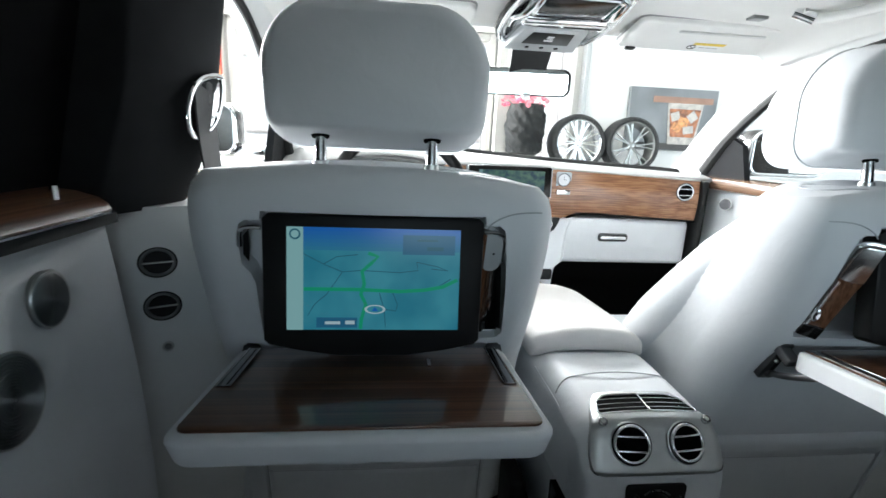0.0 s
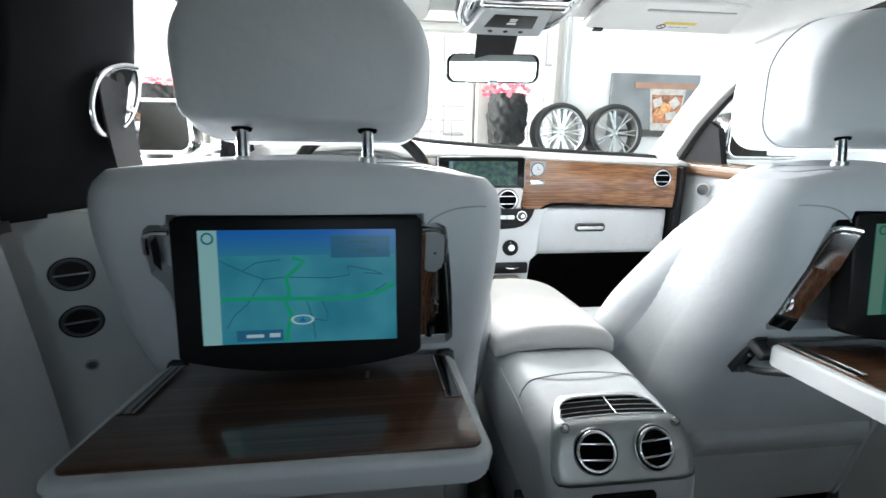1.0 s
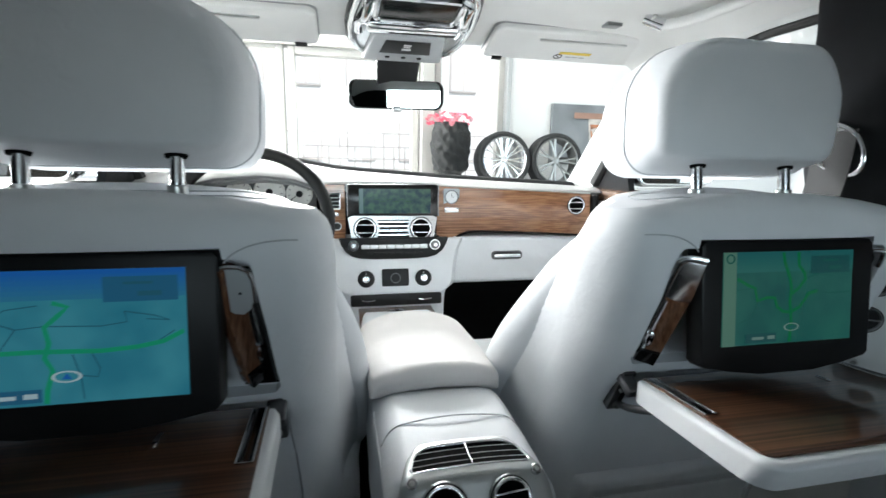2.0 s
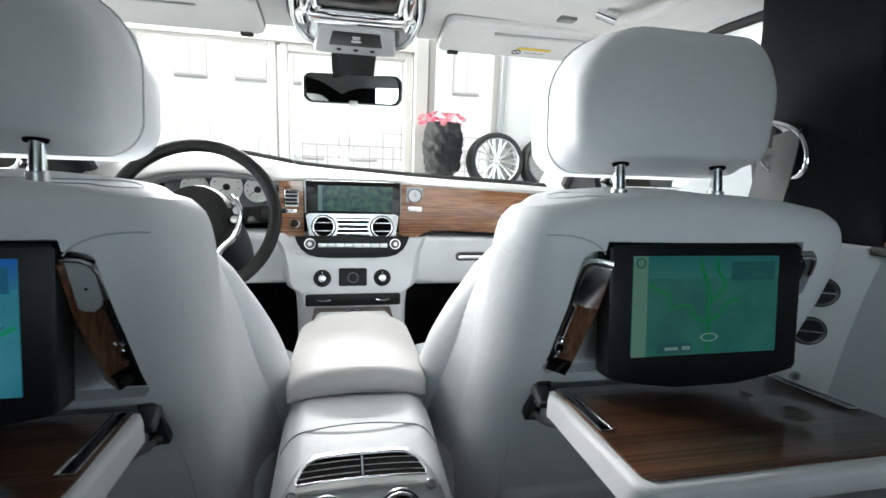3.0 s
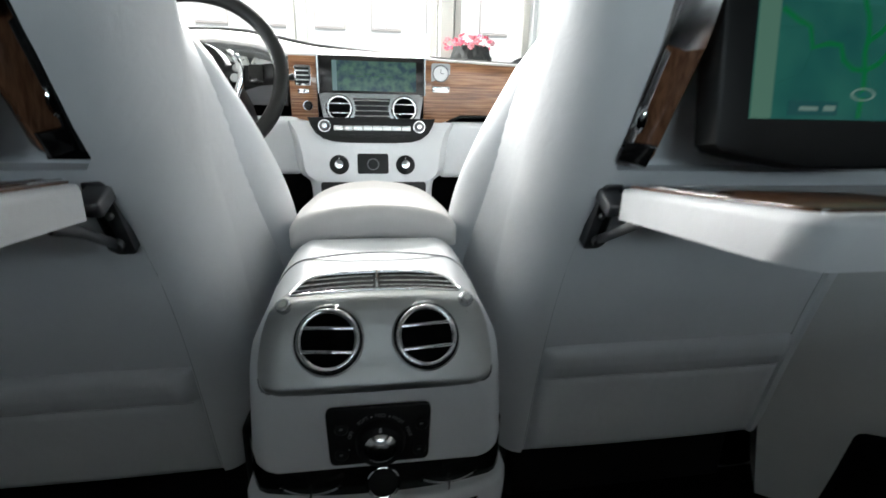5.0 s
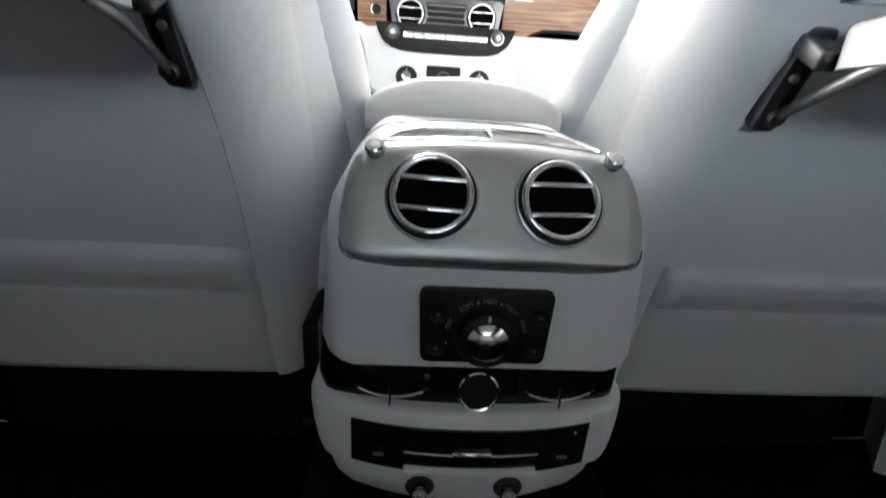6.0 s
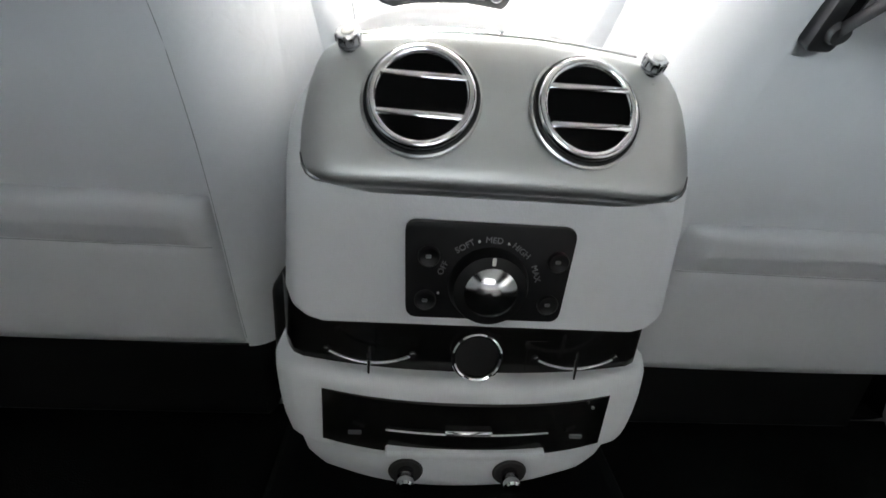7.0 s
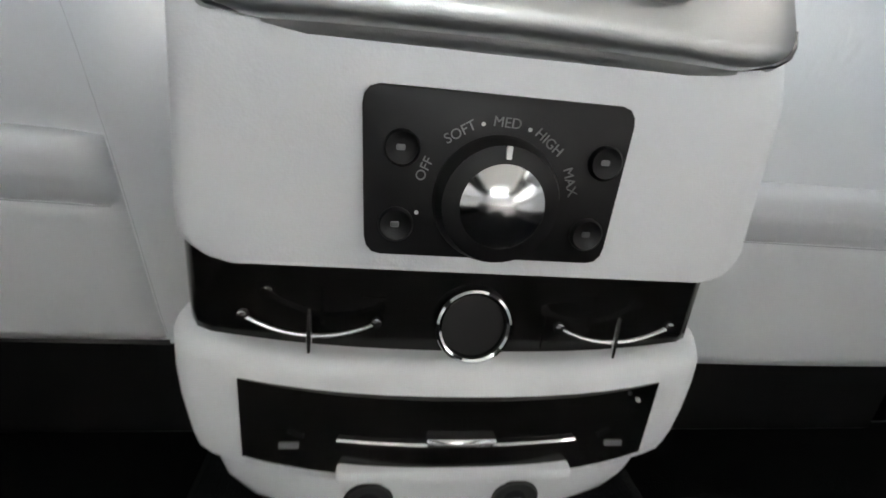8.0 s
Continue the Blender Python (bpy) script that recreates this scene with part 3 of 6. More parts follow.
def front_seat(cx, label, scheme):
    seat = thing("front_seat", (cx, 1.2, 0.33), label, "car seat", "front seats")
    # outline of the recess: wide beside the console, on the door side only a pocket for the lip
    sides = [[(0.1765, -0.085), (0.1700, -0.006), (0.1610, 0.070)], [(0.149, -0.085), (0.147, 0.000), (0.151, 0.014), (0.1605, 0.026), (0.1610, 0.070)]]
    lo_side, hi_side = sides if cx > 0 else sides[::-1]
    top_line = [(0.1585, 0.0785), (0.1520, 0.0835), (0.1345, 0.0840), (0.1330, 0.0950)]
    flare = [(-x, y) for x, y in lo_side + top_line] + (hi_side + top_line)[::-1] + [(hi_side[0][0] - 0.0075, -0.096), (-lo_side[0][0] + 0.0075, -0.096)]
    knife_at = facing((cx, 0.84, 0.988), (0, -1, -0.25))
    recess = plate(flare[::-1], 0.128, knife_at)
    part("backrest", cut(seat_back(cx), recess), LEATHER, seat, "white leather seat back", sharp=32)
    for q in (-1, 1):
        spine = bezier([(cx + q * w, y, z) for w, y, z in ((0.140, 1.055, 1.08), (0.158, 1.08, 1.045), (0.183, 1.115, 0.985), (0.210, 1.16, 0.915), (0.226, 1.215, 0.84), (0.231, 1.27, 0.75), (0.229, 1.31, 0.66))], 16)
        part("side_bolster", tube(spine, [0.036 + 0.020 * min(1, i / 29) for i in range(len(spine))], 48, flat=1.15), LEATHER, seat, "padded leather side bolster", sharp=60)
    # inside the recess: leather back, lacquered wood cheeks with a chrome outer edge
    lin = facing((cx, 0.958, 1.003), (0, -1, -0.25))
    part("recess_lining", plate([(x * 0.995, y) for x, y in flare][::-1], 0.004, lin @ Matrix.Translation((0, 0, 0.004))), LEATHER, seat)
    flat_edge = facing((cx, 0.926, 1.004), (0, -1, -0.30))
    for s in (-1, 1):
        edge = flat_edge
        inner = s * cx < 0
        if not inner:       # the door side has only a chrome lip over the leather
            lip = [edge @ Vector((s * x, y, 0.001)) for x, y in ((0.1335, 0.0815), (0.140, 0.0820), (0.1490, 0.0815), (0.1560, 0.0780), (0.1590, 0.070), (0.1605, 0.056))]
            tr = part("recess_lip", tube(bezier(lip, 6), 0.0034, 8, flat=0.8), CHROME, seat, "short chrome lip")
            pk = [(0.1500, 0.074), (0.1570, 0.066), (0.1600, 0.040), (0.1545, 0.030), (0.1510, 0.05)]
            part("recess_slit", plate([(s * x, y) for x, y in pk][::-s], 0.002, edge @ Matrix.Translation((0, 0, -0.006))), BLACK, tr)
            continue
        # the cheek turns outwards: its inner edge stands nearer the tray than its outer edge; the driver's has swung further in
        hinge_x, turn = (0.164, 30) if cx > 0 else (0.138, 54)
        edge = edge @ Matrix.Translation((s * hinge_x, 0, 0)) @ Matrix.Rotation(s * radians(turn), 4, "Y") @ Matrix.Translation((-s * hinge_x, 0, 0))
        cheek = [(0.129, 0.079), (0.1490, 0.079), (0.1555, 0.075), (0.1580, 0.067), (0.1725, -0.066), (0.1710, -0.074), (0.1640, -0.078), (0.1470, -0.078), (0.1440, -0.071), (0.1305, 0.030)]
        cheek = [(s * x, y) for x, y in cheek]
        ck = part("wood_cheek", plate(cheek if s < 0 else cheek[::-1], 0.012, edge, 0.0015), CHEEK_WOOD, seat, "lacquered walnut cheek with chrome edge")
        run = ((0.1295, 0.0815), (0.138, 0.0820), (0.1490, 0.0810), (0.1570, 0.0765), (0.1600, 0.067), (0.1665, 0.004), (0.1745, -0.066))
        line = [edge @ Vector((s * x, y, 0.001)) for x, y in (run if cx > 0 else run[4:])]
        part("cheek_trim", tube(bezier(line, 6), 0.0040, 8, flat=0.8), PALE_CHROME, ck, "thin chrome edge")
        inner_line = [(s * x, y) for x, y in ((0.1624, 0.022), (0.1715, -0.060), (0.1640, -0.062), (0.1556, 0.018))]
        part("cheek_band", plate(inner_line if s < 0 else inner_line[::-1], 0.002, edge @ Matrix.Translation((0, 0, 0.0016)), 0.0006), PALE_CHROME, ck, "polished band beside the wood")
        cap = [(0.1295, 0.077), (0.1480, 0.077), (0.1540, 0.073), (0.1562, 0.065), (0.1612, 0.024), (0.1450, 0.021), (0.1312, 0.024)]
        if cx < 0:
            # black sheets put in for the deep shade of the gap beside the cheek
            well = [(0.134, 0.076), (0.152, 0.076), (0.1575, 0.068), (0.1725, -0.078), (0.134, -0.078)]
            part("recess_shade", plate([(s * x, y) for x, y in well][::-s], 0.002, lin @ Matrix.Translation((0, 0, 0.007))), VOID, seat, "black sheet for the gap's shade beside the cheek")
            side = ((0.1580, 0.050), (0.1645, 0.0), (0.1722, -0.072))
            part("gap_side_shade", band([flat_edge @ Vector((s * x, y, -0.003)) for x, y in side], [lin @ Vector((s * (x - 0.001), y, 0.008)) for x, y in side], (-s * 0.001, 0, 0), 6), BLACK, seat, "black sheet for the shaded side of the gap")
            cap = [(0.1325, 0.079), (0.1480, 0.079), (0.1550, 0.074), (0.1582, 0.065), (0.1588, 0.042), (0.1560, 0.032), (0.1490, 0.026), (0.1400, 0.027), (0.1325, 0.034)]
        cap = [(s * x, y) for x, y in cap]
        part("corner_plate", plate(cap if s < 0 else cap[::-1], 0.003, (edge if cx > 0 else flat_edge) @ Matrix.Translation((0, 0, 0.0022)), 0.001), PALE_CHROME if cx > 0 else GREY_TRIM, ck, "polished corner plate" if cx > 0 else "grey corner plate with a small hole")
        if cx < 0:
            part("plate_hole", lathe([(0, 0.0006), (0.0012, 0.0006), (0.0016, 0), (0, 0)], 12, flat_edge @ Matrix.Translation((s * 0.1475, 0.052, 0.0024))), BLACK, ck)
            part("plate_rim", tube([flat_edge @ Vector((s * x, y, 0.001)) for x, y in ((0.1325, 0.0815), (0.140, 0.0820), (0.1490, 0.0812), (0.1570, 0.0765), (0.1600, 0.067), (0.1605, 0.040))], 0.0024, 8), PALE_CHROME, ck)
        part("cheek_foot", plate([(s * x, y) for x, y in ((0.1440, -0.060), (0.1705, -0.060), (0.1735, -0.079), (0.1475, -0.081))][::-s], 0.008, edge @ Matrix.Translation((0, 0, 0.005)), 0.002), GLOSS_BLACK, ck)
        part("cheek_button", lathe([(0, 0.005), (0.004, 0.005), (0.0055, 0.003), (0.0055, 0), (0, 0)], 16, edge @ Matrix.Translation((s * 0.163, -0.040, 0.0025)) @ Matrix.Diagonal((1, 2.0, 1, 1))), CHROME, ck)
    map_screen(cx, seat, scheme)
    folding_table(cx, seat)
    headrest(cx, seat)
    # map pocket on the lower back: a soft rolled top, a crease, then a flat front
    drop = 0.02 if cx > 0 else 0.006

    def pocket_fn(u, v):
        z = 0.503 + 0.174 * v
        e = abs(2 * u - 1)
        x = (2 * u - 1) * (lerp(PANEL_EDGE, z)[0] - 0.002)
        puff = lerp([(0, 0.002), (0.06, 0.009), (0.45, 0.0105), (0.66, 0.0105), (0.705, 0.008), (0.75, 0.0125), (0.84, 0.0165), (0.92, 0.0155), (0.965, 0.012), (0.99, 0.006), (1, 0.001)], v)[0]
        puff *= 1 - max(0, (e - 0.93) / 0.07) ** 2 * 0.85
        q = z - 0.003 * e ** 6 * v
        return (cx + x, panel_y(z, x) - 0.001 - puff, q - (drop * (0.62 - z) / 0.12 if z < 0.62 else 0))
    pocket = part("map_pocket", sheet(pocket_fn, 30, 44, (0, 0.012, 0)), LEATHER, seat, "padded leather map pocket with a rolled top", sharp=75)
    part("pocket_seam", tube([Vector(pocket_fn(0.015 + 0.97 * i / 40, 0.705)) + Vector((0, -0.0002, 0)) for i in range(41)], 0.0007, 6), PALE_SEAM, pocket, "stitched crease")
    for q in (-1, 1):
        ln = [(cx + q * (lerp(PANEL_EDGE, z)[0] + 0.0005), lerp(BACK_Y, z)[0] + 0.004, z - (drop * (0.62 - z) / 0.12 if z < 0.62 else 0)) for z in [0.868 - 0.36 * i / 20 for i in range(21)]]
        part("panel_seam", tube(ln, 0.0013, 8), SEAM, seat)
    if cx < 0:
        part("recliner_cover", box(-0.166, -0.136, 1.035, 1.13, 0.49, 0.605, 0.012, 3), BLACK, seat, "black plastic recliner cover")
    q = -1 if cx > 0 else 1
    bow = [(0.136, 0.9002, 1.0865), (0.141, 0.9004, 1.0925), (0.150, 0.9010, 1.0985), (0.162, 0.9020, 1.1035), (0.176, 0.9030, 1.1065), (0.191, 0.9046, 1.1075), (0.205, 0.9092, 1.107)]
    part("corner_seam", tube(bezier([(cx + q * x, y, z) for x, y, z in bow], 4), 0.0009, 6), PALE_SEAM, seat)
    oval = [(x, y) for x, y in rounded(0.168, 0.036, 0.034, 6)]
    part("top_seam", tube([(cx + x, 0.992 + y, 1.1487 + 1.014 * (0.008 - 0.028 * (x / 0.24) ** 2)) for x, y in oval], 0.0008, 6, closed=True), PALE_SEAM, seat)
    part("seat_cushion", box(cx - 0.27, cx + 0.27, 1.12, 1.66, 0.47, 0.70, 0.055, 5), LEATHER, seat, "white leather seat cushion")
    part("seat_base", box(cx - 0.2, cx + 0.2, 1.14, 1.6, 0.352, 0.475, 0.01, 1), BLACK, seat)
    for s in (-1, 1):
        rail = part("seat_rail", box(cx + s * 0.19 - 0.016, cx + s * 0.19 + 0.016, 1.197, 1.62, 0.334, 0.346, 0.003, 2), BLACK, seat)
        part("rail_cap", box(cx + s * 0.19 - 0.019, cx + s * 0.19 + 0.019, 1.187, 1.197, 0.334, 0.345, 0.003, 2), SATIN, rail)
    return seat


def scheme(name, land, land2, skyc, haze, bar, route, ink, box_c, text, routes, roads, here, power):
    g = lambda n, c, s=None: glow_material(name + "_" + n, c, power, s)
    return dict(land=g("land", land, land2), sky=[g("sky", tuple(p + (q - p) * k / 6 for p, q in zip(skyc, haze))) for k in range(6)], bar=g("bar", bar), route=g("route", route), ink=g("ink", ink), box=g("box", box_c),
                text=g("text", text), routes=routes, roads=roads, here=here)


BLUE_MAP = scheme("blue_map", (0.028, 0.20, 0.28), (0.055, 0.28, 0.35), (0.015, 0.12, 0.42), (0.035, 0.20, 0.30), (0.25, 0.46, 0.46), (0.015, 0.31, 0.16), (0.02, 0.11, 0.16), (0.02, 0.12, 0.22), (0.42, 0.55, 0.58),
                  [[(-0.016, -0.060), (-0.015, -0.048), (-0.010, -0.030), (-0.016, -0.018), (-0.012, -0.005), (-0.015, 0.010), (-0.004, 0.020), (0.004, 0.028), (-0.008, 0.032)], [(-0.083, -0.012), (-0.02, -0.012), (0.03, -0.014), (0.06, -0.012), (0.082, -0.008), (0.1, 0.001)]],
                  [[(-0.078, -0.044), (-0.070, -0.030), (-0.056, -0.018), (-0.038, 0.009), (-0.016, 0.011), (0.03, 0.009), (0.052, 0.012), (0.050, 0.022)], [(-0.083, 0.030), (-0.06, 0.018), (-0.038, 0.009)], [(-0.06, 0.018), (-0.045, 0.027), (-0.02, 0.030)], [(0.006, -0.016), (0.012, -0.036), (0.014, -0.058)], [(0.022, -0.016), (0.028, -0.030), (0.026, -0.038), (0.012, -0.036)],
                   [(0.050, 0.022), (0.075, 0.017), (0.088, 0.012), (0.068, 0.014)], [(0.072, -0.011), (0.092, 0.002)]], (0.001, -0.036), 0.55)
GREEN_MAP = scheme("green_map", (0.016, 0.15, 0.135), (0.035, 0.22, 0.17), (0.025, 0.19, 0.19), (0.04, 0.24, 0.20), (0.15, 0.33, 0.24), (0.006, 0.25, 0.075), (0.02, 0.16, 0.13), (0.02, 0.13, 0.13), (0.26, 0.42, 0.36),
                   [[(-0.082, 0.027), (-0.066, 0.018), (-0.055, 0.014), (-0.051, -0.003), (-0.036, 0.001), (-0.024, 0.000), (-0.020, -0.012), (-0.010, -0.019), (0.002, -0.020), (0.015, -0.014), (0.024, -0.004), (0.030, 0.004), (0.044, 0.007)],
                    [(-0.012, 0.060), (-0.010, 0.048), (-0.005, 0.036), (0.000, 0.024), (0.002, 0.010), (0.000, -0.006), (0.002, -0.020), (0.003, -0.034), (0.001, -0.060)], [(0.012, 0.060), (0.013, 0.042), (0.022, 0.032), (0.024, 0.024), (0.014, 0.012), (0.002, 0.004)]],
                   [[(0.044, 0.007), (0.066, 0.003), (0.1, 0.004)], [(-0.083, 0.012), (-0.055, 0.014)], [(-0.05, -0.003), (-0.058, -0.024), (-0.08, -0.032)], [(0.024, 0.024), (0.046, 0.030), (0.07, 0.026)]], (0.003, -0.040), 0.36)
front_seat(-SEAT_X, "white leather driver's seat with let-down walnut table and blue map monitor", BLUE_MAP)
front_seat(SEAT_X, "white leather passenger seat with let-down walnut table and green map monitor", GREEN_MAP)

# ---- rear end of the centre console ----
CAP_METAL = material("soft_chrome", (0.86, 0.87, 0.88), 0.17, metal=1.0, vary=0.03)
BUTTON_INK = material("faint_button_print", (0.14, 0.145, 0.15), 0.5, vary=0.1)
EDGE_REFLECTION = material("dark_reflection_edge", (0.16, 0.165, 0.17), 0.32, metal=1.0, vary=0.1)
PANEL_OUT = Vector((0, -0.87, 0.5))


KNOB_METAL = material("polished_knob_metal", (0.56, 0.57, 0.58), 0.16, metal=1.0, vary=0.06, scale=120)


def round_vent(at, out, radius, parent, bars=2, up=(0, 0, 1), rim=CHROME, squash=1.0):
    """Chrome-rimmed air outlet: ring, black throat, cross bars with slim ribs behind."""
    m = facing(at, out, up) @ Matrix.Diagonal((1, squash, 1, 1))
    v = part("air_vent", ring(radius * 0.92, radius * 0.1, 40, 10, m, 1.0), rim, parent, "round chrome-rimmed air vent")
    part("vent_throat", lathe([(0, -0.001), (radius * 0.86, -0.001), (radius * 0.88, 0.0008), (radius * 0.93, 0.0008), (radius * 0.93, -0.003), (0, -0.003)], 32, m), VOID, v)
    part("vent_collar", ring(radius * 1.04, radius * 0.045, 40, 8, m @ Matrix.Translation((0, 0, -0.0015))), BLACK, v)
    for i in range(bars):
        y = radius * (2 * i - 1) * 0.37 if bars > 1 else 0
        half = math.sqrt(max(0, (radius * 0.88) ** 2 - y * y))
        part("vent_bar", moved(box(-half, half, y - radius * 0.055, y + radius * 0.055, 0, radius * 0.12, radius * 0.03, 2), m), rim, v)
    return v


console = thing("centre_console", (0, 1.2, 0.33), "white leather centre console with satin metal rear air panel", "console")
body_rows = [  # y, top z, half-width, corner radius
    (0.8835, 0.742, 0.098, 0.020), (0.8845, 0.746, 0.104, 0.022), (0.888, 0.752, 0.1085, 0.024), (0.900, 0.776, 0.114, 0.028), (0.912, 0.798, 0.1155, 0.032),
    (0.922, 0.8075, 0.116, 0.034), (0.94, 0.8110, 0.1165, 0.036), (0.97, 0.8130, 0.117, 0.036), (1.01, 0.815, 0.1175, 0.036), (1.05, 0.816, 0.1185, 0.036), (1.10, 0.8165, 0.1195, 0.036), (1.13, 0.8150, 0.1195, 0.036), (1.146, 0.808, 0.118, 0.036), (1.5, 0.800, 0.116, 0.03), (1.8, 0.74, 0.112, 0.02)]
SIDE = [(0.66, 1.0), (0.70, 0.995), (0.73, 0.972), (0.78, 0.945), (0.80, 0.925), (0.82, 0.91)]


def body_point(x, y, z):
    return (x * lerp(SIDE, z)[0], y + 0.12 * abs(x) ** 1.5 * (1 if y < 0.95 else 0), z + (0.9 * x * x if z < 0.7 else -0.75 * x * x * min(1, max(0, (z - 0.76) / 0.03))))


rings = []
for y, zt, w, r in body_rows:
    rings.append([body_point(x, y, z) for x, z in rounded2(w, 0.655, zt, 0.009, r, 9)])
part("console_body", loft(rings), LEATHER, console, sharp=30)


def crown(x, y, lift=0.0):
    """A point on the rounded top of the console."""
    zt, w, r = lerp(body_rows, y)
    a = max(0.0, abs(x) - (w - r))
    return Vector(body_point(x, y, zt - r + math.sqrt(max(0, r * r - a * a)) + lift))


seam_x = [-0.114 + 0.0057 * i for i in range(41)]
part("console_seam", tube([crown(x, 1.044 - 0.5 * x * x - 600 * max(0, abs(x) - 0.09) ** 3, 0.0002) for x in seam_x], 0.0011, 6), SEAM, console)
for s in (-1, 1):
    edge_line = bezier([(s * 0.1095, 1.135, 0.7800), (s * 0.1090, 1.06, 0.7800), (s * 0.1082, 1.00, 0.7770), (s * 0.1085, 0.965, 0.7680), (s * 0.1100, 0.945, 0.7480), (s * 0.1130, 0.932, 0.7150), (s * 0.1150, 0.928, 0.675)], 6)
    part("side_piping", tube(edge_line, 0.0016, 8), LEATHER, console, "piped leather seam along the side")

# satin metal panel: wraps from the rear face over the edge on to the top
panel_rows = [(0.0, 0.8872, 0.7452, 0.070), (0.02, 0.8846, 0.7454, 0.083), (0.05, 0.8828, 0.7466, 0.091), (0.09, 0.8824, 0.7490, 0.0950), (0.14, 0.8838, 0.7524, 0.0975), (0.20, 0.8868, 0.7578, 0.0990), (0.30, 0.8930, 0.7685, 0.0995), (0.5, 0.9050, 0.7915, 0.0970),
              (0.6, 0.9115, 0.8022, 0.0945), (0.66, 0.9170, 0.8088, 0.0920), (0.72, 0.9255, 0.8112, 0.0890), (0.8, 0.9420, 0.8108, 0.0850), (0.88, 0.9600, 0.8115, 0.0785), (0.94, 0.9730, 0.8132, 0.0700), (0.97, 0.9800, 0.8145, 0.0640), (1.0, 0.9840, 0.8146, 0.0560)]


def panel_at(x, v, lift=0.0):
    y, z, w = lerp(panel_rows, v)
    y2, z2, _ = lerp(panel_rows, min(1, v + 0.02))
    y1, z1, _ = lerp(panel_rows, max(0, v - 0.02))
    nn = Vector((0, -(z2 - z1), y2 - y1)).normalized()
    return Vector((x, y + 0.10 * abs(x) ** 1.5, z - (0.25 + 0.6 * min(1, max(0, (v - 0.4) / 0.25))) * x * x)) + nn * (0.0045 + lift)


def panel_fn(u, v):
    w = lerp(panel_rows, v)[2]
    edge = min(u, 1 - u, v * 1.5, (1 - v)) * 14
    return panel_at((2 * u - 1) * w, v, -0.004 * max(0, 1 - edge) ** 2)


def throat(at, out, r):
    return lathe([(0, 0.02), (r, 0.02), (r, -0.02), (0, -0.02)], 32, facing(at, out))


air_panel = part("air_panel", sheet(panel_fn, 32, 60, (0, 0.006, -0.005)), PANEL_METAL, console, "satin aluminium panel with two round vents", sharp=50)
# dark tube: the rolled lower edge's dark floor reflection put into colour
part("panel_shadow_edge", tube([panel_fn(0.0, 0.2 - i / 100) for i in range(20)] + [panel_fn(i / 24, 0.0) for i in range(25)] + [panel_fn(1.0, i / 100) for i in range(21)], [0.0004 + 0.0014 * min(1, i / 20, (65 - i) / 20) for i in range(66)], 8), EDGE_REFLECTION, air_panel, "polished lower edge with its dark reflection coloured in")
for s in (-1, 1):
    at = panel_at(s * 0.0415, 0.415) + PANEL_OUT * 0.001
    part("vent_seat", ring(0.0288, 0.0014, 40, 8, facing(at, (s * 0.10, -0.87, 0.5))), SATIN, air_panel)
    round_vent(at + PANEL_OUT * 0.003, (s * 0.10, -0.87, 0.5), 0.0264, air_panel)
    k = facing(panel_at(s * 0.0780, 0.645, -0.003), (s * 0.09, -0.54, 0.84)) @ Matrix.Diagonal((1.2, 1.2, 0.8, 1))
    knob = part("pull_knob", lathe([(q * 0.8, h * 0.66) for q, h in ((0, 0), (0.0078, 0), (0.0078, 0.0018), (0.0052, 0.0028), (0.0048, 0.0055), (0.0060, 0.0065), (0.0060, 0.0078), (0.0052, 0.0086), (0.0062, 0.0096), (0.0065, 0.0120), (0.0064, 0.0180), (0.0056, 0.0196), (0, 0.0202))], 32, k), KNOB_METAL, air_panel, "small chrome pull knob")
    part("knob_collar", ring(0.0068, 0.0010, 24, 6, k), BLACK, knob)
    for i in range(10):      # fluted grip
        a = math.pi / 5 * i
        part("knob_grip", moved(box(-0.0006, 0.0006, -0.0006, 0.0005, 0.0070, 0.0122, 0.0003, 1), k @ Matrix.Rotation(a, 4, "Z") @ Matrix.Translation((0, 0.0051, 0))), KNOB_METAL, knob)
    part("knob_cap", lathe([(0, 0.0004), (0.0026, 0.0003), (0.0030, -0.001), (0, -0.001)], 16, k @ Matrix.Translation((0, 0, 0.0134))), SATIN, knob)
# slotted outlet on top
def vent_half(v):
    return 0.0790 - 0.012 * v - 0.004 * (1 - min(1, v / 0.2)) ** 2 - 0.012 * (1 - min(1, (1 - v) / 0.35)) ** 2


VENT0, VENT1 = 0.735, 0.925
slot = part("top_vent", sheet(lambda u, v: panel_at((2 * u - 1) * vent_half(v), VENT0 + (VENT1 - VENT0) * v, 0.0004), 20, 10, (0, 0, -0.003)), VOID, air_panel, "slotted top vent with chrome slats")
low_x, top_x = vent_half(0), vent_half(1)
frame_pts = [panel_at(low_x * (i / 6 - 1), VENT0 - 0.004, 0.0002) for i in range(13)] + [panel_at(vent_half(i / 10), VENT0 + (VENT1 - VENT0) * i / 10, 0.0002) for i in range(1, 11)]
frame_pts += [panel_at(top_x * (1 - i / 6), VENT1 + 0.008, 0.0002) for i in range(1, 12)] + [panel_at(-vent_half(1 - i / 10), VENT1 - (VENT1 - VENT0) * i / 10, 0.0002) for i in range(0, 10)]
part("vent_frame", tube(frame_pts, [0.0014 + 0.0009 * min(1, max(0, (i - 12) / 6), max(0, (46 - i) / 6)) for i in range(len(frame_pts))], 10, closed=True), CHROME, slot, "broad chrome frame")
part("vent_sill", tube(frame_pts[:13], [0.0008 + 0.0006 * min(1, i / 3, (12 - i) / 3) for i in range(13)], 8), CHROME, slot)
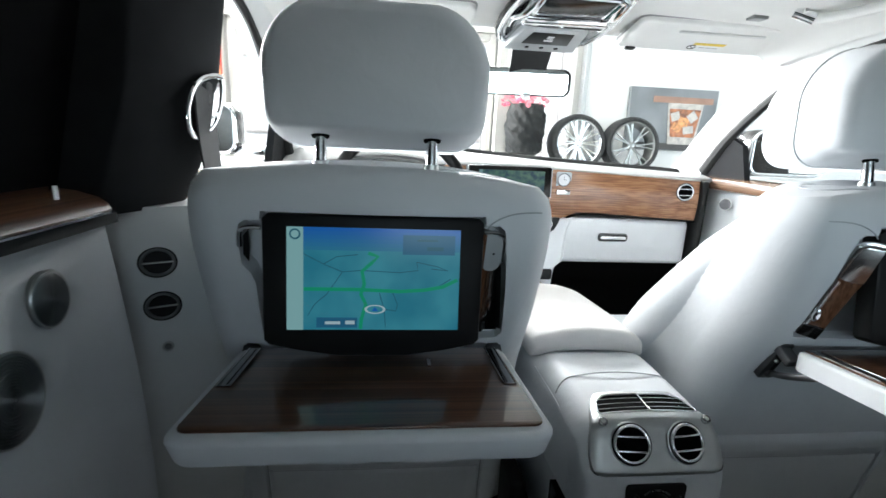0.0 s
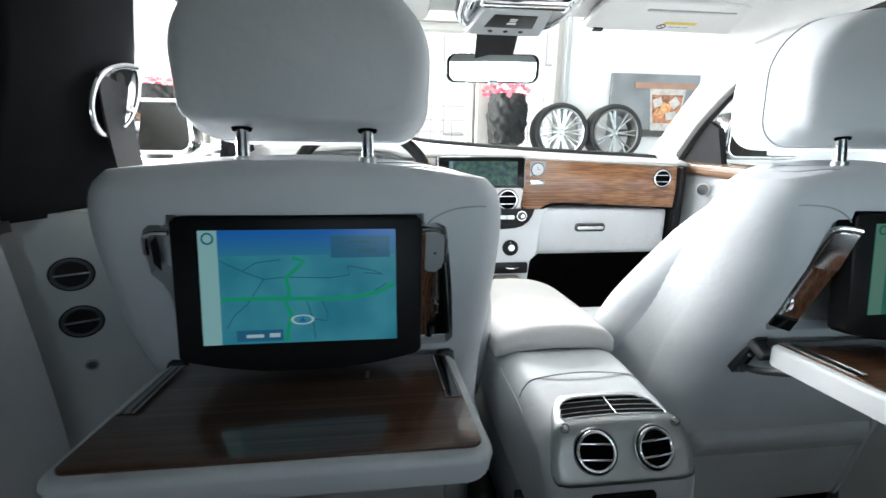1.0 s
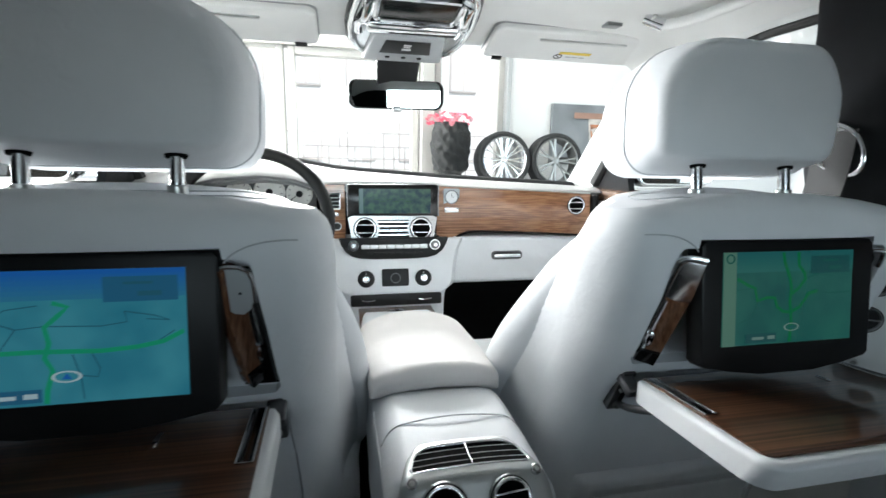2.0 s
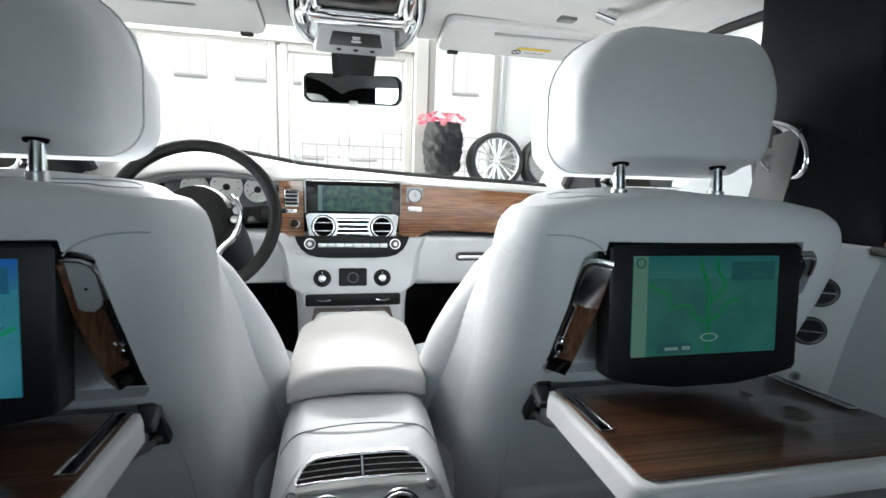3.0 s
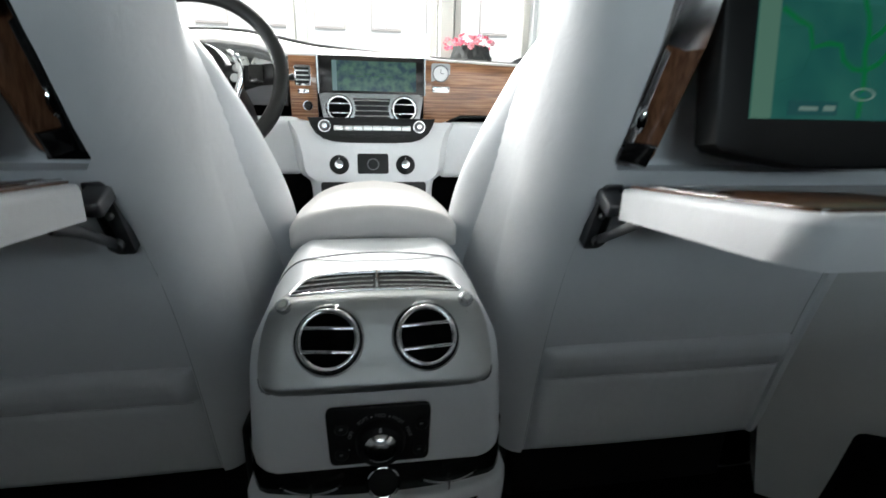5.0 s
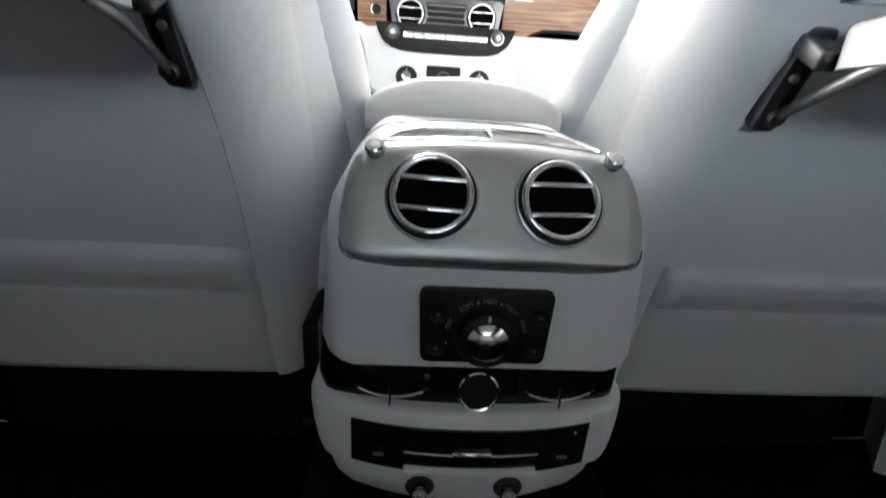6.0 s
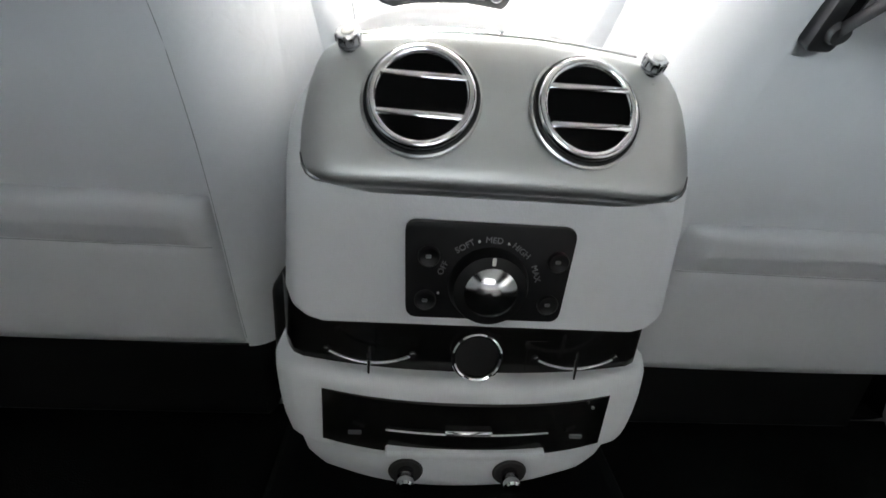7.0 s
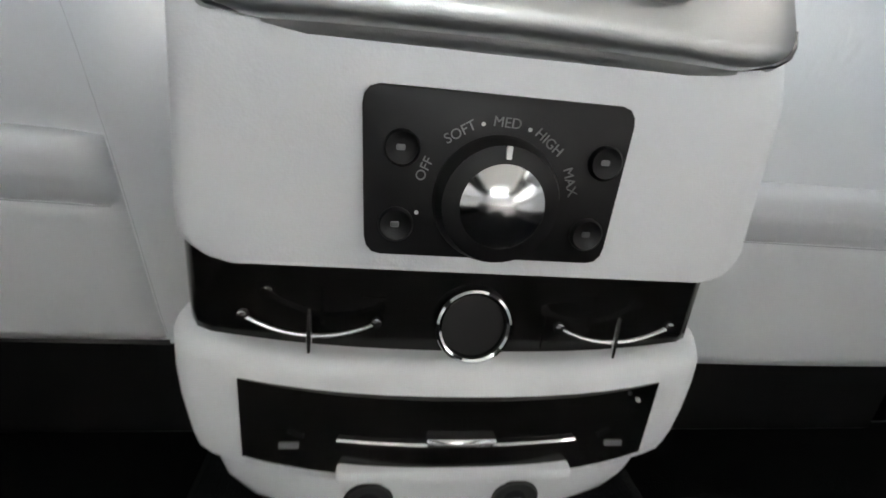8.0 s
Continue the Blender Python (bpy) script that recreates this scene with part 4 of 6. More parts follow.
for j in range(3):
    v = VENT0 + 0.045 + 0.054 * j
    w = vent_half((v - VENT0) / (VENT1 - VENT0)) - 0.002
    for s in (-1, 1):
        part("vent_slat", tube([panel_at(s * (0.003 + (w - 0.003) * i / 8), v, 0.0004) for i in range(9)][::s], 0.0008, 6), PALE_CHROME, slot)
part("vent_divider", tube([panel_at(0.0, VENT0 + (VENT1 - VENT0) * i / 6, 0.0006) for i in range(7)], 0.0026, 8, flat=0.6), KNOB_METAL, slot)

# black massage switch panel
sw = facing((0, 0.8825, 0.6985), (0, -1, 0.03))
switch = part("switch_panel", plate([(-0.0452, 0.0215), (-0.0447, 0.0245), (-0.043, 0.0268), (-0.040, 0.0278), (0.040, 0.0278), (0.043, 0.0268), (0.0447, 0.0245), (0.0452, 0.0215), (0.0432, -0.0215), (0.0424, -0.0248), (0.0405, -0.027), (0.0375, -0.0278), (-0.0375, -0.0278), (-0.0405, -0.027), (-0.0424, -0.0248), (-0.0432, -0.0215)][::-1], 0.004, sw @ Matrix.Translation((-0.0008, 0, 0.0022)), 0.001), BLACK, console, "black seat control panel with chrome rotary dial")
text_at = sw @ Matrix.Translation((-0.0004, -0.0075, 0.002))
dial_at = sw @ Matrix.Translation((0.0, -0.0065, 0.002))
dial = part("rotary_dial", lathe([(0, 0.010), (0.0145, 0.010), (0.0195, 0.008), (0.021, 0.004), (0.022, 0), (0.022, -0.003), (0, -0.003)], 40, dial_at), BLACK, switch)
part("dial_cap", lathe([(0.0221 * math.sin(radians(a)), 0.0150 - 0.0221 * (1 - math.cos(radians(a)))) for a in range(0, 41, 4)] + [(0.0142, 0.008), (0, 0.008)], 48, dial_at), CAP_METAL, dial, "polished chrome dial cap")
part("dial_mark", moved(box(-0.001, 0.001, 0.0152, 0.0195, 0.0085, 0.0098, 0.0003, 1), dial_at), WHITE_INK, dial)
for word, a in (("OFF", 158), ("SOFT", 122), ("MED", 88), ("HIGH", 54), ("MAX", 20)):
    m = text_at @ Matrix.Rotation(radians(a - 90), 4, "Z") @ Matrix.Translation((0, 0.0268, 0.0004))
    letters(word, 0.0047, m, DIM_INK, switch)
for a in (105, 71, 190):
    part("print_dot", lathe([(0, 0.0006), (0.0007, 0.0006), (0.0007, 0), (0, 0)], 10, text_at @ Matrix.Rotation(radians(a - 90), 4, "Z") @ Matrix.Translation((0, 0.0268, 0))), WHITE_INK, switch)
for x, y in ((-0.033, 0.009), (-0.0335, -0.0165), (0.036, 0.009), (0.034, -0.0165)):
    m = sw @ Matrix.Translation((x, y, 0.0022))
    b = part("push_button", lathe([(0, 0.0012), (0.0036, 0.0013), (0.0052, 0.0022), (0.006, 0.0012), (0.006, 0), (0, 0)], 20, m), BLACK, switch)
    part("button_icon", moved(box(-0.0018, 0.0012, -0.0008, 0.0012, 0.0012, 0.0017, 0.0004, 1), m), BUTTON_INK, b)

# recessed black strip with sliding levers and socket
def plan_y(t, y_mid, y_side):
    """Plan curve of the console's rear: a gentle bow, then a rounded corner."""
    return y_mid + (y_side - y_mid) * abs(t) ** 2.4 + 0.018 * max(0, (abs(t) - 0.88) / 0.12) ** 2


def curved(half, y_mid, y_side, z0, z1, r, back=0.97, n=24):
    pts = [(-half, back)] + [(half * math.sin(math.pi * (i / n - 0.5)), plan_y(math.sin(math.pi * (i / n - 0.5)), y_mid, y_side)) for i in range(n + 1)] + [(half, back)]
    return plate(pts, z1 - z0, Matrix.Translation((0, 0, z1)), r, 3)


strip = part("control_strip", curved(0.1240, 0.9, 0.917, 0.600, 0.668, 0.0), GLOSS_BLACK, console, "gloss black strip with two lever sliders")
sk = facing((0.002, 0.8970, 0.6340), (0, -1, 0.2))
socket = part("socket", ring(0.0148, 0.0015, 36, 8, sk @ Matrix.Translation((0, 0, 0.002))), CHROME, strip, "chrome-ringed power socket")
part("socket_well", lathe([(0, 0.0), (0.0132, 0.0), (0.0148, 0.002), (0.0148, -0.004), (0, -0.004)], 28, sk), BLACK, socket)
for s in (-1, 1):
    m = facing((s * 0.0635, 0.9005, 0.6345), (s * 0.07, -1, 0.08))
    def well_fn(u, v):
        x = s * 0.0635 + 0.058 * (u - 0.5)
        return (x, 0.9 + 0.021 * (abs(x) / 0.1175) ** 2.4 - 0.0008, 0.6215 + 0.022 * v)
    part("slider_well", sheet(well_fn, 8, 2, (0, 0.004, 0)), GLOSS_BLACK, strip)
    arc = [m @ Vector((x, -0.006 + 0.007 * (x / 0.026) ** 2, 0.0058)) for x in [-0.026 + 0.0052 * i for i in range(11)]]
    sl = part("slider_rail", tube(arc, 0.0010, 8), PALE_CHROME, strip, "thin curved chrome slider")
    part("slider_lever", tube([m @ Vector((0, y, 0.0075)) for y in (-0.0125, -0.006, 0.0, 0.0065)], [0.0008, 0.0012, 0.0011, 0.0008], 8), PALE_CHROME, sl)
    for e in (-1, 1):
        part("slider_stop", lathe([(0, 0.0026), (0.0021, 0.0021), (0.0025, 0), (0, 0)], 12, m @ Matrix.Translation((e * 0.026, 0.001, 0.0045))), CHROME, sl)

# lower white cover with the drawer, then the foot with two jacks
rings = []
for z, w, y in ((0.6195, 0.1185, 0.894), (0.619, 0.1240, 0.890), (0.6165, 0.1280, 0.887), (0.611, 0.1300, 0.8856), (0.598, 0.1305, 0.8855), (0.582, 0.1295, 0.8855), (0.568, 0.1275, 0.8858), (0.560, 0.1255, 0.8865), (0.556, 0.123, 0.889)):
    rings.append([(-w, 0.98, z)] + [(w * math.sin(math.pi * (i / 24 - 0.5)), plan_y(math.sin(math.pi * (i / 24 - 0.5)), y, y + 0.0255), z) for i in range(25)] + [(w, 0.98, z)])
cover = part("lower_cover", loft(rings), LEATHER, console)
drawer = part("drawer_front", sheet(lambda u, v: (-0.0935 + 0.187 * u, 0.8855 + 0.0135 * abs(2 * u - 1) ** 2.4 - 0.0025, 0.566 + 0.0405 * v), 16, 2, (0, 0.01, 0)), GLOSS_BLACK, cover, "gloss black drawer front with slim chrome handle line")
part("drawer_line", tube([(-0.052 + 0.0104 * i, 0.8815 + 0.0035 * abs(i / 5 - 1) ** 2, 0.5845) for i in range(11)], 0.0011, 6), CHROME, drawer)
part("drawer_latch", box(-0.015, 0.015, 0.8795, 0.884, 0.5865, 0.589, 0.001, 1), CHROME, drawer)
part("drawer_lip", box(-0.052, 0.052, 0.8805, 0.896, 0.5645, 0.5715, 0.002, 2), LEATHER, drawer)
for s in (-1, 1):
    part("print_bar", box(s * 0.0715 - 0.004, s * 0.0715 + 0.004, 0.8858, 0.887, 0.580, 0.5825), DIM_INK, drawer)
part("indicator_dot", box(0.0795, 0.081, 0.889, 0.8905, 0.6015, 0.603), WHITE_INK, drawer)
rings = []
for z, w, y in ((0.558, 0.1225, 0.903), (0.54, 0.1215, 0.902), (0.527, 0.1185, 0.904), (0.515, 0.111, 0.907), (0.508, 0.101, 0.910), (0.503, 0.088, 0.915), (0.501, 0.072, 0.925)):
    rings.append([(-w, 0.98, z)] + [(w * math.sin(math.pi * (i / 24 - 0.5)), plan_y(math.sin(math.pi * (i / 24 - 0.5)), y, y + 0.022), z) for i in range(25)] + [(w, 0.98, z)])
foot = part("console_foot", loft(rings), LEATHER, console)
for s in (-1, 1):
    m = facing((s * 0.0375, 0.9035, 0.5295), (0, -1, -0.05))
    part("jack_well", lathe([(0, 0.0005), (0.0095, 0.0005), (0.0115, 0.0016), (0.0125, 0), (0, -0.002)], 24, m), RUBBER, foot)
    part("jack_knob", lathe([(0, 0.0), (0.0056, 0.0), (0.0058, 0.005), (0.0044, 0.0058), (0.0044, 0.008), (0.0060, 0.0088), (0.0062, 0.0125), (0.0048, 0.014), (0, 0.0145)], 20, m), KNOB_METAL, foot, "small chrome jack knob")
part("console_core", box(-0.102, 0.102, 0.935, 1.79, 0.36, 0.66, 0.012, 2), LEATHER, console)

# padded armrest lid
lid = thing("armrest_lid", (0, 1.25, 0.83), "padded white leather armrest lid on the console", "armrest")
rings = []
for i in range(41):
    t = i / 40
    y = 1.140 + 0.372 * (0.5 - 0.5 * math.cos(math.pi * t))
    k = min(1.0, math.sqrt(max(0.0, 1 - (1 - min(1, (y - 1.140) / 0.020)) ** 2)), math.sqrt(max(0.0, 1 - (1 - min(1, (1.512 - y) / 0.045)) ** 2)))
    top = lerp([(1.14, 0.8525), (1.25, 0.8515), (1.35, 0.8475), (1.51, 0.8380)], y)[0]
    th, half = 0.042 * max(k, 0.03), 0.1140 + 0.006 * min(1, (y - 1.14) / 0.15) - 0.010 * (1 - k)
    row = []
    for j in range(48):
        c, q = math.cos(2 * math.pi * j / 48), math.sin(2 * math.pi * j / 48)
        x = half * math.copysign(abs(c) ** 0.45, c)
        z = top - 0.022 + th * (0.5 * q ** 0.5 if q > 0 else -0.62 * (-q) ** 0.2) - 0.025 * abs(x / 0.12) ** 2.1
        row.append((x, y + (0.010 if y < 1.3 else -0.016) * (x / 0.12) ** 2, z))
    rings.append(row)
part("lid_pad", loft(rings), LEATHER_SOFT, lid, sharp=60)
part("lid_base", box(-0.085, 0.085, 1.17, 1.46, 0.79, 0.8135, 0.003, 1), PLASTIC_WHITE, lid)

# ---- car structure: floor, roof, pillars, doors, glass ----
part("floor", box(-0.80, 0.80, -0.7, 2.3, 0.27, 0.335, 0.005, 1), CARPET, None, "black carpeted car floor", kind="structure", category="floor")
part("tunnel", box(-0.15, 0.15, -0.7, 1.9, 0.33, 0.50, 0.04, 4), CARPET, None, "black carpeted transmission tunnel", kind="structure", category="floor")


def headliner_fn(u, v):
    x = -0.66 + 1.32 * u
    y = -0.75 + 2.38 * v
    z = lerp([(-0.75, 1.44), (-0.2, 1.51), (0.5, 1.54), (1.0, 1.535), (1.3, 1.522), (1.5, 1.506), (1.63, 1.488)], y)[0]
    k = max(0, abs(x) - 0.5) / 0.16
    return (x, y, z - 0.045 * k ** 2 - 0.012 * (x / 0.6) ** 2)


part("ceiling", sheet(headliner_fn, 24, 24, (0, 0, 0.05)), HEADLINING, None, "pale cloth headlining", kind="structure", category="ceiling", sharp=60)

CAPPING = wood_material("dark_walnut_capping", (0.07, 0.032, 0.017), (0.15, 0.07, 0.038), axis=1, rough=0.35)
for side, s in (("left", -1), ("right", 1)):
    mir = lambda pts: [(s * x, y, z) for x, y, z in pts]
    seal = mir([(0.735, 2.02, 1.08), (0.73, 1.95, 1.125), (0.722, 1.83, 1.244), (0.715, 1.65, 1.365), (0.70, 1.47, 1.425), (0.69, 1.3, 1.45), (0.685, 1.18, 1.452), (0.685, 0.9, 1.452)])
    glass_edge = mir([(0.70, 2.19, 1.09), (0.695, 2.10, 1.125), (0.69, 1.92, 1.285), (0.655, 1.68, 1.44), (0.645, 1.6, 1.458), (0.645, 1.3, 1.478), (0.645, 1.18, 1.484), (0.645, 0.9, 1.49)])
    part("pillar_trim_" + side, band(glass_edge, seal, (s * 0.05, 0, 0.03), 4), PLASTIC_WHITE, None, "white windscreen pillar and roof rail trim", kind="structure", category="trim", sharp=60)
    line = bezier(seal[1:], 8)
    part("door_seal_" + side, tube(line, [0.02 - 0.010 * min(1, i / 22) for i in range(len(line))], 8), RUBBER, None, "black rubber door seal", kind="structure", category="trim")
    bm = bmesh.new()
    vs = [bm.verts.new(p) for p in mir([(0.735, 2.05, 1.08), (0.722, 1.84, 1.245), (0.722, 1.77, 1.215), (0.733, 1.742, 1.09), (0.736, 1.742, 1.08)])]
    f = bm.faces.new(vs)
    ext = bmesh.ops.extrude_face_region(bm, geom=[f])
    bmesh.ops.translate(bm, verts=[g for g in ext["geom"] if isinstance(g, bmesh.types.BMVert)], vec=(s * 0.02, 0, 0))
    part("mirror_corner_" + side, bm, DARK_FABRIC, None, "black triangular mirror corner", kind="structure", category="trim")
    # centre pillar, dark cloth, rounded towards the front window
    front = mir([(0.602, 1.10, 1.52), (0.608, 1.10, 1.44), (0.616, 1.103, 1.40), (0.632, 1.117, 1.32), (0.646, 1.123, 1.235), (0.672, 1.128, 1.15), (0.70, 1.11, 1.078)])

    def pillar_fn(u, v):
        line = bezier(front, 6)
        i = min(int(round(v * (len(line) - 1))), len(line) - 1)
        f0 = line[i]
        y = f0.y + (0.955 - f0.y) * u
        return (f0.x + s * (0.055 * u ** 1.6 + 0.008 * math.exp(-14 * u)), y, f0.z)
    part("pillar_" + side, sheet(pillar_fn, 20, 30, (s * 0.08, 0, 0)), DARK_FABRIC, None, "black cloth centre door pillar", kind="structure", category="pillar", sharp=70)
    # lower pillar with vents
    def lower_fn(u, v):
        v *= 0.99
        x = 0.775 - 0.20 * u + (0.018 if s < 0 else -0.016) + 0.09 * v * v
        y = (0.03 if s < 0 else -0.012) + 0.972 + 0.10 * u + 0.05 * max(0, u - 0.6)
        z = 1.083 - 0.75 * v
        return (s * (x - 0.012 * math.sin(math.pi * min(1, v * 1.2))), y - 0.02 * (1 - v) ** 8 + 0.03 * v, z)
    part("pillar_foot_" + side, sheet(lower_fn, 14, 30, (s * 0.06, 0.08, 0)), PLASTIC_WHITE, None, "white lower pillar trim", kind="structure", category="pillar", sharp=60)
    # dark blind in the rear side window
    part("rear_blind_" + side, sheet(lambda u, v: (s * (0.785 - 0.095 * v + 0.0006 * math.sin(60 * u)), -0.75 + 1.76 * u, 1.115 + 0.385 * v), 60, 4, (s * 0.02, 0, 0)), CURTAIN, None, "closed black rear window blind", kind="structure", category="blind", sharp=60)
    part("body_skirt_" + side, box(s * 0.845 - 0.015, s * 0.845 + 0.015, 1.2, 2.2, 0.0, 1.06, 0.006, 1), RUBBER, None, "dark outer body side", kind="structure", category="wall")
    part("body_side_" + side, box(s * 0.83 - 0.02, s * 0.83 + 0.02, -0.75, 1.2, 0.0, 1.5), RUBBER, None, "dark outer body side", kind="structure", category="wall")
    part("sill_" + side, box(s * 0.765 - 0.055, s * 0.765 + 0.055, -0.72, 2.1, 0.27, 0.52, 0.01, 2), CARPET, None, "black carpeted door sill", kind="structure", category="sill")
    # closed rear door
    door = thing("rear_door", (s * 0.76, 0.4, 0.45), "white leather rear door with walnut capping and round speakers", "car door", "rear doors")
    door_fn = lambda u, v: (s * (0.742 - 0.012 * math.sin(math.pi * v)), -0.7 + 1.662 * u + 0.05 * (1 - v) * u, 0.50 + 0.572 * v)
    part("door_panel", sheet(door_fn, 24, 16, (s * 0.05, 0, 0)), LEATHER, door, sharp=60)
    part("door_groove", box(s * 0.735 - 0.014, s * 0.735 + 0.014, -0.7, 0.955, 1.074, 1.086), RUBBER, door)
    cap = part("wood_capping", loft([[(s * x, y, z) for x, z in ((0.718, 1.089), (0.716, 1.093), (0.720, 1.100), (0.73, 1.107), (0.755, 1.114), (0.80, 1.119), (0.80, 1.086))] for y in (-0.7, 0.2, 0.925, 0.937)]), CAPPING, door, "dark polished walnut capping")
    part("capping_line", tube([(s * 0.7165, -0.7, 1.0895), (s * 0.7165, 0.935, 1.0895)], 0.002, 6), CHROME, cap)
    part("lock_pin", lathe([(0, 0.016), (0.004, 0.015), (0.0045, 0), (0, 0)], 14, Matrix.Translation((s * 0.743, 0.885, 1.110))), CHROME, door, "chrome lock pin")
    for y, z, r in ((0.8425, 1.0125, 0.030), (0.776, 0.936, 0.046)):
        m = facing((s * 0.7345, y, z), (-s, -0.03, 0.03)) @ Matrix.Diagonal((0.86, 1, 1, 1))
        groove = [(0, 0.0062)]
        for k in range(1, 15):
            q = r * 0.94 * k / 15
            groove += [(q - r * 0.016, 0.0060 - 0.0022 * (k / 15) ** 2), (q, 0.0046 - 0.0022 * (k / 15) ** 2), (q + r * 0.016, 0.0060 - 0.0022 * (k / 15) ** 2)]
        grille = part("speaker_grille", lathe(groove + [(r * 0.96, 0.0034), (r, 0.001), (r, -0.004), (0, -0.004)], 48, m), GUNMETAL, door, "round brushed metal speaker grille with fine ridges")
        part("grille_rim", ring(r * 0.985, 0.0016, 44, 6, m @ Matrix.Translation((0, 0, 0.002))), SATIN, grille)
    part("door_armrest", box(s * 0.70 - 0.045, s * 0.70 + 0.045, -0.4, 0.62, 0.77, 0.84, 0.02, 4), LEATHER, door)
    # front door
    fd = thing("front_door", (s * 0.78, 1.55, 0.45), "white front door with walnut capping", "car door", "front doors")
    part("door_panel", box(s * 0.765 - 0.03, s * 0.765 + 0.03, 1.15, 2.05, 0.40, 1.07, 0.015, 3), LEATHER, fd)
    cap = part("wood_capping", loft([[(s * x, y, z) for x, z in ((0.712, 1.068), (0.708, 1.078), (0.715, 1.1), (0.73, 1.108), (0.775, 1.11), (0.775, 1.066))] for y in (1.12, 1.5, 1.93, 1.95)]), WOOD_Y, fd, "polished walnut capping")
    part("door_handle", tube(bezier([(s * 0.73, 1.45, 0.96), (s * 0.70, 1.47, 0.965), (s * 0.70, 1.56, 0.965), (s * 0.73, 1.58, 0.96)], 6), 0.007, 8), CHROME, fd)
    win = part("side_window_" + side, sheet(lambda u, v: (s * (0.765 - 0.06 * v), 1.16 + 0.86 * u * (1 - 0.35 * v), 1.09 + 0.37 * v), 4, 4, (s * 0.004, 0, 0)), GLASS, None, "clear front side window", kind="structure", category="window")
    win.visible_shadow = False
    # pillar air vents and button
    for k, (y, z) in enumerate(((1.012, 1.0015), (1.028, 0.930))):
        x = 0.7035 if k == 0 else 0.706
        u = (0.775 - x) / 0.20
        v = (1.083 - z) / 0.7425
        p0 = Vector(lower_fn(u, v)) + (Vector((-0.001, -0.006 + 0.003 * k, 0.009 + 0.007 * k)) if s > 0 else Vector((0, 0, 0.003 * k)))
        out = Vector((-s * 0.45, -0.89, 0.0))
        vent = thing("pillar_vent", p0, "black oval pillar air vent with chrome blade", "air vent", "pillar vents")
        m = facing(p0 + out * 0.002, out) @ Matrix.Diagonal((0.92, 0.84, 1, 1))
        part("vent_rim", ring(0.0225, 0.0026, 40, 8, m), GUNMETAL, vent)
        part("vent_rim_outer", ring(0.0258, 0.0014, 40, 6, m), RUBBER, vent)
        part("vent_throat", lathe([(0, 0.0), (0.021, 0.0), (0.0222, 0.002), (0.0222, -0.004), (0, -0.004)], 36, m), BLACK, vent)
        part("vent_blade", moved(box(-0.0212, 0.0212, -0.0012, 0.0012, 0.0, 0.003, 0.0006, 1), m), SATIN, vent)
    p0 = Vector(lower_fn((0.775 - 0.705) / 0.20, (1.083 - 0.866) / 0.7425))
    m = facing(p0, (-s * 0.45, -0.89, 0))
    btn = thing("pillar_button", p0, "small round metal button on the pillar", "button", "pillar buttons")
    part("button_rim", ring(0.0065, 0.002, 24, 6, m @ Matrix.Translation((0, 0, 0.001))), SATIN, btn)
    part("button_cap", lathe([(0, 0.003), (0.004, 0.0025), (0.006, 0), (0, -0.001)], 18, m), GUNMETAL, btn)
    # seat belt
    belt = thing("seat_belt", (s * 0.66, 1.08, 1.2), "grey seat belt hanging from a chrome guide loop", "seat belt", "seat belts")
    loop = mir([(0.640, 1.108, 1.266), (0.643, 1.080, 1.265), (0.648, 1.050, 1.256), (0.652, 1.031, 1.240), (0.656, 1.021, 1.215), (0.656, 1.021, 1.193), (0.654, 1.030, 1.181), (0.650, 1.044, 1.178)])
    line = bezier(loop, 6)
    part("guide_loop", tube(line, [0.0042 * (1 - 0.5 * max(0, i / len(line) - 0.8) / 0.2) for i in range(len(line))], 12), CHROME, belt, "chrome belt guide loop")
    limb = bezier(mir([(0.640, 1.108, 1.266), (0.6395, 1.109, 1.254), (0.640, 1.104, 1.234), (0.642, 1.095, 1.214), (0.645, 1.083, 1.197), (0.649, 1.073, 1.188)]), 6)
    part("guide_limb", tube(limb, [0.0038 * (1 - 0.4 * i / len(limb)) for i in range(len(limb))], 12), CHROME, belt)

    def dish(u, v):         # hollow plate between the top bar and the front limb
        a, b = line[int(round(v * 14))], limb[int(round(v * (len(limb) - 3)))]
        p = b.lerp(a, u)
        return p + Vector((s * 0.012 * math.sin(math.pi * u), 0, 0))
    part("guide_plate", sheet(dish, 8, 16, (s * 0.004, 0, 0)), PALE_CHROME, belt, "hollow polished guide plate")
    part("guide_pivot", plate(rounded(0.007, 0.016, 0.006, 5), 0.004, facing((s * 0.647, 1.079, 1.240), (-s, -0.35, 0)), 0.001), BLACK, belt)
    part("guide_bolt", lathe([(0, 0.0025), (0.0035, 0.002), (0.0045, 0), (0, 0)], 16, facing((s * 0.641, 1.084, 1.212), (-s, -0.3, 0))), SATIN, belt)
    w0 = [(0.648, 1.064, 1.246), (0.648, 1.068, 1.18), (0.645, 1.080, 1.10), (0.642, 1.11, 1.0), (0.64, 1.15, 0.85)]
    ln = bezier(mir(w0), 6)
    part("webbing", sheet(lambda u, v: ln[int(round(v * (len(ln) - 1)))] + Vector((0, 0.068 * (u - 0.5), -0.012 * (u - 0.5))), 4, len(ln) - 1, (s * 0.003, 0.001, 0)), BELT, belt, sharp=60)
    hook = thing("coat_hook", (s * 0.70, 0.99, 1.36), "small chrome coat hook on the pillar", "hook", "coat hooks")
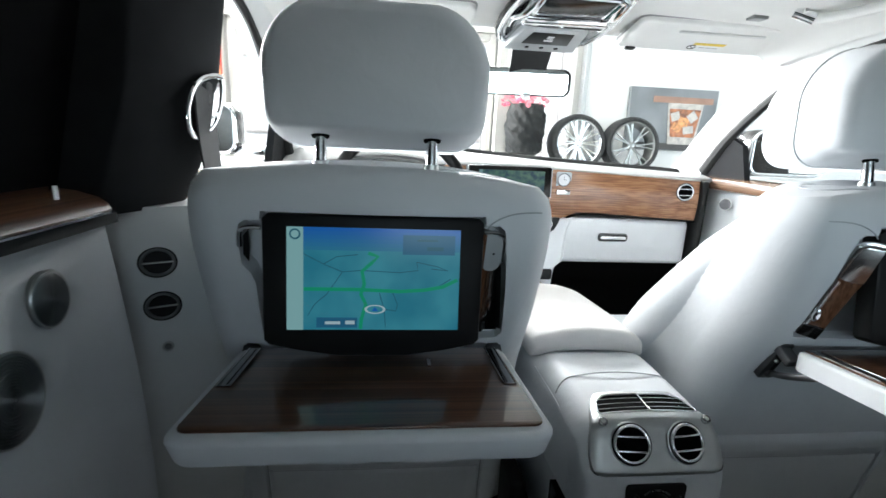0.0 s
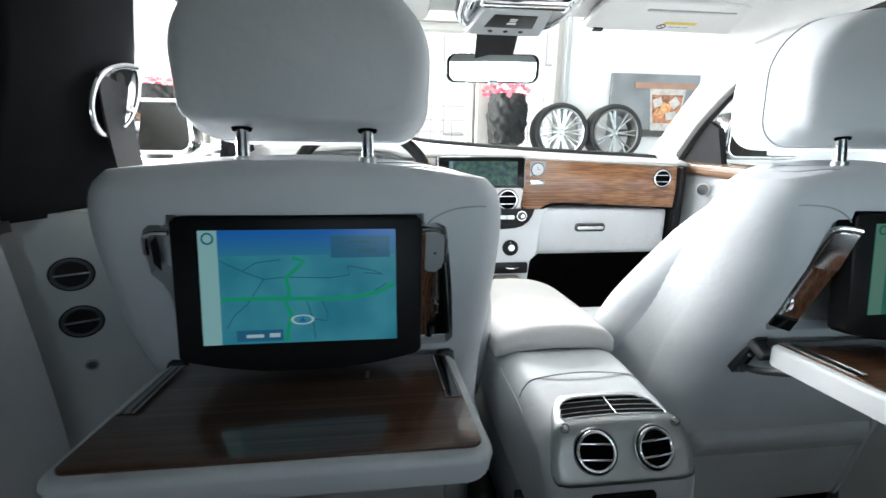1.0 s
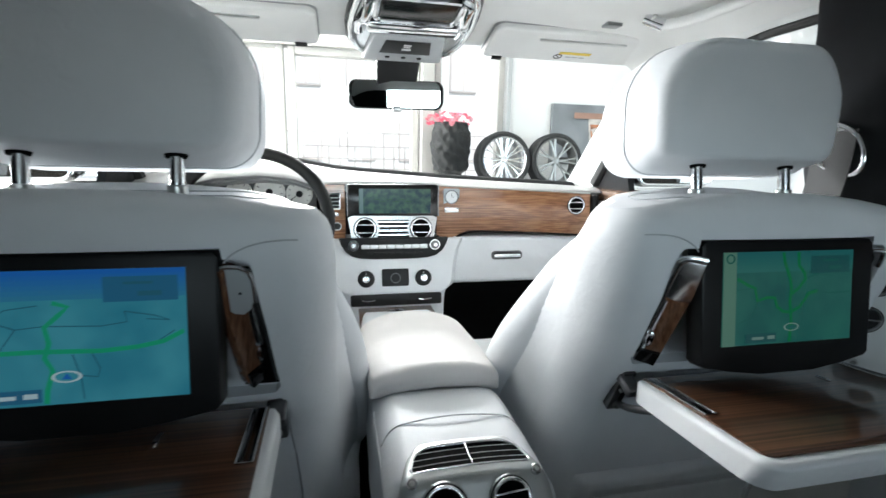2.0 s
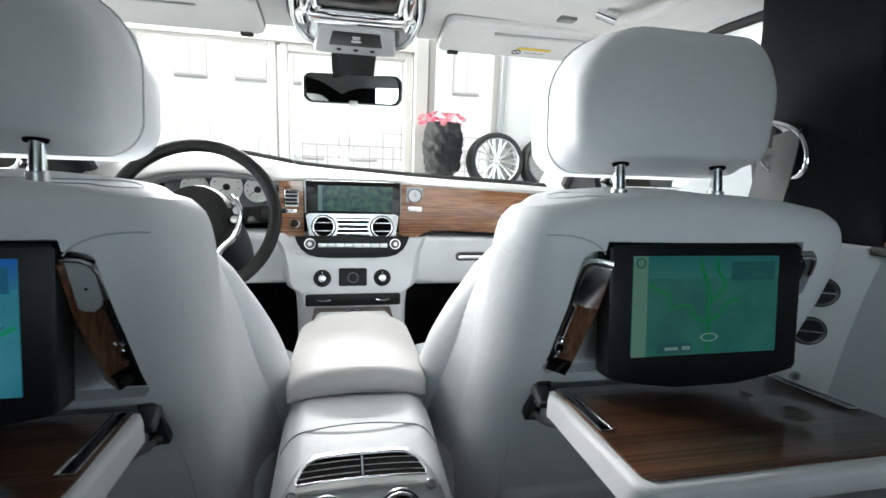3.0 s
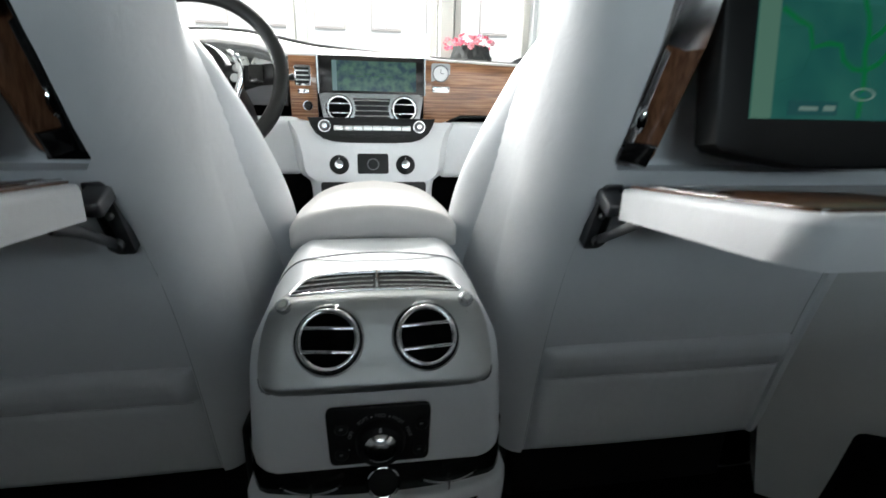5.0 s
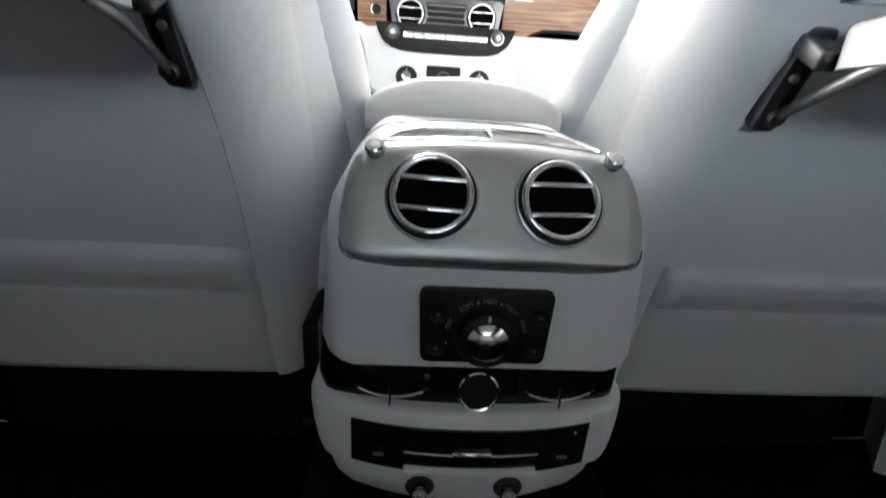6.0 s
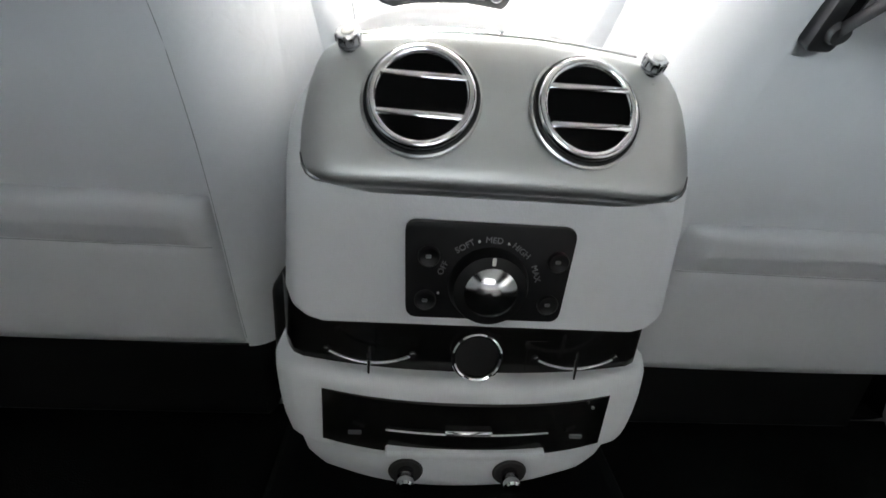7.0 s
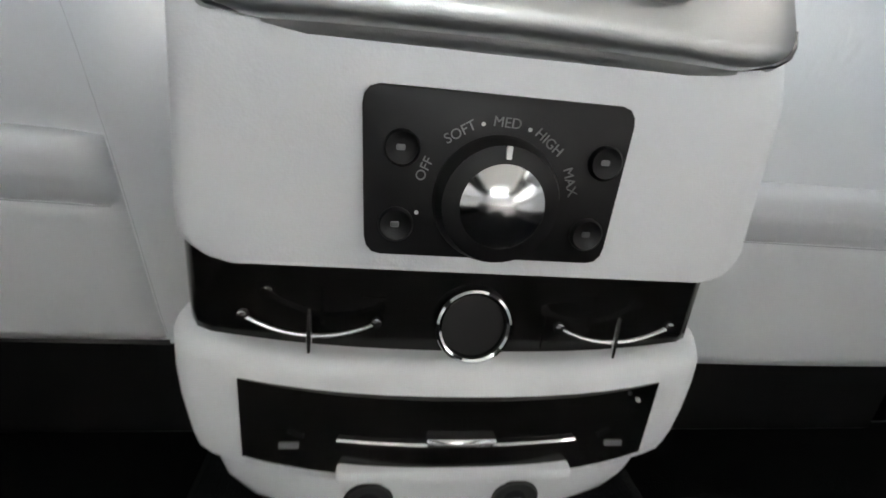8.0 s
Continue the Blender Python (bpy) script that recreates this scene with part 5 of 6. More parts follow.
    part("hook_bar", tube(bezier(mir([(0.715, 1.0, 1.385), (0.675, 1.0, 1.375), (0.668, 0.995, 1.355), (0.68, 0.985, 1.347), (0.69, 0.975, 1.36)]), 6), 0.004, 8), CHROME, hook)

ws_base = [(-0.71, 2.13, 1.10), (-0.4, 2.27, 1.11), (0, 2.33, 1.115), (0.4, 2.27, 1.11), (0.71, 2.13, 1.10)]
ws_top = [(-0.655, 1.66, 1.458), (-0.4, 1.70, 1.488), (0, 1.72, 1.496), (0.4, 1.70, 1.488), (0.655, 1.66, 1.458)]
la, lb = bezier(ws_base, 6), bezier(ws_top, 6)
ws = part("windscreen", sheet(lambda u, v: la[int(round(u * (len(la) - 1)))].lerp(lb[int(round(u * (len(lb) - 1)))], v), len(la) - 1, 6, (0, 0.004, 0.003)), GLASS, None, "clear windscreen", kind="structure", category="window", sharp=80)
ws.visible_shadow = False
part("roof_header", band([(x, y, z + 0.004) for x, y, z in ws_top], [(x * 1.0, 1.61, z + 0.012) for x, y, z in ws_top], (0, 0, 0.04), 3), PLASTIC_WHITE, None, "white roof header trim", kind="structure", category="trim", sharp=60)
part("roof_skin", box(-0.78, 0.78, -0.8, 1.72, 1.575, 1.60, 0.01, 2), RUBBER, None, "dark car roof", kind="structure", category="roof")
# cabin rear: unseen parcel shelf wall raised to shade low parts, back window above
part("cabin_back", box(-0.83, 0.83, -0.80, -0.75, 0.25, 1.16), LEATHER, None, "white cabin rear wall", kind="structure", category="wall")
# bench out of view, kept dark so that little light bounces forward
part("rear_bench", box(-0.70, 0.70, -0.74, -0.15, 0.335, 0.68, 0.05, 4), BENCH, None, "unseen rear bench, darkened to cut bounce light", kind="structure", category="bench")
for s in (-1, 1):
    side = "left" if s < 0 else "right"
    quarter = [(s * x, z) for x, z in [(0.83, 1.16), (0.83, 1.52), (0.40, 1.52), (0.40, 1.26)] + [(0.40 + 0.10 * (1 - math.cos(radians(a))), 1.26 - 0.10 * math.sin(radians(a))) for a in (15, 30, 45, 60, 75, 90)]]
    part("rear_quarter_" + side, plate(quarter[::s], 0.05, Matrix(((1, 0, 0, 0), (0, 0, 1, -0.75), (0, 1, 0, 0), (0, 0, 0, 1)))), DARK_FABRIC, None, "black cloth rear quarter beside the back window", kind="structure", category="wall")
    strip = thing("sill_strip", (s * 0.70, 1.2, 0.34), "slim bright metal sill strip on the carpet", "sill strip", "sill strips")
    part("strip_bar", box(s * 0.655 - 0.045, s * 0.655 + 0.045, 1.174, 1.184, 0.333, 0.342, 0.002, 2), PALE_CHROME, strip)

# ---- dashboard ----
dash = thing("dashboard", (0, 2.0, 0.8), "white leather dashboard with walnut fascia and chrome vents", "dashboard")
# white leather, darkened: the dash top's duller light is put into its colour
PAD_LEATHER = material("shaded_white_leather", (0.34, 0.34, 0.335), 0.5, vary=0.04, scale=10, grain=0.15, grain_scale=900, crease=0.15, crease_scale=30)
TOP = [(-0.74, 1.140), (-0.665, 1.155), (-0.518, 1.186), (-0.43, 1.190), (-0.351, 1.187), (-0.26, 1.172), (-0.179, 1.158), (-0.09, 1.150), (0.003, 1.144), (0.193, 1.132), (0.4, 1.123), (0.603, 1.115), (0.74, 1.108)]
LOW = [(-0.74, 1.10), (-0.60, 1.108), (-0.52, 1.130), (-0.40, 1.140), (-0.30, 1.132), (-0.24, 1.112), (-0.15, 1.117), (0.15, 1.117), (0.2, 1.104), (0.74, 1.096)]


def pad_fn(u, v):
    x = -0.735 + 1.47 * u
    top, low = lerp(TOP, x)[0], lerp(LOW, x)[0]
    bow = 0.16 * (x / 0.74) ** 2
    prof = [(0, 1.985, low - 0.016), (0.12, 1.935, low - 0.009), (0.2, 1.925, low - 0.003), (0.28, 1.93, low + 0.004), (0.6, 2.01, low + 0.6 * (top - low) + 0.006), (0.85, 2.085, top), (1.0, 2.12, top - 0.004)]
    y, z = lerp(prof, v)
    return (x, y - bow * 0.35, z)


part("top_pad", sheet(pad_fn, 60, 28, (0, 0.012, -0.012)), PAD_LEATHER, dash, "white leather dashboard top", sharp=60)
part("dash_seal", tube([(x, 2.125 - 0.056 * (x / 0.74) ** 2, lerp(TOP, x)[0] + 0.001) for x in [-0.72 + 0.03 * i for i in range(49)]], 0.0125, 8), RUBBER, dash, "black edge strip along the windscreen")
part("defroster_deck", sheet(lambda u, v: (-0.72 + 1.44 * u, 2.12 + (0.2 - 0.14 * (2 * u - 1) ** 2) * v - 0.05 * (2 * u - 1) ** 2, lerp(TOP, -0.72 + 1.44 * u)[0] - 0.012 - 0.02 * v), 40, 4, (0, 0, -0.02)), RUBBER, dash)


def face_y(x):
    return 1.905 - 0.035 * (x / 0.7) ** 2


# walnut fascia, passenger side, with a step up to the screen
def fascia_fn(u, v):
    x = 0.146 + 0.524 * u
    lo = lerp([(0.14, 0.955), (0.17, 0.939), (0.20, 0.940), (0.225, 0.954), (0.25, 0.964), (0.30, 0.966), (0.67, 0.952)], x)[0]
    hi = lerp([(0.14, 1.111), (0.3, 1.104), (0.67, 1.090)], x)[0]
    return (x, face_y(x) - 0.006 * math.sin(math.pi * v), lo + (hi - lo) * v)


fascia = part("wood_fascia", sheet(fascia_fn, 40, 8, (0, 0.02, 0)), WOOD, dash, "polished walnut fascia with horizontal grain", sharp=60)
part("fascia_edge", tube([Vector(fascia_fn(i / 40, 0)) + Vector((0, -0.002, -0.002)) for i in range(41)], 0.004, 8), GLOSS_BLACK, fascia)
part("fascia_lip", tube([Vector(fascia_fn(i / 40, 1)) + Vector((0, -0.001, 0.003)) for i in range(41)], 0.0025, 8), SATIN, fascia)


def left_fn(u, v):
    x = -0.215 + 0.07 * u
    lo = 0.952 - 0.012 * u
    return (x, face_y(x) - 0.004 * math.sin(math.pi * v), lo + (1.112 - lo) * v)


leftw = part("wood_fascia", sheet(left_fn, 10, 8, (0, 0.02, 0)), WOOD, dash, "walnut panel beside the steering wheel", sharp=60)
vm = facing((-0.180, 1.898, 1.062), (0, -1, 0))
part("small_vent", plate(rounded(0.021, 0.026, 0.005, 4), 0.006, vm @ Matrix.Translation((0, 0, 0.002)), 0.001), CHROME, leftw)
part("small_vent_core", plate(rounded(0.017, 0.0205, 0.004, 4), 0.004, vm @ Matrix.Translation((0, 0, 0.0035)), 0.0005), BLACK, leftw)
for k in range(3):
    part("small_vent_slat", moved(box(-0.0165, 0.0165, -0.0125 + 0.0115 * k, -0.010 + 0.0115 * k, 0.0035, 0.0055), vm), SATIN, leftw)
part("small_switch", plate(rounded(0.015, 0.006, 0.003, 3), 0.004, facing((-0.180, 1.897, 1.022), (0, -1, 0)), 0.001), CHROME, leftw)
part("start_button", lathe([(0, 0.005), (0.009, 0.005), (0.0105, 0.003), (0.0105, 0), (0, 0)], 24, facing((-0.170, 1.897, 0.985), (0, -1, 0))), GLOSS_BLACK, leftw)
part("start_ring", ring(0.0118, 0.0016, 28, 6, facing((-0.170, 1.896, 0.985), (0, -1, 0))), CHROME, leftw)

# clock and plaque
cm = facing((0.193, 1.9, 1.074), (0, -1, 0))
clock = part("clock_plate", plate(rounded(0.0265, 0.0395, 0.006, 4, 0, -0.010), 0.010, cm @ Matrix.Translation((0, 0, 0.002)), 0.001), GREY_TRIM, fascia, "bright metal analogue clock")
part("clock_face", lathe([(0, 0.0012), (0.0185, 0.001), (0.0195, 0.0025), (0.0208, 0.001), (0.0208, 0), (0, 0)], 32, cm @ Matrix.Translation((0, 0.003, 0.002))), WHITE_INK, clock)
part("clock_ring", ring(0.0212, 0.0016, 32, 8, cm @ Matrix.Translation((0, 0.003, 0.0035))), SMOKED, clock)
part("clock_hand", join(moved(box(-0.0006, 0.0006, 0, 0.012, 0.0035, 0.004), cm @ Matrix.Translation((0, 0.003, 0))), moved(box(0, 0.009, -0.0006, 0.0006, 0.0035, 0.004), cm @ Matrix.Translation((0, 0.003, 0)))), BLACK, clock)
part("plaque", plate(rounded(0.024, 0.0085, 0.004, 3), 0.006, cm @ Matrix.Translation((0, -0.039, 0.0075)), 0.001), KNOB_METAL, fascia, "small bright plaque")

# information screen
im = facing((0.004, 1.892, 1.066), (0, -1, 0.05))
scr = part("dash_screen", plate(rounded(0.1425, 0.05, 0.006, 4), 0.02, im, 0.002), GLOSS_BLACK, dash, "wide dashboard screen with a dim map")
DASH_MAP = glow_material("dash_map", (0.012, 0.05, 0.075), 0.6, (0.07, 0.17, 0.11), 55)
part("display", plate(rounded(0.113, 0.0385, 0.001, 1, 0.006, -0.002), 0.001, im @ Matrix.Translation((0, 0, 0.0012))), DASH_MAP, scr)
part("display_bar", plate(rounded(0.006, 0.0385, 0.001, 1, -0.1, -0.002), 0.001, im @ Matrix.Translation((0, 0, 0.0018))), glow_material("dash_bar", (0.12, 0.2, 0.2), 0.8), scr)
part("display_route", join(*[moved(box(-0.002 + 0.02 * k, 0.018 + 0.02 * k, -0.004 + 0.006 * (k % 2), -0.0025 + 0.006 * (k % 2), 0.0014, 0.0022), im) for k in range(-3, 3)]), glow_material("dash_route", (0.03, 0.16, 0.05), 0.4), scr)
for s in (-1, 1):
    part("screen_trim", tube([im @ Vector((s * 0.1435, -0.05 + 0.1 * k / 6, 0.001)) for k in range(7)], 0.0022, 6), BRIGHT_TRIM, scr)

# silver panel with two round vents and a slotted middle
vm = facing((0.002, 1.875, 0.979), (0, -1, 0.12))
sil = part("vent_panel", plate([(-0.137, 0.034), (-0.128, 0.037), (0.128, 0.037), (0.137, 0.034), (0.126, -0.031), (0.118, -0.038), (-0.118, -0.038), (-0.126, -0.031)], 0.02, vm, 0.003), BRIGHT_TRIM, dash, "satin metal panel with round vents")
for s in (-1, 1):
    round_vent(vm @ Vector((s * 0.0875, 0.0, 0.003)), vm.to_3x3() @ Vector((0, 0, 1)), 0.0335, sil)
mid = part("slot_vent", plate([(-0.05, 0.027), (0.05, 0.027), (0.043, 0.0), (0.05, -0.027), (-0.05, -0.027), (-0.043, 0.0)][::-1], 0.004, vm @ Matrix.Translation((0, 0, 0.002))), BLACK, sil, "slotted middle vent")
for k in range(4):
    part("slot_slat", moved(box(-0.047, 0.047, -0.021 + 0.0135 * k, -0.0175 + 0.0135 * k, 0.002, 0.0055, 0.0008, 1), vm), CHROME, mid)

# black lower control arc with white keys and two knobs
am = facing((0.002, 1.832, 0.922), (0, -1, 0.10))
arc = [(-0.168, 0.034), (0.168, 0.034), (0.162, 0.014), (0.150, -0.006), (0.13, -0.021), (0.105, -0.028), (0.06, -0.031), (-0.06, -0.031), (-0.105, -0.028), (-0.13, -0.021), (-0.150, -0.006), (-0.162, 0.014)]
keys = part("control_arc", plate(arc[::-1], 0.03, am, 0.002), BLACK, dash, "gloss black control strip with pale keys")
for k in range(8):
    part("key", plate(rounded(0.0122, 0.0065, 0.002, 3), 0.004, am @ Matrix.Translation((-0.0893 + 0.0255 * k, 0.0075, 0.003)), 0.001), SATIN, keys)
for k in range(8):
    part("small_key", plate(rounded(0.009, 0.003, 0.001, 2), 0.003, am @ Matrix.Translation((-0.077 + 0.022 * k, -0.0125, 0.0015)), 0.0005), BLACK, keys)
for s in (-1, 1):
    kn = part("control_knob", lathe([(0, 0.014), (0.0105, 0.0135), (0.0125, 0.011), (0.013, 0), (0, 0)], 28, am @ Matrix.Translation((s * 0.125, 0.012, 0.001))), SMOKED, keys, "dark rotary knob with chrome collar")
    part("knob_collar", ring(0.0148, 0.0022, 28, 6, am @ Matrix.Translation((s * 0.125, 0.012, 0.003))), CHROME, kn)
    part("knob_face", lathe([(0, 0.0008), (0.0058, 0.0006), (0.0064, -0.001), (0, -0.001)], 20, am @ Matrix.Translation((s * 0.125, 0.012, 0.0152))), KNOB_METAL, kn)

# white centre stack
rings = []
for z, w, y in ((0.60, 0.163, 1.80), (0.735, 0.165, 1.80), (0.775, 0.167, 1.796), (0.788, 0.171, 1.798), (0.797, 0.182, 1.80), (0.807, 0.196, 1.803), (0.825, 0.203, 1.807), (0.86, 0.208, 1.818), (0.89, 0.215, 1.832), (0.91, 0.222, 1.843), (0.925, 0.230, 1.852), (0.938, 0.240, 1.862), (0.945, 0.243, 1.866)):
    rings.append([(x, yy, z) for x, yy in [(-w, 1.99), (-w, y + 0.06), (-w + 0.008, y + 0.03), (-w + 0.025, y + 0.008)] + [(-0.12 + 0.03 * i, y) for i in range(9)] + [(w - 0.025, y + 0.008), (w - 0.008, y + 0.03), (w, y + 0.06), (w, 1.99)]])
stack = part("stack_body", loft(rings), LEATHER, dash, "white leather centre stack", sharp=45)
for s in (-1, 1):
    m = facing((s * 0.0875, 1.808, 0.835), (0, -1, 0.2))
    kn = part("climate_knob", lathe([(0, 0.002), (0.023, 0.002), (0.0255, 0.0005), (0.0255, -0.004), (0, -0.004)], 32, m @ Matrix.Translation((0, 0, 0.003))), BLACK, stack, "round climate control with chrome centre")
    part("knob_cap", lathe([(0, 0.016), (0.010, 0.015), (0.0118, 0.012), (0.0122, 0.002), (0, 0.002)], 28, m @ Matrix.Translation((0, 0, 0.003))), KNOB_METAL, kn)
    part("knob_mark", moved(box(-0.001, 0.001, 0.014, 0.019, 0.0045, 0.0058), m), WHITE_INK, kn)
m = facing((0.001, 1.808, 0.838), (0, -1, 0.2))
mp = part("mid_panel", plate(rounded(0.041, 0.0265, 0.005, 4), 0.004, m @ Matrix.Translation((0, 0, 0.003)), 0.001), BLACK, stack, "black panel with chrome-ringed socket")
part("mid_ring", ring(0.0145, 0.0016, 30, 6, m @ Matrix.Translation((0, -0.002, 0.004))), SMOKED, mp)
m = facing((0.003, 1.787, 0.7745), (0, -1, 0.04))
bar = part("lower_bar", plate(rounded(0.138, 0.0175, 0.006, 4), 0.006, m @ Matrix.Translation((0, 0, 0.004)), 0.001), BLACK, stack, "black strip with two levers")
for s in (-1, 1):
    part("bar_lever", tube(bezier([m @ Vector((s * 0.085 + x, -0.001 + 0.003 * (x / 0.02) ** 2, 0.008)) for x in (-0.02, -0.01, 0, 0.01, 0.02)], 4), 0.003, 8, flat=1.3), CHROME, bar)
tray = part("wood_tray", box(-0.112, 0.112, 1.62, 1.80, 0.735, 0.748, 0.004, 2), WOOD_DARK, stack, "dark walnut tray cover")
part("tray_badge", lathe([(0, 0.003), (0.02, 0.0025), (0.024, 0), (0, 0)], 24, Matrix.Translation((0.0, 1.755, 0.748)) @ Matrix.Diagonal((1.2, 0.55, 1, 1))), CHROME, tray)

# glove box and knee panels
glove = part("glove_box", box(0.190, 0.665, 1.885, 2.02, 0.79, 0.948, 0.018, 4), LEATHER, dash, "white leather glove box lid")
hm = facing((0.385, 1.884, 0.884), (0, -1, 0))
part("glove_handle", plate(rounded(0.054, 0.0145, 0.012, 6), 0.006, hm @ Matrix.Translation((0, 0, 0.005)), 0.003, 3), SMOKED, glove, "chrome glove box pull")
part("handle_bar", plate(rounded(0.047, 0.0062, 0.006, 5), 0.004, hm @ Matrix.Translation((0, -0.001, 0.0085)), 0.002, 3), CHROME, glove)
part("handle_well", plate(rounded(0.048, 0.0105, 0.009, 5), 0.001, hm @ Matrix.Translation((0, 0, 0.0054))), BLACK, glove)
part("knee_panel", box(-0.66, -0.190, 1.88, 2.02, 0.80, 0.955, 0.02, 4), LEATHER, dash)
part("dash_end", box(0.672, 0.694, 1.85, 2.0, 0.79, 1.092, 0.008, 3), BLACK, dash)
part("dash_end", box(-0.694, -0.672, 1.85, 2.0, 0.79, 1.092, 0.008, 3), BLACK, dash)
round_vent((0.620, face_y(0.62) - 0.008, 1.052), (-0.1, -1, 0), 0.029, dash)
tw = facing((0.714, 1.79, 1.024), (-0.75, -0.66, 0))
tweeter = part("door_tweeter", lathe([(0, 0.005), (0.012, 0.004), (0.018, 0.001), (0.018, -0.012), (0, -0.012)], 28, tw), SMOKED, dash, "small round dark metal tweeter grille")
part("tweeter_rim", ring(0.0185, 0.002, 28, 6, tw), SATIN, tweeter)
part("firewall", box(-0.8, 0.8, 2.15, 2.2, 0.0, 1.1), CARPET, None, "black carpeted footwell end", kind="structure", category="wall")
part("footwell_roof", box(-0.73, 0.73, 2.02, 2.15, 0.70, 0.80), CARPET, None, "black underside of the dashboard", kind="structure", category="wall")

# instruments
binn = part("instrument_face", sheet(lambda u, v: (-0.55 + 0.315 * u, 1.965 + 0.012 * v, 0.985 + (0.15 - 0.04 * (2 * u - 1) ** 4) * v), 16, 6, (0, 0.02, 0)), material("grey_instrument_plastic", (0.13, 0.135, 0.14), 0.45, vary=0.06), dash, "grey instrument face with pale dials")
DIAL = material("dial_face", (0.72, 0.72, 0.68), 0.5, vary=0.03, scale=60)
for x, z, r in ((-0.463, 1.080, 0.039), (-0.374, 1.086, 0.0455), (-0.285, 1.080, 0.039)):
    m = facing((x, 1.96, z), (0, -1, 0.06))
    d = part("gauge", lathe([(0, 0.0015), (r * 0.94, 0.0015), (r, 0.004), (r * 1.04, 0), (0, 0)], 40, m), DIAL, binn, "pale round gauge")
    for k in range(9):
        a = radians(-40 + 32.5 * k)
        part("gauge_tick", moved(box(r * 0.72, r * 0.86, -0.0009, 0.0009, 0.0016, 0.0024), m @ Matrix.Rotation(a, 4, "Z")), BLACK, d)
    part("gauge_needle", moved(box(-0.004, r * 0.8, -0.001, 0.001, 0.003, 0.004), m @ Matrix.Rotation(radians(215), 4, "Z")), RUBBER, d)
    part("gauge_hub", lathe([(0, 0.006), (0.009, 0.005), (0.0105, 0.0015), (0, 0.0015)], 20, m), BLACK, d)

# steering wheel
wheel = thing("steering_wheel", (-0.368, 1.62, 1.035), "black leather steering wheel with chrome spokes", "steering wheel")
wm = facing((-0.368, 1.615, 1.035), (0, -0.90, 0.38))
LEATHER_BLACK = material("black_leather", (0.010, 0.0098, 0.0095), 0.45, spec=0.3, vary=0.15, scale=20, grain=0.1, grain_scale=900)
part("wheel_rim", ring(0.181, 0.0155, 64, 14, wm), LEATHER_BLACK, wheel)
part("airbag_hub", lathe([(0, 0.012), (0.05, 0.010), (0.076, 0.0), (0.084, -0.02), (0.08, -0.06), (0, -0.06)], 40, wm @ Matrix.Translation((0, 0, 0.005))), LEATHER_BLACK, wheel)
part("hub_badge", ring(0.011, 0.0014, 24, 6, wm @ Matrix.Translation((0, 0.005, 0.0165))), CHROME, wheel)
for s in (-1, 1):
    spoke = part("spoke", tube(bezier([wm @ Vector((s * 0.07, 0.002, 0.0)), wm @ Vector((s * 0.12, 0.008, -0.008)), wm @ Vector((s * 0.175, 0.012, -0.002))], 6), 0.021, 10, flat=0.4), LEATHER_BLACK, wheel)
    part("spoke_trim", tube(bezier([wm @ Vector((s * x, y, z)) for x, y, z in ((0.078, 0.05, 0.012), (0.098, 0.028, 0.013), (0.104, -0.005, 0.013), (0.092, -0.05, 0.012), (0.062, -0.085, 0.01), (0.035, -0.15, 0.0))], 6), 0.005, 8, flat=1.6), CHROME, spoke, "curved chrome spoke trim")
    for k in range(3):
        part("wheel_key", lathe([(0, 0.004), (0.008, 0.003), (0.0095, 0), (0, 0)], 16, wm @ Matrix.Translation((s * (0.092 + 0.004 * (k == 1)), 0.036 - 0.022 * k, 0.013))), SATIN, spoke)
    part("key_pad", moved(box(s * 0.132 - 0.016, s * 0.132 + 0.016, -0.014, 0.026, 0.002, 0.010, 0.004, 2), wm), GLOSS_BLACK, spoke)
part("column_shroud", tube([wm @ Vector((0, -0.005, -0.05)), wm @ Vector((0, -0.02, -0.16)), wm @ Vector((0, -0.03, -0.30))], [0.088, 0.09, 0.08], 20), BLACK, wheel)
part("stalk", tube(bezier([wm @ Vector((0.06, 0.01, -0.09)), wm @ Vector((0.12, 0.03, -0.085)), wm @ Vector((0.195, 0.045, -0.08))], 6), [0.006] * 12 + [0.009], 8), BLACK, wheel)

# ---- overhead ----
over = thing("overhead_console", (0, 1.5, 1.46), "chrome-framed overhead console with dark display", "overhead console")


def over_pose(y, z, tilt):
    return facing((0.004, y, z), (0, -math.sin(radians(tilt)), -math.cos(radians(tilt))), (0, -1, 0))


om = over_pose(1.50, 1.485, 8)
shape = [(0.0, 0.152), (0.082, 0.150), (0.108, 0.137), (0.119, 0.10), (0.130, 0.03), (0.134, -0.03), (0.131, -0.10), (0.117, -0.155), (0.092, -0.185), (0.056, -0.198), (0.0, -0.2)]
shape = shape + [(-x, y) for x, y in shape[-2:0:-1]]
SHELL_METAL = material("dark_chrome", (0.40, 0.41, 0.42), 0.13, metal=1.0, vary=0.08, scale=40)
part("console_shell", plate(shape[::-1], 0.05, om @ Matrix.Translation((0, 0, 0.004)), 0.016, 5), SHELL_METAL, over, "polished dark metal surround")
part("chrome_wing", tube([om @ Vector((x * 0.985, y * 0.985, 0.003)) for x, y in shape], 0.007, 10, closed=True), CHROME, over)
for q in (-1, 1):
    rail = bezier([om @ Vector((q * x, y, z)) for x, y, z in ((0.076, 0.134, 0.010), (0.095, 0.118, 0.014), (0.099, 0.075, 0.018), (0.104, 0.035, 0.018), (0.114, 0.000, 0.010), (0.113, -0.050, 0.006))], 6)
    part("side_rail", tube(rail, 0.0075, 10, flat=1.5), CHROME, over, "curved chrome side rail")
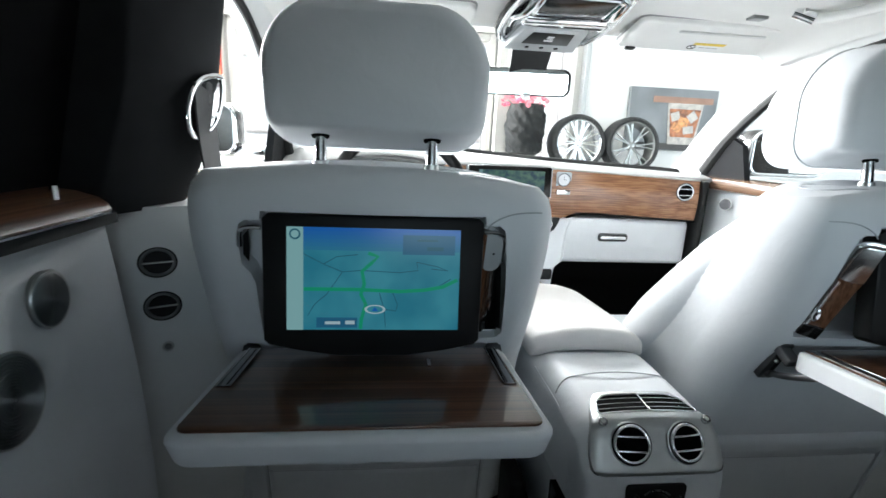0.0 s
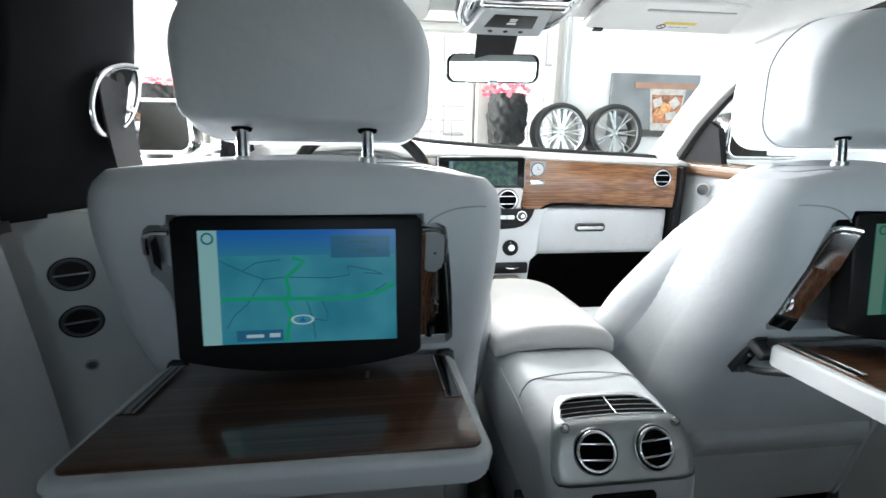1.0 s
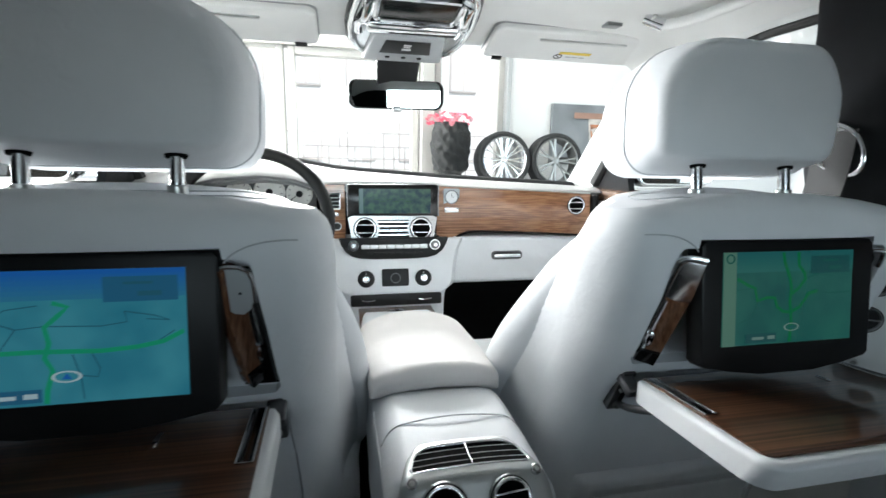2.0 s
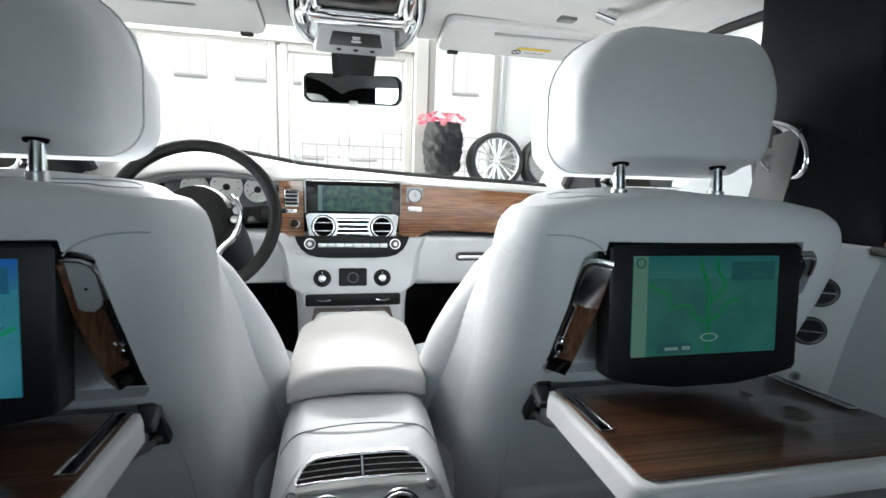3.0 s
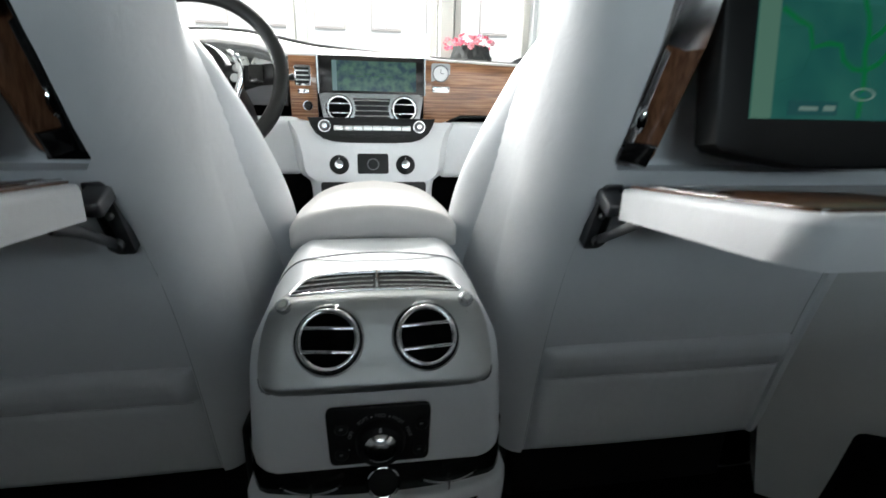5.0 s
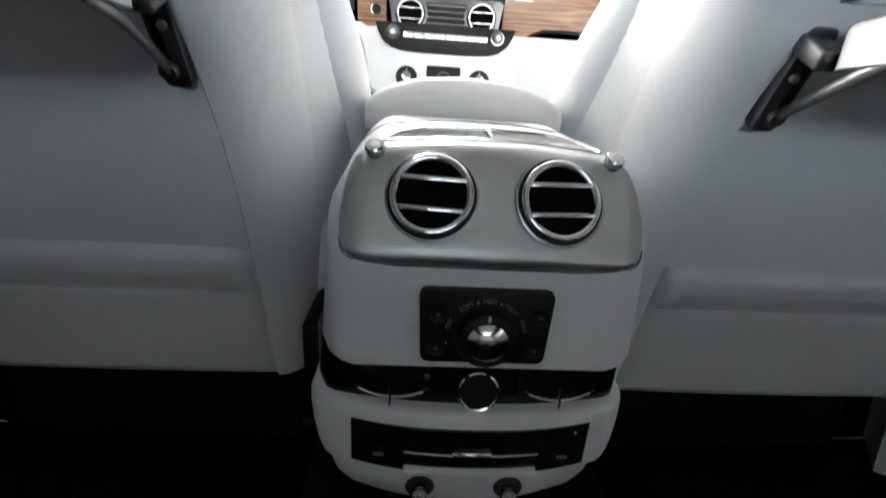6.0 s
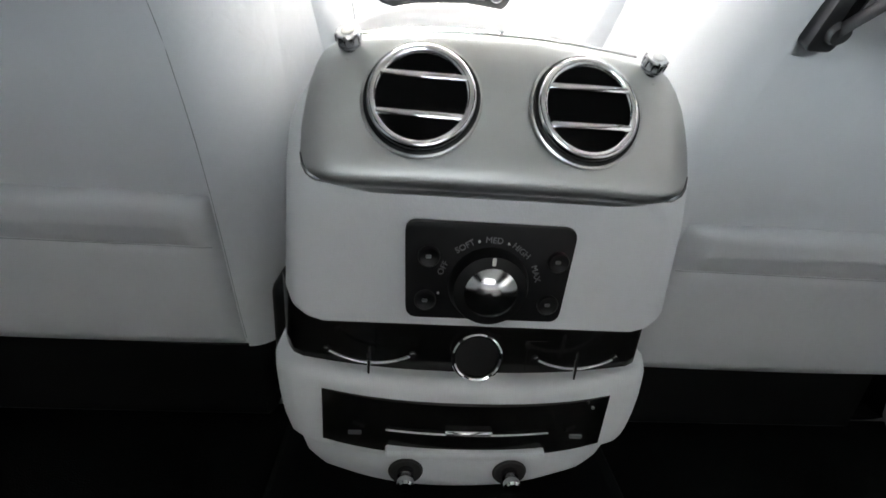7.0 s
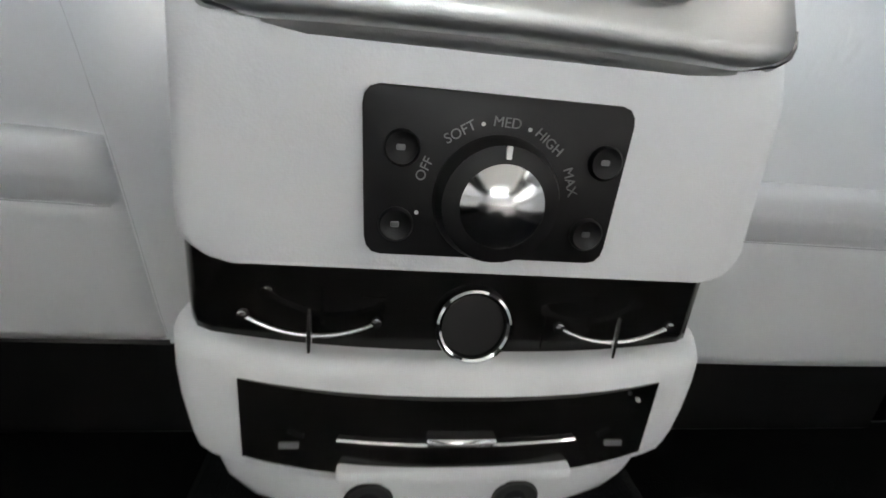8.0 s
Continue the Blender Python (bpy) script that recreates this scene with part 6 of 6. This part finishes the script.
part("shelf", moved(box(-0.101, 0.101, -0.014, 0.027, 0.0, 0.026, 0.010, 4), om), CHROME, over, "chrome shelf across the console")
part("shelf_slot", moved(box(0.000, 0.094, -0.005, 0.005, 0.0235, 0.0266, 0.002, 2), om), BLACK, over)
part("roof_display", plate(rounded(0.077, 0.042, 0.012, 5), 0.012, om @ Matrix.Translation((0, 0.081, 0.016)), 0.003), GLOSS_BLACK, over, "dark oblong display")
part("display_bezel", tube([om @ Vector((x, y + 0.083, 0.013)) for x, y in rounded(0.084, 0.049, 0.014, 5)], 0.007, 8, closed=True), CHROME, over)
part("shadow_gap", tube([om @ Vector((x * 1.04, y * 1.03, -0.006)) for x, y in shape], 0.006, 8, closed=True), GLOSS_BLACK, over)
pan = [(-0.100, -0.19), (-0.072, -0.20), (0.072, -0.20), (0.100, -0.19), (0.084, -0.052), (0.068, -0.036), (-0.068, -0.036), (-0.084, -0.052)]
sp = part("switch_plate", plate(pan, 0.02, om @ Matrix.Translation((0, 0, 0.0175)), 0.006, 3), GREY_TRIM, over, "grey switch plate")
part("switch_field", plate([(-0.062, -0.138), (0.062, -0.138), (0.052, -0.062), (-0.052, -0.062)], 0.004, om @ Matrix.Translation((0, 0, 0.0195)), 0.001), BLACK, sp)
part("switch_icon", join(moved(box(-0.009, 0.009, -0.086, -0.079, 0.0190, 0.0203), om), moved(box(-0.008, 0.008, -0.096, -0.091, 0.0190, 0.0203), om), moved(box(-0.011, 0.011, -0.113, -0.103, 0.0190, 0.0203), om)), WHITE_INK, sp)
for k in (-1, 0, 1):
    part("switch_key", lathe([(0, 0.003), (0.0055, 0.0025), (0.0065, 0), (0, 0)], 14, om @ Matrix.Translation((k * 0.04, -0.166, 0.0172))), BLACK, sp)

mirr = thing("rear_view_mirror", (0, 1.77, 1.37), "black-framed rear-view mirror on a black stem", "mirror")
mm = facing((-0.002, 1.762, 1.368), (-0.12, -1, -0.06))
part("mirror_frame", plate(rounded(0.132, 0.0385, 0.024, 7), 0.03, mm, 0.008, 4), GLOSS_BLACK, mirr)
part("mirror_glass", plate(rounded(0.121, 0.0345, 0.020, 7), 0.002, mm @ Matrix.Translation((0, 0, 0.0008))), MIRROR, mirr, "mirror glass")
part("mirror_knob", box(-0.012, 0.012, 1.755, 1.77, 1.322, 1.337, 0.004, 2), SATIN, mirr)
part("mirror_stem", loft([[(-0.058, 1.715, 1.487), (0.062, 1.715, 1.487), (0.062, 1.76, 1.487), (-0.058, 1.76, 1.487)], [(-0.054, 1.77, 1.385), (0.052, 1.77, 1.385), (0.052, 1.79, 1.39), (-0.054, 1.79, 1.39)]]), BLACK, mirr, "black sensor housing")

for s in (-1, 1):
    visor = thing("sun_visor", (s * 0.43, 1.57, 1.47), "pale sun visor folded up, with warning label" if s > 0 else "pale sun visor folded up", "sun visor", "sun visors")
    vm = facing((s * 0.43, 1.57, 1.471), (0, -0.22, -0.975), (0, -1, 0.22))
    part("visor_pad", plate(rounded(0.23, 0.073, 0.022, 6), 0.018, vm, 0.007, 4), HEADLINING, visor)
    part("visor_grip", plate(rounded(0.115, 0.0055, 0.005, 4, 0.0, 0.038), 0.004, vm @ Matrix.Translation((0, 0, 0.0035)), 0.0015), SATIN, visor, "slim metal mirror flap edge")
    part("visor_shadow_gap", tube([vm @ Vector((x, y, -0.016)) for x, y in rounded(0.2305, 0.0735, 0.022, 6)], 0.003, 6, closed=True), GREY_INK, visor)
    part("visor_clip", moved(box(-s * 0.19 - 0.014, -s * 0.19 + 0.014, -0.074, -0.062, -0.003, 0.006, 0.002, 1), vm), BLACK, visor)
    if s > 0:
        lab = part("warning_label", plate([(-0.05, -0.0520), (0.05, -0.0520), (0.05, -0.0140), (-0.05, -0.0140)], 0.0006, vm @ Matrix.Translation((0.0, 0, 0.0008))), WHITE_INK, visor, "white and yellow warning label")
        part("label_bar", plate([(-0.036, -0.0270), (0.05, -0.0270), (0.05, -0.0145), (-0.036, -0.0145)], 0.0006, vm @ Matrix.Translation((0.0, 0, 0.0014))), material("label_yellow", (0.75, 0.55, 0.05), 0.5, vary=0.04), lab)
        part("label_sign", ring(0.0105, 0.0012, 24, 6, vm @ Matrix.Translation((-0.033, -0.0395, 0.0014))), RUBBER, lab)
        part("label_sign_bar", moved(box(-0.01, 0.01, -0.0009, 0.0009, 0.0014, 0.0022), vm @ Matrix.Translation((-0.033, -0.0395, 0)) @ Matrix.Rotation(radians(-45), 4, "Z")), RUBBER, lab)
        part("label_text", join(*[plate([(-0.012 + 0.019 * k, -0.0410), (0.002 + 0.019 * k, -0.0410), (0.002 + 0.019 * k, -0.0375), (-0.012 + 0.019 * k, -0.0375)], 0.0004, vm @ Matrix.Translation((0.0, 0, 0.0018))) for k in range(3)]), GREY_INK, lab)
    clip = thing("roof_sensor", (s * 0.455, 1.52, 1.49), "small grey roof clip", "clip", "roof clips")
    part("clip_body", moved(box(-0.019, 0.019, -0.014, 0.014, -0.006, 0.008, 0.003, 2), Matrix.Translation((s * 0.455, 1.455, 1.502))), GUNMETAL, clip)
    grab = thing("grab_handle", (s * 0.53, 1.3, 1.5), "pale folded grab handle with chrome end", "handle", "grab handles")
    part("handle_bar", tube(bezier([(s * 0.505, 1.385, 1.50), (s * 0.53, 1.375, 1.486), (s * 0.55, 1.30, 1.482), (s * 0.56, 1.16, 1.485), (s * 0.555, 1.12, 1.50)], 6), 0.011, 10), HEADLINING, grab)
    part("handle_end", tube([(s * 0.497, 1.395, 1.502), (s * 0.528, 1.372, 1.484)], 0.0125, 10), CHROME, grab)

# ---- door mirrors outside the front windows ----
for s in (-1, 1):
    dm = thing("door_mirror", (s * 0.95, 1.98, 1.15), "dark door mirror with bright chrome cap", "mirror", "door mirrors")
    rings = []
    for y, w, h in ((1.93, 0.145, 0.072), (1.96, 0.155, 0.083), (2.02, 0.15, 0.08), (2.07, 0.115, 0.06), (2.09, 0.06, 0.03)):
        rings.append([(s * 1.035 + x, y, 1.195 + z) for x, z in rounded(w, h, h * 0.5, 5)])
    part("mirror_shell", loft(rings), GLOSS_BLACK, dm)
    part("mirror_rim", tube([(s * 1.035 + x, 1.932, 1.195 + z) for x, z in rounded(0.147, 0.074, 0.037, 5)], 0.006, 8, closed=True), CHROME, dm)
    part("mirror_pane", plate(rounded(0.138, 0.066, 0.033, 5), 0.003, facing((s * 1.035, 1.928, 1.195), (-s * 0.4, -1, -0.1))), MIRROR, dm)
    part("mirror_arm", box(s * 0.86 - 0.08, s * 0.86 + 0.08, 1.96, 2.02, 1.115, 1.145, 0.01, 2), CHROME, dm)

# ---- showroom round the car ----
WALL_PAINT = material("white_wall_paint", (0.80, 0.79, 0.77), 0.7, vary=0.03, scale=2, grain=0.1, grain_scale=90)
FRAME_PAINT = material("cream_window_paint", (0.40, 0.39, 0.365), 0.45, vary=0.04, scale=3)
TILE = material("pale_showroom_tile", (0.30, 0.30, 0.29), 0.25, vary=0.08, scale=3, coat=0.3)
GREY_FRAME = material("grey_window_metal", (0.42, 0.43, 0.43), 0.4, metal=0.4, vary=0.06)
part("ground", box(-30, 30, -20, 45, -0.2, 0.0), TILE, None, "pale polished showroom floor", kind="structure", category="floor")
part("showroom_ceiling", box(-6, 6, -6, 5.75, 3.2, 3.3), WALL_PAINT, None, "white showroom ceiling", kind="structure", category="ceiling")
# back wall left open for the added rear lamp; no window known there
part("wall_back_low", box(-6, 6, -6.1, -6, 0, 0.7), WALL_PAINT, None, "white wall below the opening added for the rear lamp", kind="structure", category="wall")
part("wall_back_high", box(-6, 6, -6.1, -6, 2.9, 3.2), WALL_PAINT, None, "white wall above the opening added for the rear lamp", kind="structure", category="wall")
part("wall_front_sill", box(-6, 1.62, 5.5, 5.72, 0, 0.92), WALL_PAINT, None, "white wall below the shop windows", kind="structure", category="wall")
part("wall_front_head", box(-6, 1.62, 5.5, 5.72, 2.95, 3.2), WALL_PAINT, None, "white wall above the shop windows", kind="structure", category="wall")
part("wall_front_pier", box(1.66, 6, 5.5, 5.72, 0, 3.2), WALL_PAINT, None, "white wall with the picture", kind="structure", category="wall")
part("display_ledge", box(-3.0, 4.2, 4.95, 5.5, 0.86, 0.925, 0.01, 2), WALL_PAINT, None, "white display ledge below the windows", kind="structure", category="ledge")


def shop_window(n, x0, x1, z0, z1, bars):
    w = thing("window_%d" % n, ((x0 + x1) / 2, 5.6, z0), "tall cream-framed shop window", "window", kind="structure")
    for a, b, c, d in ((x0, x0 + 0.07, z0, z1), (x1 - 0.07, x1, z0, z1), (x0 + 0.07, x1 - 0.07, z0, z0 + 0.07), (x0 + 0.07, x1 - 0.07, z1 - 0.08, z1)):
        part("window_frame", box(a, b, 5.54, 5.66, c, d, 0.008, 1), FRAME_PAINT, w)
    for x in bars:
        part("window_bar", box(x - 0.02, x + 0.02, 5.55, 5.65, z0 + 0.07, z1 - 0.08, 0.005, 1), FRAME_PAINT, w)
    p = part("pane", box(x0 + 0.07, x1 - 0.07, 5.596, 5.604, z0 + 0.07, z1 - 0.08), GLASS, w)
    p.visible_shadow = False
    return w


shop_window(1, -2.06, -0.70, 0.92, 2.34, [])
shop_window(2, -0.66, 0.66, 0.92, 2.30, [])
shop_window(3, 0.84, 1.62, 0.92, 2.95, [])
shop_window(4, -5.9, -2.42, 0.92, 2.95, [-4.2])
part("transom_wall", box(-2.12, 0.70, 5.5, 5.70, 2.30, 2.44), FRAME_PAINT, None, "cream rail above the windows", kind="structure", category="wall")
part("window_pier", box(0.68, 0.82, 5.44, 5.70, 0.92, 2.95, 0.01, 1), FRAME_PAINT, None, "cream window pier", kind="structure", category="wall")
part("window_pier", box(-2.40, -2.10, 5.40, 5.70, 0.92, 2.95, 0.01, 1), FRAME_PAINT, None, "cream window pier", kind="structure", category="wall")
part("window_post", box(1.615, 1.665, 5.44, 5.62, 0.92, 2.95, 0.006, 1), GREY_FRAME, None, "grey metal window post", kind="structure", category="trim")
for side, s in (("left", -1), ("right", 1)):
    part("wall_%s_low" % side, box(s * 6.05 - 0.05, s * 6.05 + 0.05, -6, 5.7, 0, 0.6), WALL_PAINT, None, "white showroom side wall", kind="structure", category="wall")
    part("wall_%s_high" % side, box(s * 6.05 - 0.05, s * 6.05 + 0.05, -6, 5.7, 2.9, 3.2), WALL_PAINT, None, "white showroom side wall", kind="structure", category="wall")

RED = material("red_enamel", (0.62, 0.05, 0.03), 0.35, vary=0.08, scale=10)
ext = thing("red_banner", (-2.12, 5.36, 1.5), "narrow red banner on the window pier", "banner")
part("banner_cloth", box(-2.18, -2.075, 5.36, 5.395, 1.53, 2.0, 0.006, 2), RED, ext)
part("banner_stripe", box(-2.115, -2.085, 5.354, 5.362, 1.66, 1.97), material("orange_stripe", (0.75, 0.3, 0.12), 0.5, vary=0.1), ext)
part("banner_print", box(-2.13, -2.09, 5.354, 5.362, 1.57, 1.64), WHITE_INK, ext)

# picture on the wall: a tumbler with a cigar across it
pic = thing("wall_picture", (2.68, 5.47, 1.2), "large picture of an amber drink in a tumbler with cigar", "picture")
SLATE = material("slate_print", (0.19, 0.20, 0.21), 0.5, vary=0.35, scale=2.5)
part("canvas", box(2.16, 3.18, 5.44, 5.495, 1.19, 1.855, 0.005, 1), SLATE, pic)
AMBER = material("amber_print", (0.34, 0.12, 0.045), 0.4, vary=0.7, scale=22)
PALE = material("pale_glass_print", (0.5, 0.46, 0.42), 0.4, vary=0.3, scale=16)
part("print_tumbler", plate([(2.60, 1.70), (3.02, 1.70), (2.97, 1.26), (2.65, 1.26)][::-1], 0.004, Matrix(((1, 0, 0, 0), (0, 0, 1, 5.437), (0, 1, 0, 0), (0, 0, 0, 1)))), PALE, pic)
part("print_drink", plate([(2.625, 1.64), (2.995, 1.64), (2.95, 1.34), (2.67, 1.34)][::-1], 0.004, Matrix(((1, 0, 0, 0), (0, 0, 1, 5.432), (0, 1, 0, 0), (0, 0, 0, 1)))), AMBER, pic)
GOLD = material("golden_print", (0.62, 0.27, 0.09), 0.4, vary=0.5, scale=30)
on_wall = lambda y: Matrix(((1, 0, 0, 0), (0, 0, 1, y), (0, 1, 0, 0), (0, 0, 0, 1)))
for k, (x, z, w, h, a) in enumerate(((2.70, 1.56, 0.05, 0.045, 20), (2.80, 1.50, 0.06, 0.05, -15), (2.90, 1.56, 0.05, 0.05, 40), (2.73, 1.44, 0.055, 0.04, -30), (2.87, 1.42, 0.06, 0.04, 10))):
    c, q = math.cos(radians(a)), math.sin(radians(a))
    part("print_ice", plate([(x + c * u * w - q * v * h, z + q * u * w + c * v * h) for u, v in ((-1, -1), (1, -1), (1, 1), (-1, 1))][::-1], 0.002, on_wall(5.4285 - 0.0006 * k)), GOLD if k % 2 else PALE, pic)
part("print_rim", plate([(2.60, 1.70), (3.02, 1.70), (3.012, 1.672), (2.608, 1.672)][::-1], 0.002, on_wall(5.4275)), PALE, pic)
part("print_base", plate([(2.64, 1.335), (2.975, 1.335), (2.965, 1.27), (2.652, 1.27)][::-1], 0.002, on_wall(5.4275)), PALE, pic)
part("print_cigar", box(2.42, 3.12, 5.4245, 5.4285, 1.70, 1.765), material("cigar_print", (0.36, 0.2, 0.14), 0.5, vary=0.15, scale=10), pic)
part("print_table", box(2.2, 3.15, 5.4335, 5.4375, 1.20, 1.27), material("dark_print", (0.05, 0.045, 0.04), 0.5, vary=0.3, scale=8), pic)


def display_wheel(x, label, finish, r=0.295, spokes=10):
    w = thing("alloy_wheel", (x, 5.2, 0.925), label, "wheel", "display wheels")
    m = facing((x, 5.2, 0.925 + r), (0, -1, 0.10))
    part("tyre", lathe([(r * 0.80, 0.07), (r * 0.90, 0.085), (r * 0.97, 0.075), (r, 0.04), (r, -0.08), (r * 0.95, -0.11), (r * 0.80, -0.10), (r * 0.79, 0.0), (r * 0.80, 0.07)], 56, m), RUBBER, w)
    rim = part("rim", lathe([(r * 0.79, -0.10), (r * 0.815, -0.08), (r * 0.80, 0.06), (r * 0.825, 0.072), (r * 0.80, 0.082), (r * 0.765, 0.075), (r * 0.74, 0.03), (r * 0.73, -0.06), (r * 0.75, -0.10), (r * 0.79, -0.10)], 56, m), finish, w)
    hub = part("hub", lathe([(0, 0.052), (r * 0.10, 0.05), (r * 0.15, 0.042), (r * 0.18, 0.02), (r * 0.17, -0.02), (0, -0.02)], 28, m), finish, rim)
    for k in range(spokes):
        a = 2 * math.pi * k / spokes
        for d in (-0.075, 0.075):
            p0, p1 = a + d * 0.6, a + d * 2.2
            part("spoke", tube([m @ Vector((r * q * math.cos(p0 + (p1 - p0) * q), r * q * math.sin(p0 + (p1 - p0) * q), 0.04 + 0.02 * q)) for q in (0.12, 0.35, 0.55, 0.78)], [0.011, 0.0085, 0.0085, 0.011], 6, flat=1.6), finish, rim)
    return w


POLISHED = material("polished_alloy", (0.78, 0.79, 0.8), 0.2, metal=1.0, vary=0.05)
GREY_ALLOY = material("grey_alloy", (0.34, 0.34, 0.33), 0.3, metal=1.0, vary=0.1)
display_wheel(1.51, "bright polished multi-spoke alloy wheel with black tyre", POLISHED)
display_wheel(2.10, "grey multi-spoke alloy wheel with black tyre", GREY_ALLOY, spokes=7)

# planters with pink flowers
POT = material("black_basalt", (0.012, 0.013, 0.013), 0.6, vary=0.4, scale=18, spec=0.3)
FLOWER = [material("pink_petal", (0.62, 0.06, 0.12), 0.6, vary=0.3, scale=60), material("pale_petal", (0.62, 0.2, 0.24), 0.6, vary=0.2, scale=60)]
rng = random.Random(4)


def planter(px, label):
    pl = thing("flower_planter", (px, 5.2, 0.925), label, "planter", "flower planters")
    rings = []
    for k in range(41):
        t = k / 40
        r = lerp([(0, 0.12), (0.24, 0.12), (0.26, 0.165), (0.6, 0.2), (0.85, 0.192), (1.0, 0.16)], t)[0]
        row = []
        for i in range(72):
            a = 2 * math.pi * i / 72
            d = (0.016 * noise.noise((math.cos(a) * 5, math.sin(a) * 5, t * 11 + px)) + 0.010 * math.sin(9 * a + 30 * t + 2 * noise.noise((a, t * 4, 0)))) * (1 if t > 0.26 else 0)
            row.append((px + (r + d) * math.cos(a), 5.2 + (r + d) * math.sin(a), 0.925 + 0.66 * t))
        rings.append(row)
    part("urn", loft(rings), POT, pl, sharp=25)
    for k in range(60):
        a, rr = rng.uniform(0, 6.28), 0.22 * math.sqrt(rng.random())
        c = Vector((px - 0.03 + rr * math.cos(a) * 1.1, 5.2 + rr * math.sin(a), 1.575 + 0.10 * rng.random() - 0.35 * max(0, rr - 0.14)))
        bms = []
        tilt = Euler((rng.uniform(-0.9, 0.9), rng.uniform(-0.9, 0.9), rng.uniform(0, 6))).to_matrix().to_4x4()
        for q in range(5):
            pm = Matrix.Translation(c) @ tilt @ Matrix.Rotation(2 * math.pi * q / 5, 4, "Z")
            bms.append(plate([(0.003, 0), (0.016, 0.010), (0.03, 0.004), (0.03, -0.005), (0.015, -0.010)], 0.002, pm @ Matrix.Rotation(radians(-20), 4, "Y")))
        part("flower", join(*bms), FLOWER[k % 2], pl)
    return pl


planter(0.945, "dark textured urn planted with pink flowers, beside the wheels")
planter(-2.42, "dark textured urn planted with pink flowers, before the pier")

# street outside: pale buildings with windows
STUCCO = material("pale_stucco", (0.80, 0.79, 0.77), 0.8, vary=0.05, scale=0.6)
HOUSE_TRIM = material("pinkish_house_trim", (0.66, 0.60, 0.57), 0.6, vary=0.06)
PANE = material("street_window_glass", (0.74, 0.74, 0.73), 0.5, vary=0.12, scale=1)
house = thing("apartment_building", (0, 22, 0), "pale stucco building across the street with rows of windows", "building")
part("wall", box(-18, 16, 22, 30, 0, 14), STUCCO, house)
for fl in range(4):
    for k in range(14):
        x = -16 + 2.3 * k
        z = 1.2 + 3.1 * fl
        w = part("window", box(x, x + 1.25, 21.9, 22.05, z, z + 1.7, 0.02, 1), HOUSE_TRIM, house)
        part("pane", box(x + 0.08, x + 0.58, 21.87, 21.91, z + 0.08, z + 1.62), PANE, w)
        part("pane", box(x + 0.67, x + 1.17, 21.87, 21.91, z + 0.08, z + 1.62), PANE, w)
RAIL = material("brown_railing_paint", (0.46, 0.42, 0.39), 0.6, vary=0.15)
fence = thing("street_fence", (0, 12, 0), "brown street railing with posts", "fence")
for k in range(18):
    part("fence_post", box(-2 + 0.31 * k + 0.06 * math.sin(5 * k), -1.97 + 0.31 * k + 0.06 * math.sin(5 * k), 12, 12.03, 0, 1.5 + 0.35 * (k % 3 == 0)), RAIL, fence)
for z in (0.98, 1.22, 1.5, 1.82):
    part("fence_rail", box(-2, 3.4, 12.0, 12.03, z, z + 0.03), RAIL, fence)
